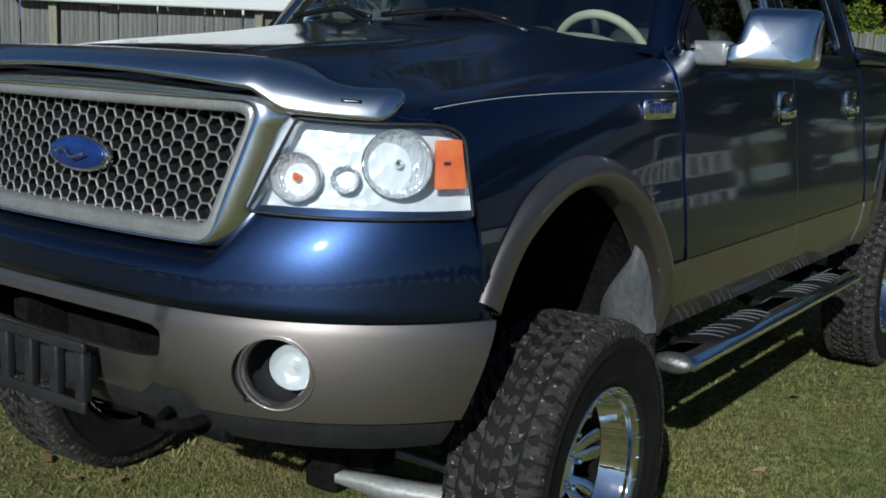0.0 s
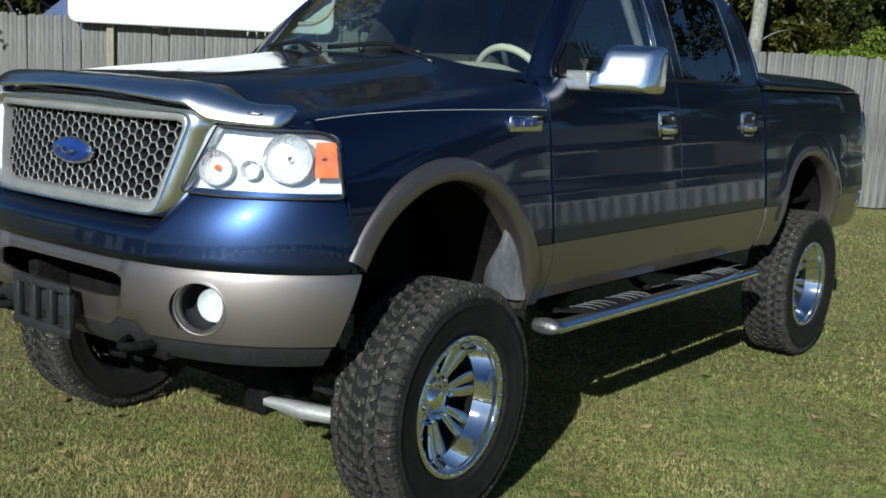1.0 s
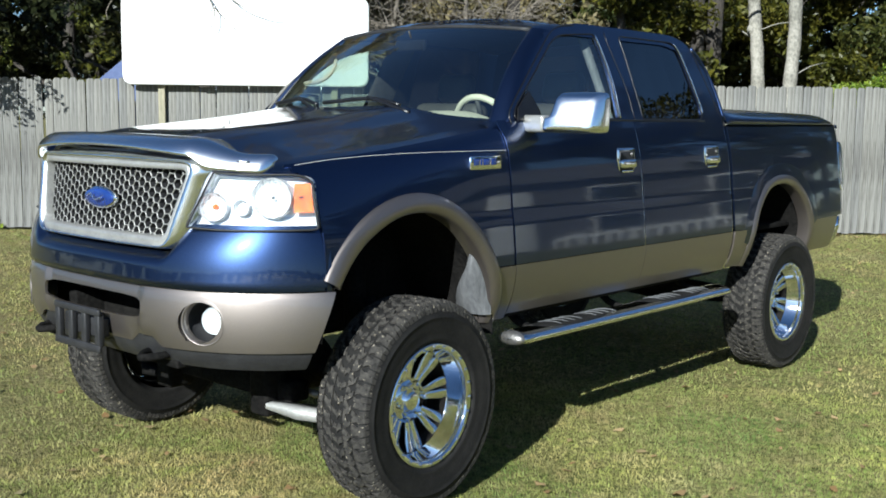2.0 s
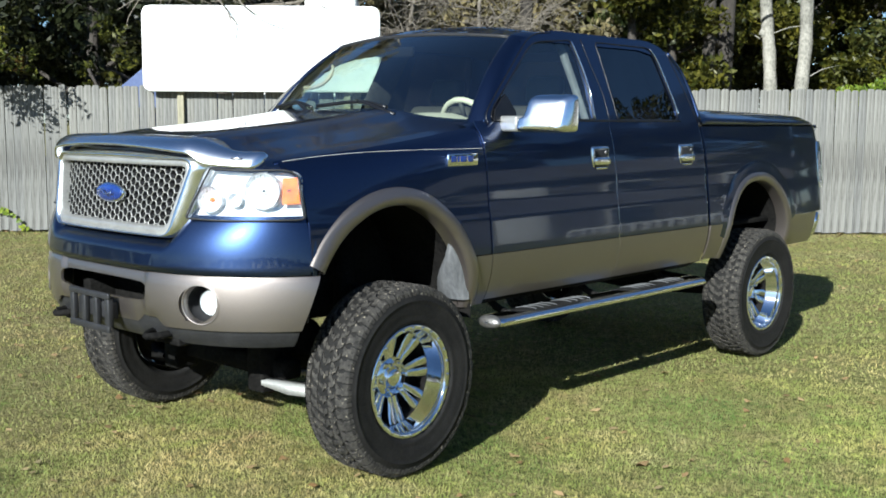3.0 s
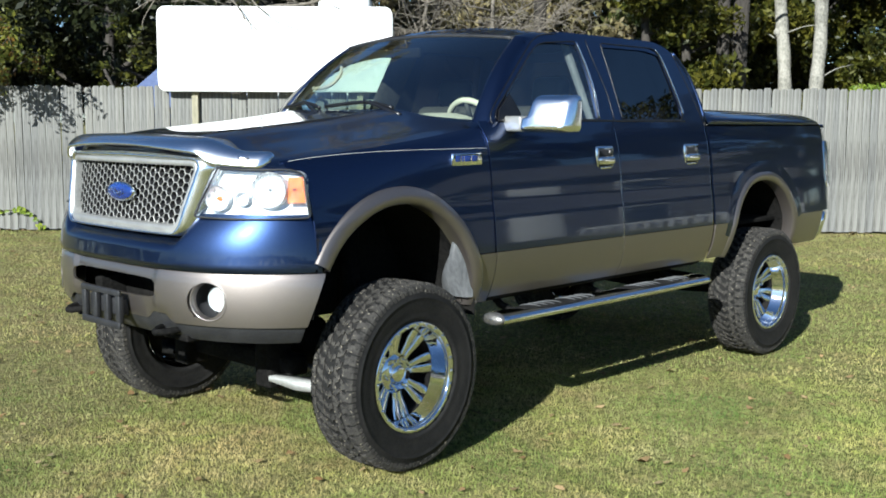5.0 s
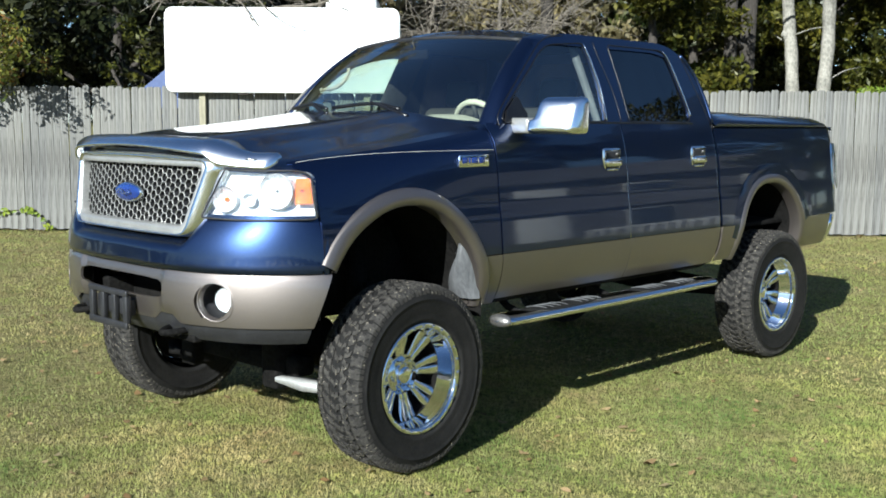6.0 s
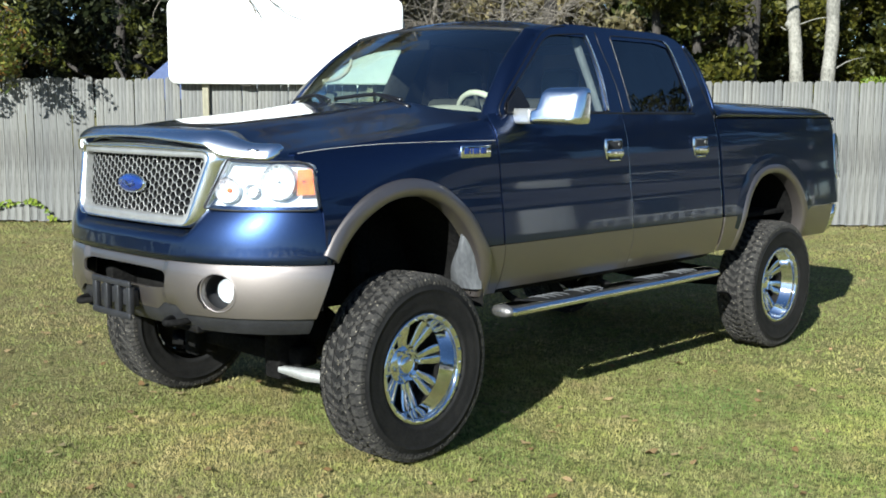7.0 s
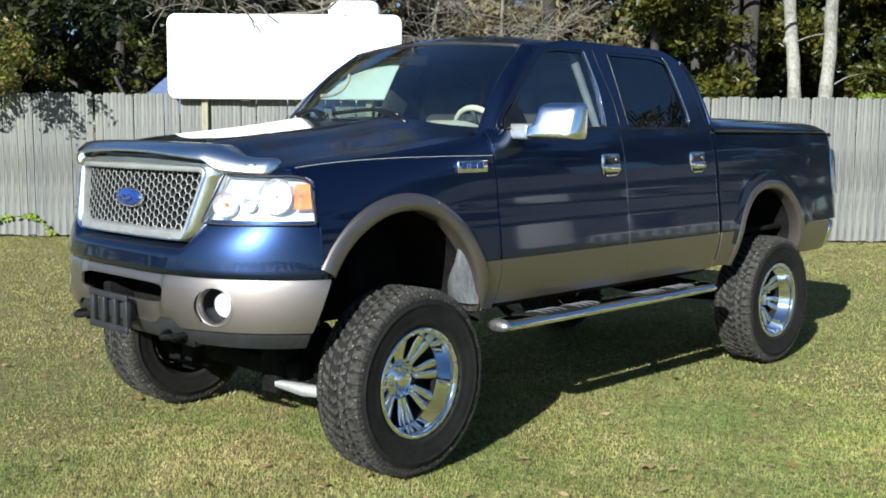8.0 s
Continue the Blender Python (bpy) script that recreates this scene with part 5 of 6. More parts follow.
for s in (1, -1):
    turn = (lambda sh: sh) if s == 1 else mirrored
    lamp = part("headlamp", turn(lamp_surface(0.048)), REFLECTOR, truck, "clear headlamp with chrome reflectors and amber marker")
    cover = part("cover", turn(lamp_surface(0.0)), LAMP_GLASS, lamp, "clear plastic headlamp cover")
    cover.visible_shadow = False
    rim_pts = [lamp_at(u, v, 0.0) for u, v in dense(LAMP_LOOP, 0.06)]
    part("gasket", turn(tube(rim_pts + rim_pts[:1], 0.0045, 6, False)), BLACK_TRIM, lamp)
    wall = loft([[lamp_at(u, v, b) for b in (0.0, 0.05)] for u, v in dense(LAMP_LOOP, 0.06) + LAMP_LOOP[:1]])
    part("housing", turn(wall), REFLECTOR, lamp)
    for uu, vv, r, nm in ((0.685, 0.575, 0.0745, "main_bowl"), (0.17, 0.385, 0.0535, "turn_bowl"), (0.44, 0.40, 0.030, "small_bowl")):
        c, n = Vector(lamp_at(uu, vv, 0.025)), Vector((0.50, -0.86, 0.05)).normalized()
        m = Matrix.Translation(c) @ n.to_track_quat("Z", "Y").to_matrix().to_4x4()
        bowl = part(nm, turn(moved(lathe([(-0.032, r * 0.12), (-0.029, r * 0.45), (-0.020, r * 0.78), (-0.006, r * 0.97), (0.004, r), (0.010, r * 1.04), (0.004, r * 1.09), (-0.02, r * 1.10)], 40, "z"), m)), BOWL, lamp, "bright faceted lamp bowl")
        if nm == "small_bowl":
            continue
        part("bowl_ring", turn(moved(tube([(r * 1.06 * math.cos(a), r * 1.06 * math.sin(a), 0.010) for a in np.linspace(0, 2 * math.pi, 41)], 0.0018, 6, False), m)), DULL_METAL, bowl)
        part("bulb", turn(moved(lathe([(-0.033, 0.012), (-0.015, 0.012), (-0.004, 0.009), (0.002, 0.0)], 20, "z"), m)), CHROME if nm == "main_bowl" else AMBER, bowl)
    part("amber_marker", turn(surf(np.linspace(0.862, 0.985, 9), np.linspace(0.31, 0.83, 9), lambda u, v: lamp_at(u, v, 0.006))), AMBER, lamp, "amber side marker", thick=0.008)
    part("marker_mark", turn(surf(np.linspace(0.900, 0.930, 2), np.linspace(0.565, 0.60, 2), lambda u, v: lamp_at(u, v, 0.003))), BLACK_TRIM, lamp)
# brow between the lamp's upper edge and the hood
brow = []
for k, (u, v) in enumerate([(u, 1.0) for u in np.linspace(0.02, 0.80, 18)] + [(0.80 + 0.20 * math.sin(q), 0.72 + 0.28 * math.cos(q)) for q in np.linspace(0.1, math.pi / 2, 14)]):
    a = np.array(lamp_at(u, v, 0.004)) + (0, 0, -0.003)
    q = smooth01((k - 13) / 18)
    b = np.array(hood_point(min(0.99, a[0] / seam(0)[0]), 0.0)) * (1 - q) + np.array(fender_point(-0.612 + 0.114 * q, 0.005 + 0.135 * q)) * q
    brow.append([a + (0, 0.02, -0.01), a, a * 0.6 + b * 0.4 + (0.003, -0.003, 0.003), a * 0.25 + b * 0.75 + (0.003, -0.002, 0.003), b, b + (-0.004, 0.02, -0.006)])
both("lamp_brow", loft(brow), PAINT, truck)
# filler between the lamps, grille and hood
part("radiator_wall", surf(np.linspace(-0.86, 0.86, 31), np.linspace(1.0, 1.44, 6), lambda x, z: (x, nose(x) + 0.20, z)), UNDER, truck)

# ---- cab
def roof_edge(y):
    return 0.690 - 0.02 * abs((y - 1.85) / 0.7) ** 2


def cab_x(z):
    """The side glass leans in towards the roof."""
    t = (z - Z_BELT) / 0.47
    return 0.901 - 0.160 * t - 0.017 * t * t


def cab_side(y, z):
    return (cab_x(z), y, z)


Z_TOP = 2.128
# outer line of the cab's side above the belt
side_loop = outline([(0.672, Z_BELT), (0.690, 1.690), (0.915, 1.880), (1.215, 2.100), (1.42, Z_TOP + 0.016), (2.42, Z_TOP + 0.012), (2.585, 2.088), (2.702, 1.945), (2.762, Z_BELT)], [0.005, 0.02, 0.06, 0.08, 0.08, 0.12, 0.08, 0.10, 0.01], 5)
win_f = outline([(0.722, 1.668), (0.748, 1.716), (1.180, 2.038), (1.262, 2.074), (1.584, 2.098), (1.628, 1.900), (1.606, 1.668)], [0.02, 0.05, 0.06, 0.06, 0.03, 0.10, 0.02], 5)
win_r = outline([(1.824, 2.100), (2.396, 2.096), (2.440, 2.030), (2.514, 1.710), (2.486, 1.668), (1.846, 1.668)], [0.03, 0.05, 0.06, 0.05, 0.03, 0.02], 5)


cab = both("cab_side", fill(dense(side_loop, 0.04), cab_side, [dense(win_f, 0.04), dense(win_r, 0.04)], (1, 0, 0)), PAINT, truck, smooth=False, thick=0.018)
for nm, loop, mat, lab, par in (("front_window", win_f, SIDE_GLASS, "lightly tinted front door window", front_doors), ("rear_window", win_r, DARK_GLASS, "dark tinted rear door window", rear_doors)):
    sheet = fill(dense(loop, 0.04), lambda y, z: (cab_x(z) - 0.009, y, z), (), (1, 0, 0))
    pair = both(nm, sheet, mat, par, lab, smooth=False)
    for ob in pair:
        ob.visible_shadow = False
    lp = dense(loop, 0.04)
    pts = [(cab_x(z) + 0.001, y, z) for y, z in lp]
    both("window_seal", tube(pts + pts[:1], 0.0035, 6, False), SEAL, pair)
# seam of the doors above the belt and the chrome-lit edge of the pillars
both("pillar_seam", tube([(cab_x(z) + 0.0005, 1.760 - 0.070 * smooth01((z - Z_BELT - 0.10) / 0.36) , z) for z in np.linspace(Z_BELT, 2.11, 12)], 0.0025, 6), SEAL, truck)
both("pillar_gap", tube([(cab_x(z) + 0.001, y, z) for y, z in spline([(0.688, 1.640), (0.705, 1.705), (0.890, 1.855), (1.060, 1.985), (1.190, 2.078), (1.285, 2.116), (1.42, 2.130)], 5)], 0.0032, 6), SEAL, truck, "black gap round the front door frame")
both("rear_seam", tube([(cab_x(z) + 0.0005, 2.735 - 0.15 * (z - Z_BELT) / 0.43, z) for z in np.linspace(Z_BELT, 2.085, 12)], 0.0025, 6), SEAL, truck)
both("belt_moulding", tube([(half_width(y, Z_BELT) + 0.003, y, Z_BELT + 0.006) for y in np.linspace(0.80, 2.50, 20)], 0.006, 6), SEAL, truck)


# chrome strips added for the highlights along the rear edges of the window trim
for pts, pair in (([(1.588, 2.094), (1.612, 2.000), (1.630, 1.880), (1.628, 1.780), (1.612, 1.672)], front_doors),
                  ([(2.400, 2.092), (2.442, 2.030), (2.480, 1.890), (2.512, 1.740), (2.514, 1.705)], rear_doors)):
    both("window_trim", tube([(cab_x(z) + 0.003, y + 0.004, z) for y, z in spline(pts, 4)], 0.0042, 6), CHROME, pair, "thin chrome strip standing for the highlight on the window trim")
both("pillar_edge", tube([(cab_x(z) - 0.002, y, z) for y, z in spline([(2.600, 2.075), (2.660, 2.010), (2.712, 1.930), (2.748, 1.800), (2.762, 1.665)], 4)], 0.012, 10), PAINT, truck)


# roof skin
def roof_point(u, y):
    e = roof_edge(y)
    x = u * e
    front = 1.045 + 0.085 * abs(u) ** 2
    yy = front + (y - 1.07) / (2.50 - 1.07) * (2.585 - front)
    t = (yy - 1.05) / 1.45
    z = Z_TOP + 0.004 + 0.052 * (1 - abs(u) ** 2.4) - (0.052 - 0.018 * u * u) * (1 - smooth01(t / 0.20)) ** 1.5 - 0.045 * smooth01((t - 0.82) / 0.18) * 0.7
    return (x, yy, z)


roof = part("roof", surf(np.linspace(-1, 1, 33), np.linspace(1.07, 2.50, 33), roof_point), PAINT, truck, thick=0.02)
# rail between the roof and the side
rail = []
for y in np.linspace(1.07, 2.50, 33):
    a = roof_point(1, y)
    zt = min(Z_TOP + 0.010, a[2])
    zs = zt - 0.025
    rail.append([a, (a[0] + 0.020, a[1], a[2] - 0.004), (a[0] + 0.036, a[1], a[2] - 0.016), (cab_x(zs) + 0.004, a[1], zs - 0.01), (cab_x(zs - 0.02) + 0.003, a[1], zs - 0.030)])
both("roof_rail", loft(rail, flip=True), PAINT, truck)


# windshield
def ws_point(u, t):
    """u: -1..1 across, t: 0 cowl .. 1 roof."""
    xb, xt = 0.812, 0.680
    x = u * (xb + (xt - xb) * t)
    yb = 0.37 + 0.275 * abs(u) ** 2.2
    yt = 1.038 + 0.085 * abs(u) ** 2
    zb, zt = 1.655, 2.128 - 0.032 * abs(u) ** 2
    bow = 0.03 * math.sin(math.pi * t)
    return (x, yb + (yt - yb) * t - bow * 0.6, zb + (zt - zb) * t + bow)


ws = part("windshield", surf(np.linspace(-1, 1, 33), np.linspace(0, 1, 17), ws_point), CLEAR_GLASS, truck, "clear windshield")
ws.visible_shadow = False
part("windshield_seal", tube([ws_point(u, 0.995) for u in np.linspace(-1, 1, 25)], 0.010, 6), BLACK_TRIM, ws)
# A-pillars: from the fender's back corner to the roof
pil = []
for t in np.linspace(-0.04, 1.0, 18):
    p = np.array(ws_point(1, t))
    z = p[2]
    q = np.array((cab_x(max(z, Z_BELT)) + 0.003, p[1] + 0.075 + 0.03 * t, z - 0.010))
    a = p + np.array((-0.004, -0.004, 0.006))
    c = np.array((cab_x(max(z, Z_BELT)) + 0.004, p[1] + 0.012, z + 0.004))
    bend = [(1 - k) ** 2 * a + 2 * k * (1 - k) * c + k * k * q for k in np.linspace(0, 1, 11)]
    pil.append([p + (-0.012, 0.01, -0.008)] + bend + [q + np.array((0.0, 0.012, 0.0)), q + np.array((-0.004, 0.016, 0.0))])
both("windshield_pillar", loft(pil), PAINT, truck)
# cowl under the wipers
part("cowl", surf(np.linspace(-0.83, 0.83, 25), np.linspace(0, 1, 5), lambda x, t: (x, hood_back(x) - 0.05 + 0.13 * t, 1.628 + 0.022 * t)), BLACK_TRIM, truck, "black plastic cowl panel")
both("cowl_corner", loft([[(0.80, 0.56, 1.640), (0.86, 0.56, 1.632), (0.895, 0.60, 1.60)], [(0.79, 0.70, 1.668), (0.86, 0.72, 1.662), (0.889, 0.74, 1.64)], [(0.80, 0.80, 1.70), (0.862, 0.80, 1.72), (0.884, 0.82, 1.66)]], flip=True), PAINT, truck)
for x0, x1, u1 in ((0.62, -0.02, -0.10), (-0.05, -0.62, -0.78)):
    p0, p1, p2 = np.array(ws_point(x0, 0.03)) + (0, -0.05, 0.015), np.array(ws_point((x0 + u1) / 2, 0.15)) + (0, -0.03, 0.02), np.array(ws_point(u1, 0.11)) + (0, -0.02, 0.014)
    arm = part("wiper", tube(spline([p0, p1], 6), [0.011 - 0.005 * k / 6 for k in range(7)], 8), SEAL, truck, "black windshield wiper")
    part("blade", tube(spline([np.array(ws_point(x0 - 0.12, 0.10)) + (0, -0.012, 0.012), p1 + (0, 0.016, -0.008), p2], 6), 0.010, 6), SEAL, arm)

# rear wall of the cab with its window
rear_wall = fill([(-0.80, 1.30), (0.80, 1.30), (0.87, Z_BELT), (0.63, 2.12), (-0.63, 2.12), (-0.87, Z_BELT)],
                 lambda x, z: (x, 2.70 - 0.19 * max(0, (z - Z_BELT) / 0.46), z), [outline([(-0.70, 1.72), (0.70, 1.72), (0.57, 2.06), (-0.57, 2.06)], 0.05)])
part("cab_back", rear_wall, PAINT, truck, smooth=False, thick=0.03)
bw = part("back_window", fill(outline([(-0.71, 1.71), (0.71, 1.71), (0.58, 2.07), (-0.58, 2.07)], 0.05), lambda x, z: (x, 2.685 - 0.19 * (z - Z_BELT) / 0.46, z), (), (0, 1, 0)), DARK_GLASS, truck, "dark tinted back window", smooth=False)
bw.visible_shadow = False

# ---- bed: tonneau lid, tailgate, lamps, rear bumper
def lid_point(u, t):
    y = 2.765 + (4.525 - 2.765) * t
    a = abs(u)
    w = 0.905 - 0.045 * smooth01((t - 0.75) / 0.25)
    drop = 0.045 * max(0, (a - 0.80) / 0.20) ** 2
    end = 0.055 * max(0, (t - 0.93) / 0.07) ** 2 + 0.02 * max(0, (0.03 - t) / 0.03)
    return (u * w, y, 1.732 - 0.024 * t + 0.020 * (1 - a ** 2) * math.sin(math.pi * min(1, 0.25 + t * 0.75)) - drop - end)


lid = part("tonneau_lid", surf(list(np.linspace(-1, 1, 41)), np.linspace(0, 1, 41), lid_point), PAINT, truck, "dark blue hard bed cover", thick=0.012)
edge = []
for t in np.linspace(0, 1, 30):
    p = np.array(lid_point(1, t))
    edge.append([p, p + (0.010, 0, -0.012), (p[0] + 0.012, p[1], 1.640), (p[0] - 0.01, p[1], 1.634)])
both("lid_edge", loft(edge, flip=True), PAINT, (lid, lid))
back = [[np.array(lid_point(u, 1)), np.array(lid_point(u, 1)) + (0, 0.012, -0.012), (lid_point(u, 1)[0], lid_point(u, 1)[1] + 0.012, 1.634)] for u in np.linspace(-1, 1, 25)]
part("lid_back", loft(back), PAINT, lid)
both("lid_shadow_gap", flat_sheet(2.77, 4.56, 1.612, 1.638, -0.025), UNDER, truck, "black gap under the bed cover")
both("lid_hinge", tube([(0.86, 2.745, 1.68), (0.885, 2.752, 1.668), (0.895, 2.76, 1.64), (0.88, 2.765, 1.61)], 0.012, 8), BLACK_TRIM, truck)
part("tailgate", surf(steps(-0.76, 0.76, 0.05), steps(0.86, 1.62, 0.05), lambda x, z: (x, TAIL + 0.0, z)), PAINT, truck, thick=0.04)
part("bed_front", bbox(-0.86, 0.86, 2.745, 2.785, 0.95, 1.62, 0.008), PAINT, truck)
part("bed_floor", bbox(-0.86, 0.86, 2.745, 4.58, 0.93, 0.96, 0.005), UNDER, truck)


def taillamp():
    rows = []
    for z in np.linspace(1.165, 1.515, 15):
        k = (z - 1.34) / 0.175
        sq = 0.012 * abs(k) ** 4
        rows.append([(half_width(4.45, z) + 0.002 + o - sq * 0.4, y + sq * (1 if y < 4.41 else -1) * 0.8, z) for o, y in ((0.0, 4.365), (0.014, 4.377), (0.022, 4.405), (0.020, 4.445), (0.006, 4.49), (-0.05, 4.515), (-0.13, 4.520))])
    return loft(rows, flip=True)


tl = both("tail_lamp", taillamp(), WORN_CHROME, truck, "chrome-trimmed tail lamp", thick=0.006)
both("red_lens", bbox(0.76, 0.815, 4.495, 4.529, 1.20, 1.48, 0.01), RED_LENS, tl)
rb_rows = []
for t in np.linspace(-1, 1, 71):
    x = 0.985 * math.sin(t * math.pi / 2)
    y = 4.335 + 0.36 * max(0.0, 1 - (abs(x) / 0.986) ** 5) ** 0.5
    rb_rows.append([(x, y - 0.04, 0.972), (x, y, 0.965), (x, y + 0.018, 0.945), (x * 0.985, y + 0.010, 0.88), (x * 0.955, y - 0.02, 0.80), (x * 0.93, y - 0.06, 0.765), (x * 0.90, y - 0.11, 0.760)])
rbump = part("rear_bumper", loft(rb_rows), WORN_CHROME, truck, "chrome rear bumper", thick=0.006)
both("bumper_end", tube([(0.980, 4.350, 0.972), (0.978, 4.346, 0.90), (0.962, 4.335, 0.82), (0.935, 4.318, 0.768)], [0.020, 0.026, 0.024, 0.016], 10), CHROME, (rbump, rbump))
part("step_pad", surf(np.linspace(-0.87, 0.87, 31), np.linspace(0, 1, 3), lambda x, t: (x, 4.68 - 0.06 * max(0, (abs(x) - 0.78) / 0.12) ** 2 - 0.09 * (1 - t), 0.976)), BLACK_TRIM, rbump, thick=0.006)

# ---- pinstripes, badge, handles, mirrors
def stripe(y0, z0, y1, z1, n=30, over=0.0045):
    rows = []
    for k in range(n + 1):
        t = k / n
        y, z = y0 + (y1 - y0) * t, z0 + (z1 - z0) * t
        rows.append([(half_width(y, z + d) + over, y, z + d) for d in (0.0018, -0.0018)])
    return rows


def fender_stripe():
    rows = []
    for t in np.linspace(0, 1, 40):
        y = -0.575 + (Y_DOOR - 0.01 + 0.575) * t
        z = 1.479 + 0.041 * (1 - (1 - t) ** 3.8)
        rows.append([(half_width(y, z + d) + 0.003, y, z + d) for d in (0.0009, -0.0009)])
    return rows


both("pinstripe", loft(fender_stripe(), flip=True), STRIPE, truck, "thin cream pinstripe")
both("pinstripe", loft(stripe(Y_DOOR + 0.01, 1.518, 0.86, 1.520, 12), flip=True), STRIPE, truck, "thin cream pinstripe")
both("pinstripe", loft(stripe(1.20, 1.585, 2.70, 1.602), flip=True), STRIPE, truck, "thin cream pinstripe")
both("pinstripe", loft(stripe(2.75, 1.603, 4.48, 1.610), flip=True), STRIPE, truck, "thin cream pinstripe")

for s in (1, -1):
    turn = (lambda sh: sh) if s == 1 else mirrored
    bx = half_width(0.49, 1.47)
    badge = part("badge", turn(bbox(bx - 0.006, bx + 0.010, 0.340, 0.552, 1.435, 1.497, 0.005)), CHROME, truck, "chrome fender badge with plain blue bars")
    for y0, y1 in ((0.358, 0.396), (0.404, 0.416), (0.424, 0.468), (0.478, 0.516)):
        part("badge_bar", turn(bbox(bx + 0.009, bx + 0.0125, y0, y1, 1.455, 1.485, 0.002)), BLUE_BADGE, badge)


# bright guards along the doors' rear edges
for pair, y, r in ((front_doors, Y_MID - 0.004, 0.0038), (rear_doors, Y_CAB - 0.004, 0.0038)):
    both("edge_guard", tube([(half_width(y, z) + 0.003, y, z) for z in np.linspace(0.765, 1.625, 24)], r, 6), CHROME, pair, "thin chrome door edge guard")


def handle(y, parent, s):
    turn = (lambda sh: sh) if s == 1 else mirrored
    z = 1.440
    x = half_width(y, z)
    bez = part("door_handle", turn(bbox(x - 0.01, x + 0.012, y - 0.082, y + 0.082, z - 0.075, z + 0.075, 0.012, 3)), CHROME, parent, "chrome door handle with bezel")
    part("cup", turn(bbox(x + 0.006, x + 0.0145, y - 0.062, y + 0.062, z - 0.058, z + 0.060, 0.008, 2)), BLACK_TRIM, bez)
    part("lever", turn(bbox(x + 0.012, x + 0.034, y - 0.070, y + 0.070, z - 0.030, z + 0.014, 0.012, 3)), CHROME, bez)
    part("lower_lip", turn(bbox(x + 0.008, x + 0.020, y - 0.050, y + 0.055, z - 0.056, z - 0.040, 0.006, 2)), CHROME, bez)
    part("lock", turn(moved(lathe([(0.0, 0.011), (0.004, 0.010), (0.005, 0.0)], 16, "x"), Matrix.Translation((x + 0.015, y + 0.04, z + 0.042)))), DULL_METAL, bez)


for k, s in enumerate((1, -1)):
    handle(1.580, front_doors[k], s)
    handle(2.495, rear_doors[k], s)


def mirror_shell():
    """A deep, smoothly domed shell, leaning back at the top, with a stepped inner end."""
    loop = outline([(1.000, 1.600), (1.262, 1.600), (1.266, 1.785), (1.052, 1.790), (1.036, 1.676), (1.000, 1.668)], [0.02, 0.035, 0.035, 0.03, 0.02, 0.015], 6)
    cx, cz = 1.150, 1.680
    rows = [[(x, 0.955, z) for x, z in loop]]
    for c in (1.0, 0.985, 0.95, 0.90, 0.84, 0.78, 0.72, 0.55, 0.38, 0.20, 0.02):
        deep = math.sqrt(1 - max(0.0, (c - 0.72) / 0.28) ** 2)
        row = []
        for x, z in loop:
            px, pz = cx + (x - cx) * c, cz + (z - cz) * c
            crown = 0.030 * (1 - ((px - cx) / 0.14) ** 2 * 0.6 - ((pz - cz) / 0.10) ** 2 * 0.4) * deep
            row.append((px, 0.900 - 0.062 * deep - crown + (0.50 * (px - 1.13) + 0.26 * (pz - 1.69)) * (0.35 + 0.65 * deep), pz))
        rows.append(row)
    return loft(rows, close_v=True)


glass_face = fill(outline([(1.04, 1.612), (1.252, 1.612), (1.255, 1.772), (1.085, 1.778)], 0.04), lambda x, z: (x, 0.940, z))
fold = Matrix.Translation((0.93, 0.81, 0)) @ Matrix.Rotation(radians(62), 4, "Z") @ Matrix.Translation((-0.93, -0.81, 0))
mir = (part("side_mirror", mirror_shell(), WORN_CHROME, truck, "large chrome door mirror"),
       part("side_mirror", mirrored(moved(mirror_shell(), fold)), WORN_CHROME, truck, "chrome door mirror folded back"))
part("mirror_glass", glass_face, CHROME, mir[0], smooth=False)
part("mirror_glass", mirrored(moved(glass_face, fold)), CHROME, mir[1], smooth=False)
both("mirror_arm", bbox(0.895, 1.02, 0.775, 0.860, 1.603, 1.683, 0.014, 3), GRILLE_METAL, mir, "silver mirror arm")
both("mirror_sail", fill([(0.728, 1.655), (0.905, 1.655), (0.912, 1.700), (0.862, 1.790), (0.752, 1.712)], lambda y, z: (cab_x(z) + 0.006, y, z)), SEAL, mir, smooth=False, thick=0.012)

# ---- running boards
def running_board():
    rows = []
    for t in np.concatenate([np.linspace(0, 0.035, 9), np.linspace(0.06, 0.94, 32), np.linspace(0.965, 1, 9)]):
        y = 0.592 + 2.075 * t
        w = 0.095
        e = min(t, 1 - t) / 0.035
        end = max(0.05, math.sqrt(max(0.0, 1 - max(0.0, 1 - e) ** 2)))
        inn = 0.0
        row = []
        for k in range(20):
            a = 2 * math.pi * k / 20
            row.append((0.985 - inn + w * (1 - 0.1) * end * math.cos(a), y, 0.632 + 0.033 * end * math.sin(a)))
        rows.append(row)
    v, f = loft(rows, close_v=True, flip=True)
    return v, f + [tuple(range(20)), tuple(range(49 * 20, 50 * 20))]


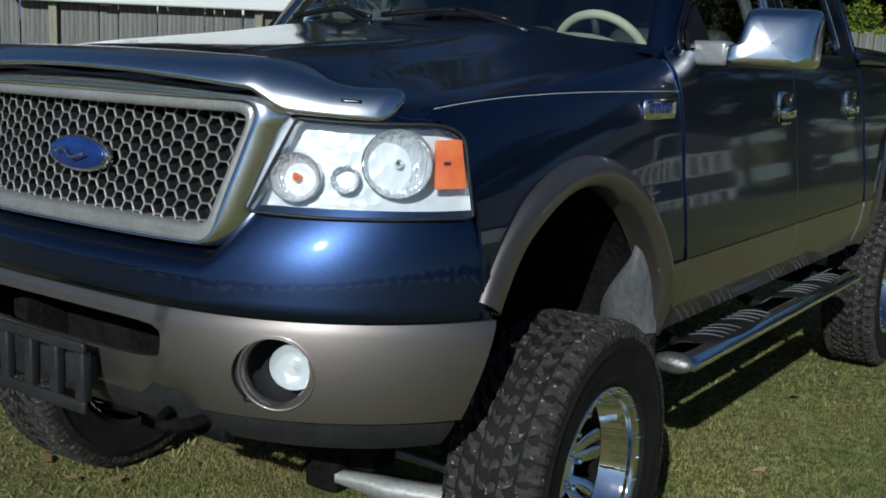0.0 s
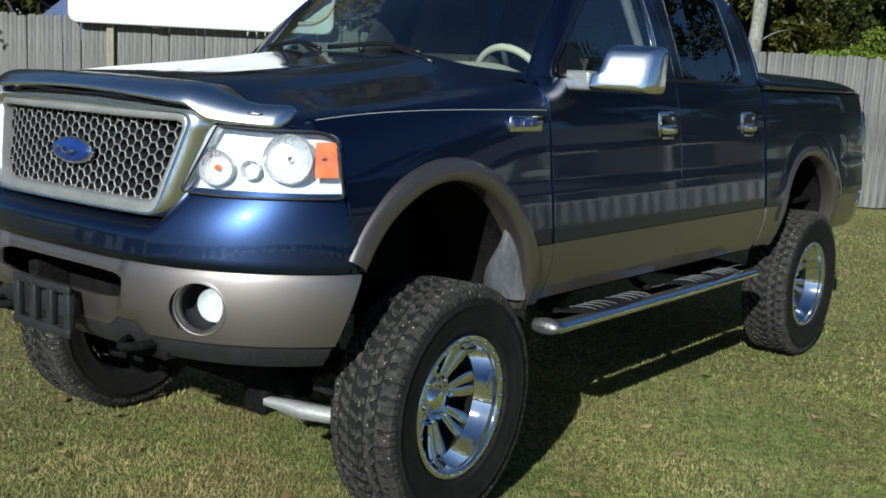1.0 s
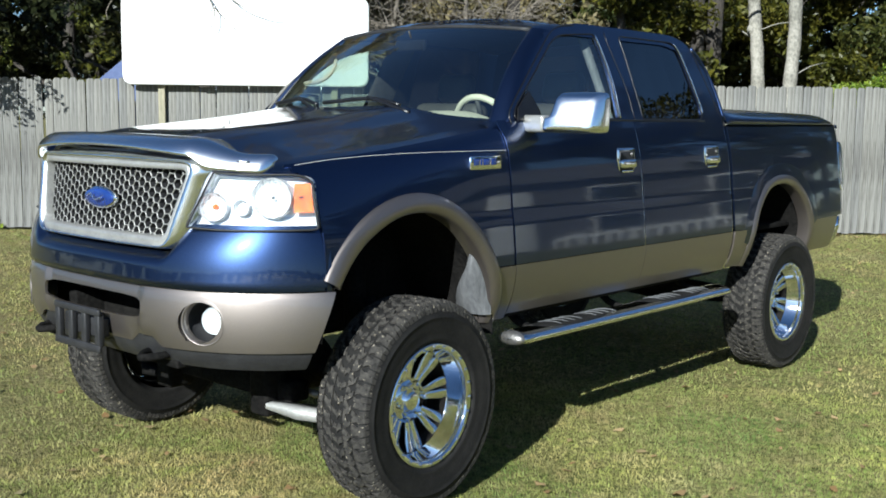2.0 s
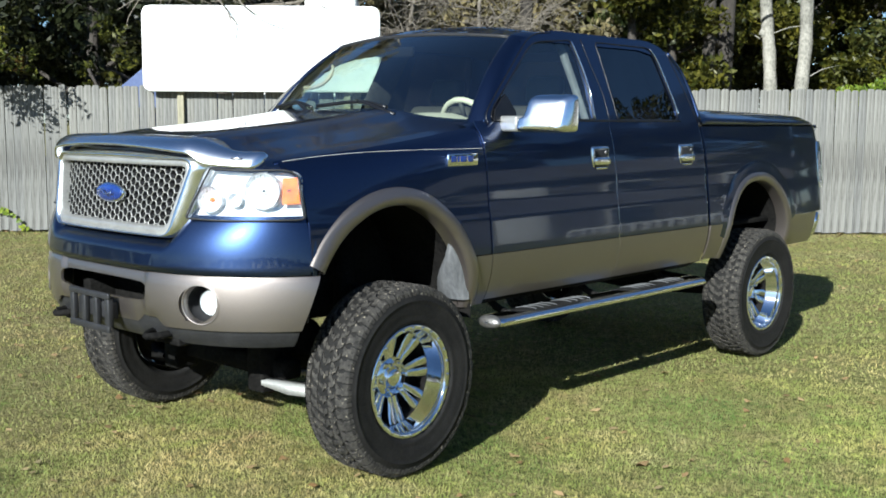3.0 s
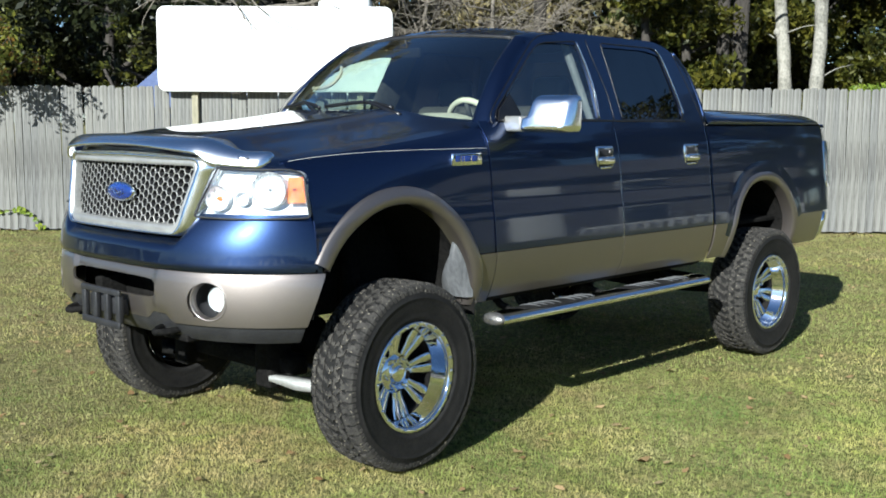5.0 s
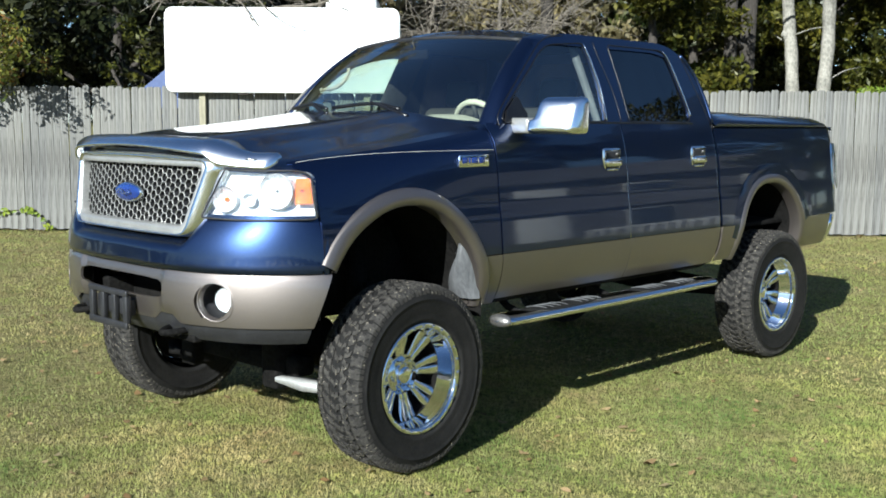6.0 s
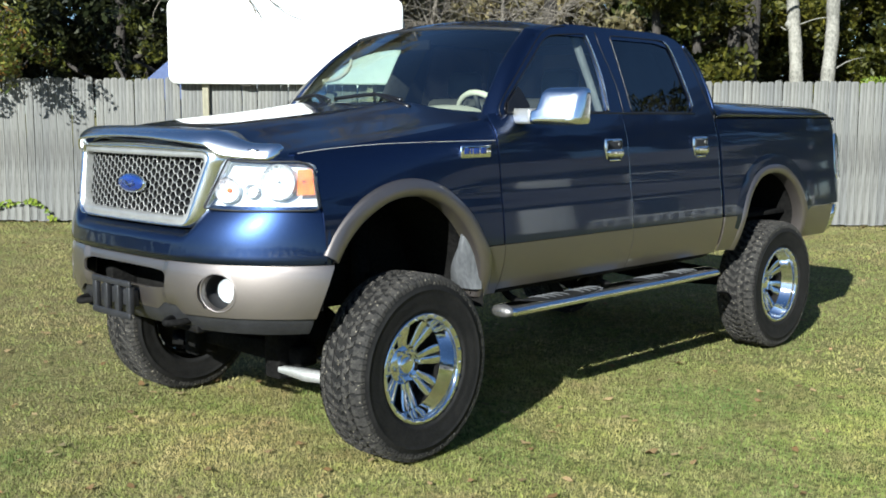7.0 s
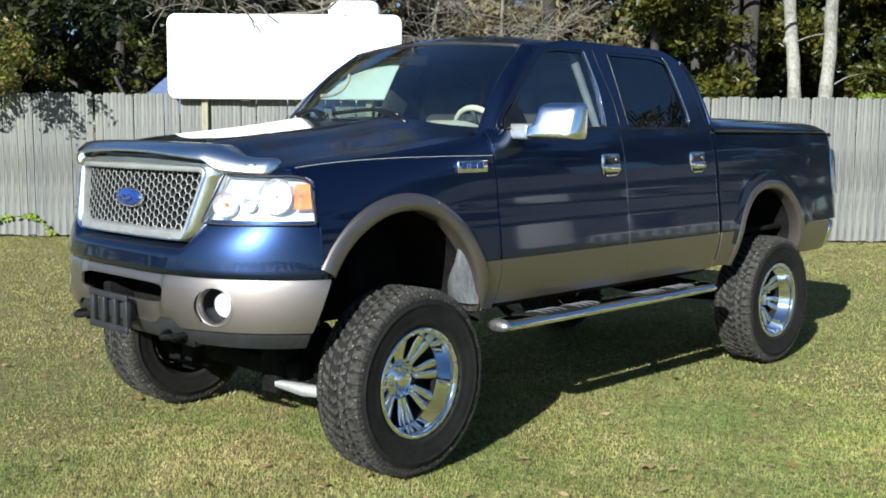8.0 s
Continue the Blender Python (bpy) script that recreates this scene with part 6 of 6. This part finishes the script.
boards = both("running_board", running_board(), CHROME, truck, "chrome oval running board with black step pads")
both("end_cap", lathe([(0.030, 0.044), (0.004, 0.045), (-0.010, 0.041), (-0.020, 0.028), (-0.024, 0.0)], 28, "y"), DULL_METAL, boards, "rounded grey end cap")
for ob in truck.children_recursive:
    if ob.name.startswith("end_cap"):
        for v in ob.data.vertices:
            sx = 1 if ob.parent is boards[0] else -1
            v.co = (v.co.x * 1.62 + sx * 0.985, v.co.y + 0.618, v.co.z * 0.72 + 0.632)
for y0, y1 in ((0.80, 1.46), (1.76, 2.44)):
    rows = []
    for t in np.linspace(0, 1, 22):
        lead = 0.9 * math.sin(math.pi * t) ** 0.45
        y = y0 + (y1 - y0) * t
        rows.append([(x, y, 0.6350 + 0.033 * math.sqrt(max(0.0, 1 - ((x - 0.985) / 0.0855) ** 2))) for x in (0.908, 0.93, 0.955, 0.98, 0.98 + 0.04 * lead, 0.98 + 0.080 * lead)])
    pads = both("step_pad", loft(rows, flip=True), RUBBER, boards, "black rubber step pad", thick=0.004)
    for c in (y0 + 0.10, y1 - 0.26):
        for k in range(4):
            both("tread_bar", tube([(x, c + k * 0.058 + (x - 0.92) * 0.35, 0.6385 + 0.033 * math.sqrt(1 - ((x - 0.985) / 0.0855) ** 2)) for x in (0.925, 0.955, 0.985, 1.01, 1.035)], 0.0030, 6), LINER, boards)
for y in (0.85, 1.65, 2.45):
    both("board_bracket", tube([(0.70, y, 0.76), (0.84, y, 0.66), (0.95, y, 0.630)], 0.020, 8), UNDER, boards)

# ---- wheels
TR, TW = 0.443, 0.268     # tyre radius and width
RIM = 0.260


def tyre():
    h = TW / 2
    prof = [(h * 0.55, RIM - 0.012), (h * 0.80, RIM - 0.004), (h * 0.90, RIM + 0.012), (h * 0.935, RIM + 0.016), (h * 0.955, RIM + 0.026), (h * 0.945, RIM + 0.032), (h * 0.985, RIM + 0.055), (h * 1.02, RIM + 0.090), (h * 1.022, RIM + 0.108), (h * 1.035, RIM + 0.110), (h * 1.03, RIM + 0.116), (h * 1.012, RIM + 0.118), (h * 0.995, RIM + 0.140),
            (h * 0.93, RIM + 0.165), (h * 0.84, TR - 0.014), (h * 0.5, TR - 0.010), (0, TR - 0.009)]
    prof = prof + [(-a, r) for a, r in reversed(prof[:-1])]
    return lathe(prof, 96, "x")


def tread():
    """Interlocking staggered blocks with ragged edges, and lugs running over the shoulders."""
    rnd = random.Random(4)
    shapes = []
    n = 50
    h = TW / 2
    w = 2 * math.pi / n

    def block(a0, a1, x0, x1, top, skew, cut):
        j = lambda s=0.06: rnd.uniform(-s, s) * w
        e = [j() for _ in range(8)]
        pts = []
        for r in (TR - 0.017, top):
            for k, (a, x, sk) in enumerate(((a0, x0, 0), (a0 + cut, x0 + (x1 - x0) * 0.45, 0.5), (a0, x1, 1), (a1, x1, 1), (a1 + cut * 0.7, x0 + (x1 - x0) * 0.55, 0.5), (a1, x0, 0))):
                aa = a + skew * sk + e[k]
                rr = r - 0.026 * max(0, (abs(x) / h - 0.70) / 0.3) ** 2
                pts.append((x, rr * math.cos(aa), rr * math.sin(aa)))
        return pts, [(6, 7, 8, 9, 10, 11)] + [(i, (i + 1) % 6, 6 + (i + 1) % 6, 6 + i) for i in range(6)]

    for k in range(n):
        a = k * w
        t = lambda: TR - rnd.uniform(0, 0.0035)
        shapes.append(block(a, a + w * 0.36, -0.027, -0.002, t(), 0.30 * w, 0.18 * w))
        shapes.append(block(a + 0.5 * w, a + w * 0.88, 0.002, 0.027, t(), -0.26 * w, -0.20 * w))
        for s in (1, -1):
            o = 0.5 * w if s == 1 else 0.15 * w
            shapes.append(block(a + o, a + o + w * 0.40, s * 0.032, s * 0.058, t(), 0.34 * w * s, -0.22 * w))
            shapes.append(block(a + o + 0.52 * w, a + o + w * 0.90, s * 0.036, s * 0.074, t(), -0.30 * w, 0.20 * w))
            big = k % 2
            shapes.append(block(a + 0.04 * w, a + w * 0.44, s * 0.080, s * h * (0.97 if big else 0.90), t(), 0.16 * w * s, 0.12 * w))
            shapes.append(block(a + 0.54 * w, a + w * 0.92, s * 0.083, s * h * (0.90 if big else 0.97), t(), -0.12 * w * s, -0.12 * w))
            for q in (0.04, 0.54):
                deep = (0.016 if (big and q < 0.3) else 0.0)
                a0, a1 = a + q * w, a + (q + 0.36) * w
                prof = ((s * h * 0.86, TR - 0.006), (s * h * 0.985, TR - 0.026), (s * h * 1.004, TR - 0.046 - deep), (s * h * 0.975, TR - 0.054 - deep))
                shapes.append(loft([[(x, r * math.cos(z), r * math.sin(z)) for z in (a0, a1)] for x, r in prof]))
                for z in (a0, a1):
                    shapes.append(loft([[(x * g, r * math.cos(z), r * math.sin(z)) for g in (1.0, 0.93)] for x, r in prof[:3]]))
    return join(*shapes)


def rim_barrel():
    return lathe([(-0.13, RIM - 0.004), (-0.12, RIM - 0.022), (-0.02, RIM - 0.042), (0.018, RIM - 0.040), (0.022, RIM - 0.036), (0.046, RIM - 0.0355), (0.050, RIM - 0.032), (0.072, RIM - 0.0315), (0.076, RIM - 0.0285), (0.096, RIM - 0.028), (0.100, RIM - 0.025), (0.112, RIM - 0.025), (0.128, RIM - 0.024), (0.134, RIM - 0.016), (0.136, RIM - 0.004), (0.130, RIM + 0.004), (0.12, RIM + 0.002)], 96, "x")


def spoke():
    """A forked spoke: one root at the hub, two prongs that reach the rim."""
    out = []
    for s in (1, -1):
        rows = []
        for r, off, half, x in ((0.045, 0.0120, 0.0130, 0.046), (0.08, 0.0135, 0.0140, 0.046), (0.115, 0.0155, 0.0158, 0.048), (0.140, 0.0185, 0.0175, 0.053), (0.170, 0.0245, 0.0205, 0.058), (0.205, 0.0285, 0.0235, 0.066), (0.236, 0.0310, 0.0255, 0.076)):
            c = s * off
            rows.append([(x - 0.034, c - half, r), (x - 0.007, c - half, r), (x - 0.002, c - half * 0.85, r), (x, c - half * 0.55, r), (x + 0.0008, c, r), (x, c + half * 0.55, r), (x - 0.002, c + half * 0.85, r), (x - 0.007, c + half, r), (x - 0.034, c + half, r)])
        out.append(loft(rows))
    return join(*out)


def hub():
    return lathe([(0.0, 0.100), (0.036, 0.098), (0.045, 0.092), (0.047, 0.060), (0.052, 0.051), (0.064, 0.047), (0.071, 0.038), (0.074, 0.020), (0.075, 0.0)], 48, "x")


wheel_mesh = {"tyre": mesh_from("tyre", *tyre()), "tread": mesh_from("tread", *tread(), smooth=False), "rim": mesh_from("rim", *moved(rim_barrel(), Matrix.Diagonal((0.89, 1, 1, 1)))),
              "spoke": mesh_from("spoke", *moved(spoke(), Matrix.Translation((-0.058, 0, 0)) @ Matrix.Diagonal((1, 0.97, 0.960, 1)))), "hub": mesh_from("hub", *moved(hub(), Matrix.Translation((-0.052, 0, 0)))),
              "nut": mesh_from("nut", *lathe([(0.002, 0.011), (0.022, 0.011), (0.028, 0.007), (0.029, 0.0)], 8, "x"), smooth=False),
              "disc": mesh_from("disc", *lathe([(-0.05, 0.0), (-0.05, 0.17), (-0.065, 0.17), (-0.065, 0.0)], 48, "x")),
              "back": mesh_from("back", *lathe([(0.016, RIM - 0.0425), (-0.03, RIM - 0.046), (-0.055, RIM - 0.05), (-0.06, 0.05)], 64, "x")),
              "rivet": mesh_from("rivet", *lathe([(0.117, 0.0085), (0.126, 0.007), (0.129, 0.0)], 8, "x"))}


def wheel(x, y, s, spin, steer=0.0, sunk=0.0):
    out = Matrix.Translation((x, y, AXLE - sunk)) @ Matrix.Rotation(steer + (0 if s == 1 else math.pi), 4, "Z") @ Matrix.Rotation(spin, 4, "X")
    w = part("wheel", wheel_mesh["tyre"], RUBBER, truck, "big black off-road tyre on a chrome wheel", at=out)
    part("tread", wheel_mesh["tread"], TREAD, w, "dusty chunky tread")
    rim = part("rim", wheel_mesh["rim"], CHROME, w, "deep chrome rim")
    part("hub_cap", wheel_mesh["hub"], CHROME, w, "chrome hub cap")
    # black liner added in the chrome barrel for the shade behind the spokes
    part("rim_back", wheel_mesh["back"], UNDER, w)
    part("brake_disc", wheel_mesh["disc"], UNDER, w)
    for k in range(8):
        part("spoke", wheel_mesh["spoke"], CHROME, w, "forked chrome spoke", at=Matrix.Rotation(2 * math.pi * k / 8, 4, "X"))
    for k in range(6):
        a = 2 * math.pi * (k + 0.5) / 6
        part("lug_nut", wheel_mesh["nut"], CHROME, w, at=Matrix.Translation((-0.006, 0.078 * math.sin(a), 0.078 * math.cos(a))))
    for k in range(24):
        a = 2 * math.pi * (k + 0.5) / 24
        part("rivet", wheel_mesh["rivet"], CHROME, w, at=Matrix.Translation((0, (RIM - 0.013) * math.sin(a), (RIM - 0.013) * math.cos(a))))
    return w


WX, WXR, STEER = 0.950, 0.900, 0.040
wheel(WX, -0.015, 1, 0.1, STEER)
wheel(WXR, WHEELBASE, 1, 0.5)
wheel(-WX - 0.03, -0.015, -1, 0.9, STEER, 0.008)
wheel(-WXR, WHEELBASE, -1, 0.2)

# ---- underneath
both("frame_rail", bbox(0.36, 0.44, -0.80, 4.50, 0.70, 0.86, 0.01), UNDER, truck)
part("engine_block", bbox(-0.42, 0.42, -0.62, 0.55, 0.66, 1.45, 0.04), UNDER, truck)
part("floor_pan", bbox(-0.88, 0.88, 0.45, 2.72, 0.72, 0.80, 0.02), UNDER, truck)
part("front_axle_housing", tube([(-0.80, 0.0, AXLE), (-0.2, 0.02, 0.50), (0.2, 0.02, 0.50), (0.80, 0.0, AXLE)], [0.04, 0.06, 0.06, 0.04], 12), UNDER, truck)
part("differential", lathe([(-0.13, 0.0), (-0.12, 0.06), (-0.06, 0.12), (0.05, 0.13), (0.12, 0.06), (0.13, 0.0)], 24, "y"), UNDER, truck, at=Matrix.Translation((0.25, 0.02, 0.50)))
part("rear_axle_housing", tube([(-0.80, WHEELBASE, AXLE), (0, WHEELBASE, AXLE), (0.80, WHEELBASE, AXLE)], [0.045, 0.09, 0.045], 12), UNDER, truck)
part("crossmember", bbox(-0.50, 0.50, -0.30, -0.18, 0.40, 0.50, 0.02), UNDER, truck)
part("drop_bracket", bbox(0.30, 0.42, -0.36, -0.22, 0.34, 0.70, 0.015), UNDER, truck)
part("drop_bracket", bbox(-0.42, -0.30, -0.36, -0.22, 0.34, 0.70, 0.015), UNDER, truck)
arm = loft([[(0.42, -0.365, 0.385), (0.42, -0.365, 0.408), (0.42, -0.31, 0.410), (0.42, -0.31, 0.387)], [(0.58, -0.335, 0.362), (0.58, -0.335, 0.408), (0.58, -0.26, 0.412), (0.58, -0.26, 0.366)],
            [(0.80, -0.20, 0.345), (0.80, -0.20, 0.385), (0.80, -0.10, 0.385), (0.80, -0.10, 0.345)]], close_v=True)
part("control_arm", arm, PALE_CAST, truck, "pale grey cast lower control arm")
# same arm in underbody black, its shade beneath the truck put into the colour
part("control_arm", mirrored(arm), UNDER, truck)
both("coil_shock", tube([(0.56, 0.03, 0.40), (0.54, 0.05, 0.80), (0.52, 0.06, 1.15)], 0.05, 12), UNDER, truck)
both("knuckle", tube([(0.74, 0.0, 0.30), (0.76, 0.0, 0.46), (0.72, 0.0, 0.62), (0.66, 0.02, 0.86)], [0.05, 0.06, 0.04, 0.03], 10), UNDER, truck)
part("tie_rod", tube([(-0.72, -0.14, 0.42), (0.72, -0.14, 0.42)], 0.018, 8), DULL_METAL, truck)

# ---- cabin
part("inner_pillar", loft([[(cab_x(z) - 0.05, 1.585 + 0.045 * (2.09 - z) / 0.42, z), (cab_x(z) - 0.075, 1.535 + 0.060 * (2.09 - z) / 0.42, z), (cab_x(z) - 0.095, 1.56 + 0.060 * (2.09 - z) / 0.42, z)] for z in np.linspace(1.60, 2.09, 10)]), LINER, truck, "grey inner pillar trim")
part("inner_pillar", mirrored(loft([[(cab_x(z) - 0.035, y, z), (cab_x(z) - 0.06, y + 0.03, z), (cab_x(z) - 0.07, y + 0.20, z)] for y, z in [(1.41 + 0.27 * (z - 1.66), z) for z in np.linspace(1.60, 2.07, 10)]])), DARK_CABIN, truck, "dark inner pillar trim")
# pale trim and grab handle on the far windshield pillar
edge_in = spline([(0.79, 1.67), (0.859, 1.774), (0.954, 1.855), (1.10, 1.960), (1.241, 2.015), (1.43, 2.050), (1.56, 2.055)], 4)
edge_out = spline([(0.67, 1.69), (0.745, 1.80), (0.86, 1.90), (1.02, 2.010), (1.18, 2.075), (1.41, 2.098), (1.56, 2.100)], 4)
part("pillar_trim", mirrored(loft([[(cab_x(z0) - 0.030, y0, z0), (cab_x(z0) - 0.050, y0 - 0.02, z0 + 0.01), (cab_x(z1) - 0.045, y1, z1)] for (y0, z0), (y1, z1) in zip(edge_in, edge_out)])), TAN_TRIM, truck, "pale windshield pillar trim")
part("grab_handle", mirrored(tube(spline([(0.735, 0.86, 1.845), (0.705, 0.93, 1.852), (0.690, 1.00, 1.885), (0.685, 1.045, 1.935), (0.690, 1.062, 1.980)], 5), 0.011, 8)), TAN_TRIM, truck, "pale grab handle")
cabin = part("cabin_floor", bbox(-0.84, 0.84, 0.62, 2.62, 0.95, 1.00, 0.01), DARK_CABIN, truck)
both("door_trim", loft([[(0.845, y, 1.0), (0.86, y, 1.45), (0.86, y, 1.63)] for y in (0.70, 2.60)]), DARK_CABIN, truck)
part("firewall", bbox(-0.82, 0.82, 0.60, 0.66, 0.95, 1.60, 0.01), DARK_CABIN, truck)
part("headliner", surf(np.linspace(-0.98, 0.98, 17), np.linspace(1.10, 2.48, 12), lambda u, y: (roof_point(u, y)[0], roof_point(u, y)[1], roof_point(u, y)[2] - 0.035)), SHADED_TAN, truck)
dash_rows = []
for x in np.linspace(-0.80, 0.80, 33):
    hood_bump = 0.060 * math.exp(-((x - 0.38) / 0.24) ** 4)
    y0 = 0.58 + 0.16 * (abs(x) / 0.8) ** 2
    dash_rows.append([(x, y0, 1.620), (x, y0 + 0.10, 1.640 + hood_bump * 0.4), (x, y0 + 0.22, 1.640 + hood_bump), (x, y0 + 0.30, 1.615 + hood_bump), (x, y0 + 0.33, 1.55), (x, y0 + 0.28, 1.30), (x, y0 + 0.20, 1.05)])
part("dashboard", loft(dash_rows), TAN_TRIM, truck, "tan dashboard")
steer_m = Matrix.Translation((0.43, 1.09, 1.60)) @ Matrix.Rotation(radians(-62), 4, "X")
steering = part("steering_wheel", moved(tube([(0.19 * math.cos(a), 0.19 * math.sin(a), 0) for a in np.linspace(0, 2 * math.pi, 41)], 0.017, 10, False), steer_m), TAN_TRIM, truck, "tan steering wheel")
part("wheel_hub", moved(bbox(-0.09, 0.09, -0.07, 0.07, -0.03, 0.01, 0.025, 3), steer_m), DARK_CABIN, steering)
for a in (0.0, math.pi, -math.pi / 2):
    part("wheel_spoke", moved(tube([(0.06 * math.cos(a), 0.06 * math.sin(a), -0.01), (0.19 * math.cos(a), 0.19 * math.sin(a), 0)], 0.014, 6), steer_m), DARK_CABIN, steering)


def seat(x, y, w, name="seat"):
    base = part(name, bbox(x - w, x + w, y, y + 0.52, 1.12, 1.30, 0.06, 3), SHADED_TAN, truck, "leather seat, tan darkened almost to black")
    part("seat_back", moved(bbox(-w, w, -0.07, 0.07, 0, 0.50, 0.06, 3), Matrix.Translation((x, y + 0.52, 1.26)) @ Matrix.Rotation(radians(-14), 4, "X")), SHADED_TAN, base)
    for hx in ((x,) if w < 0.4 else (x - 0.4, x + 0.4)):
        part("headrest", moved(bbox(-0.13, 0.13, -0.05, 0.05, 0, 0.17, 0.045, 3), Matrix.Translation((hx, y + 0.66, 1.75)) @ Matrix.Rotation(radians(-10), 4, "X")), SHADED_TAN, base)


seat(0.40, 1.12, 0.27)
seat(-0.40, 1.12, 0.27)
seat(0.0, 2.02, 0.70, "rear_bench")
rv = part("inner_mirror", bbox(-0.11, 0.11, 0.0, 0.03, -0.028, 0.028, 0.012, 3), UNDER, truck, "rear-view mirror", at=Matrix.Translation((0.0, 0.95, 2.03)))
part("mirror_stem", tube([(0, 0.015, 0.02), (0, 0.0, 0.06)], 0.005, 6), DARK_CABIN, rv)
part("grab_handle", tube(spline([(0.80, 0.83, 1.70), (0.76, 0.88, 1.76), (0.72, 1.00, 1.88), (0.69, 1.08, 1.95)], 4), 0.014, 8), SHADED_TAN, truck)

# the body above the sills, brought to its true height
done = set()
for ob in truck.children_recursive:
    top = ob
    while top.parent is not truck:
        top = top.parent
    if top.name.startswith("wheel") and not top.name.startswith("wheel_well") or ob.data.name in done:
        continue
    done.add(ob.data.name)
    up = ob.matrix_basis.translation.z
    for v in ob.data.vertices:
        z = v.co.z + up
        if z > 0.75:
            z += 0.065 * max(0.0, z - 1.655)
            v.co.z = 0.75 + (z - 0.75) * 0.968 - up
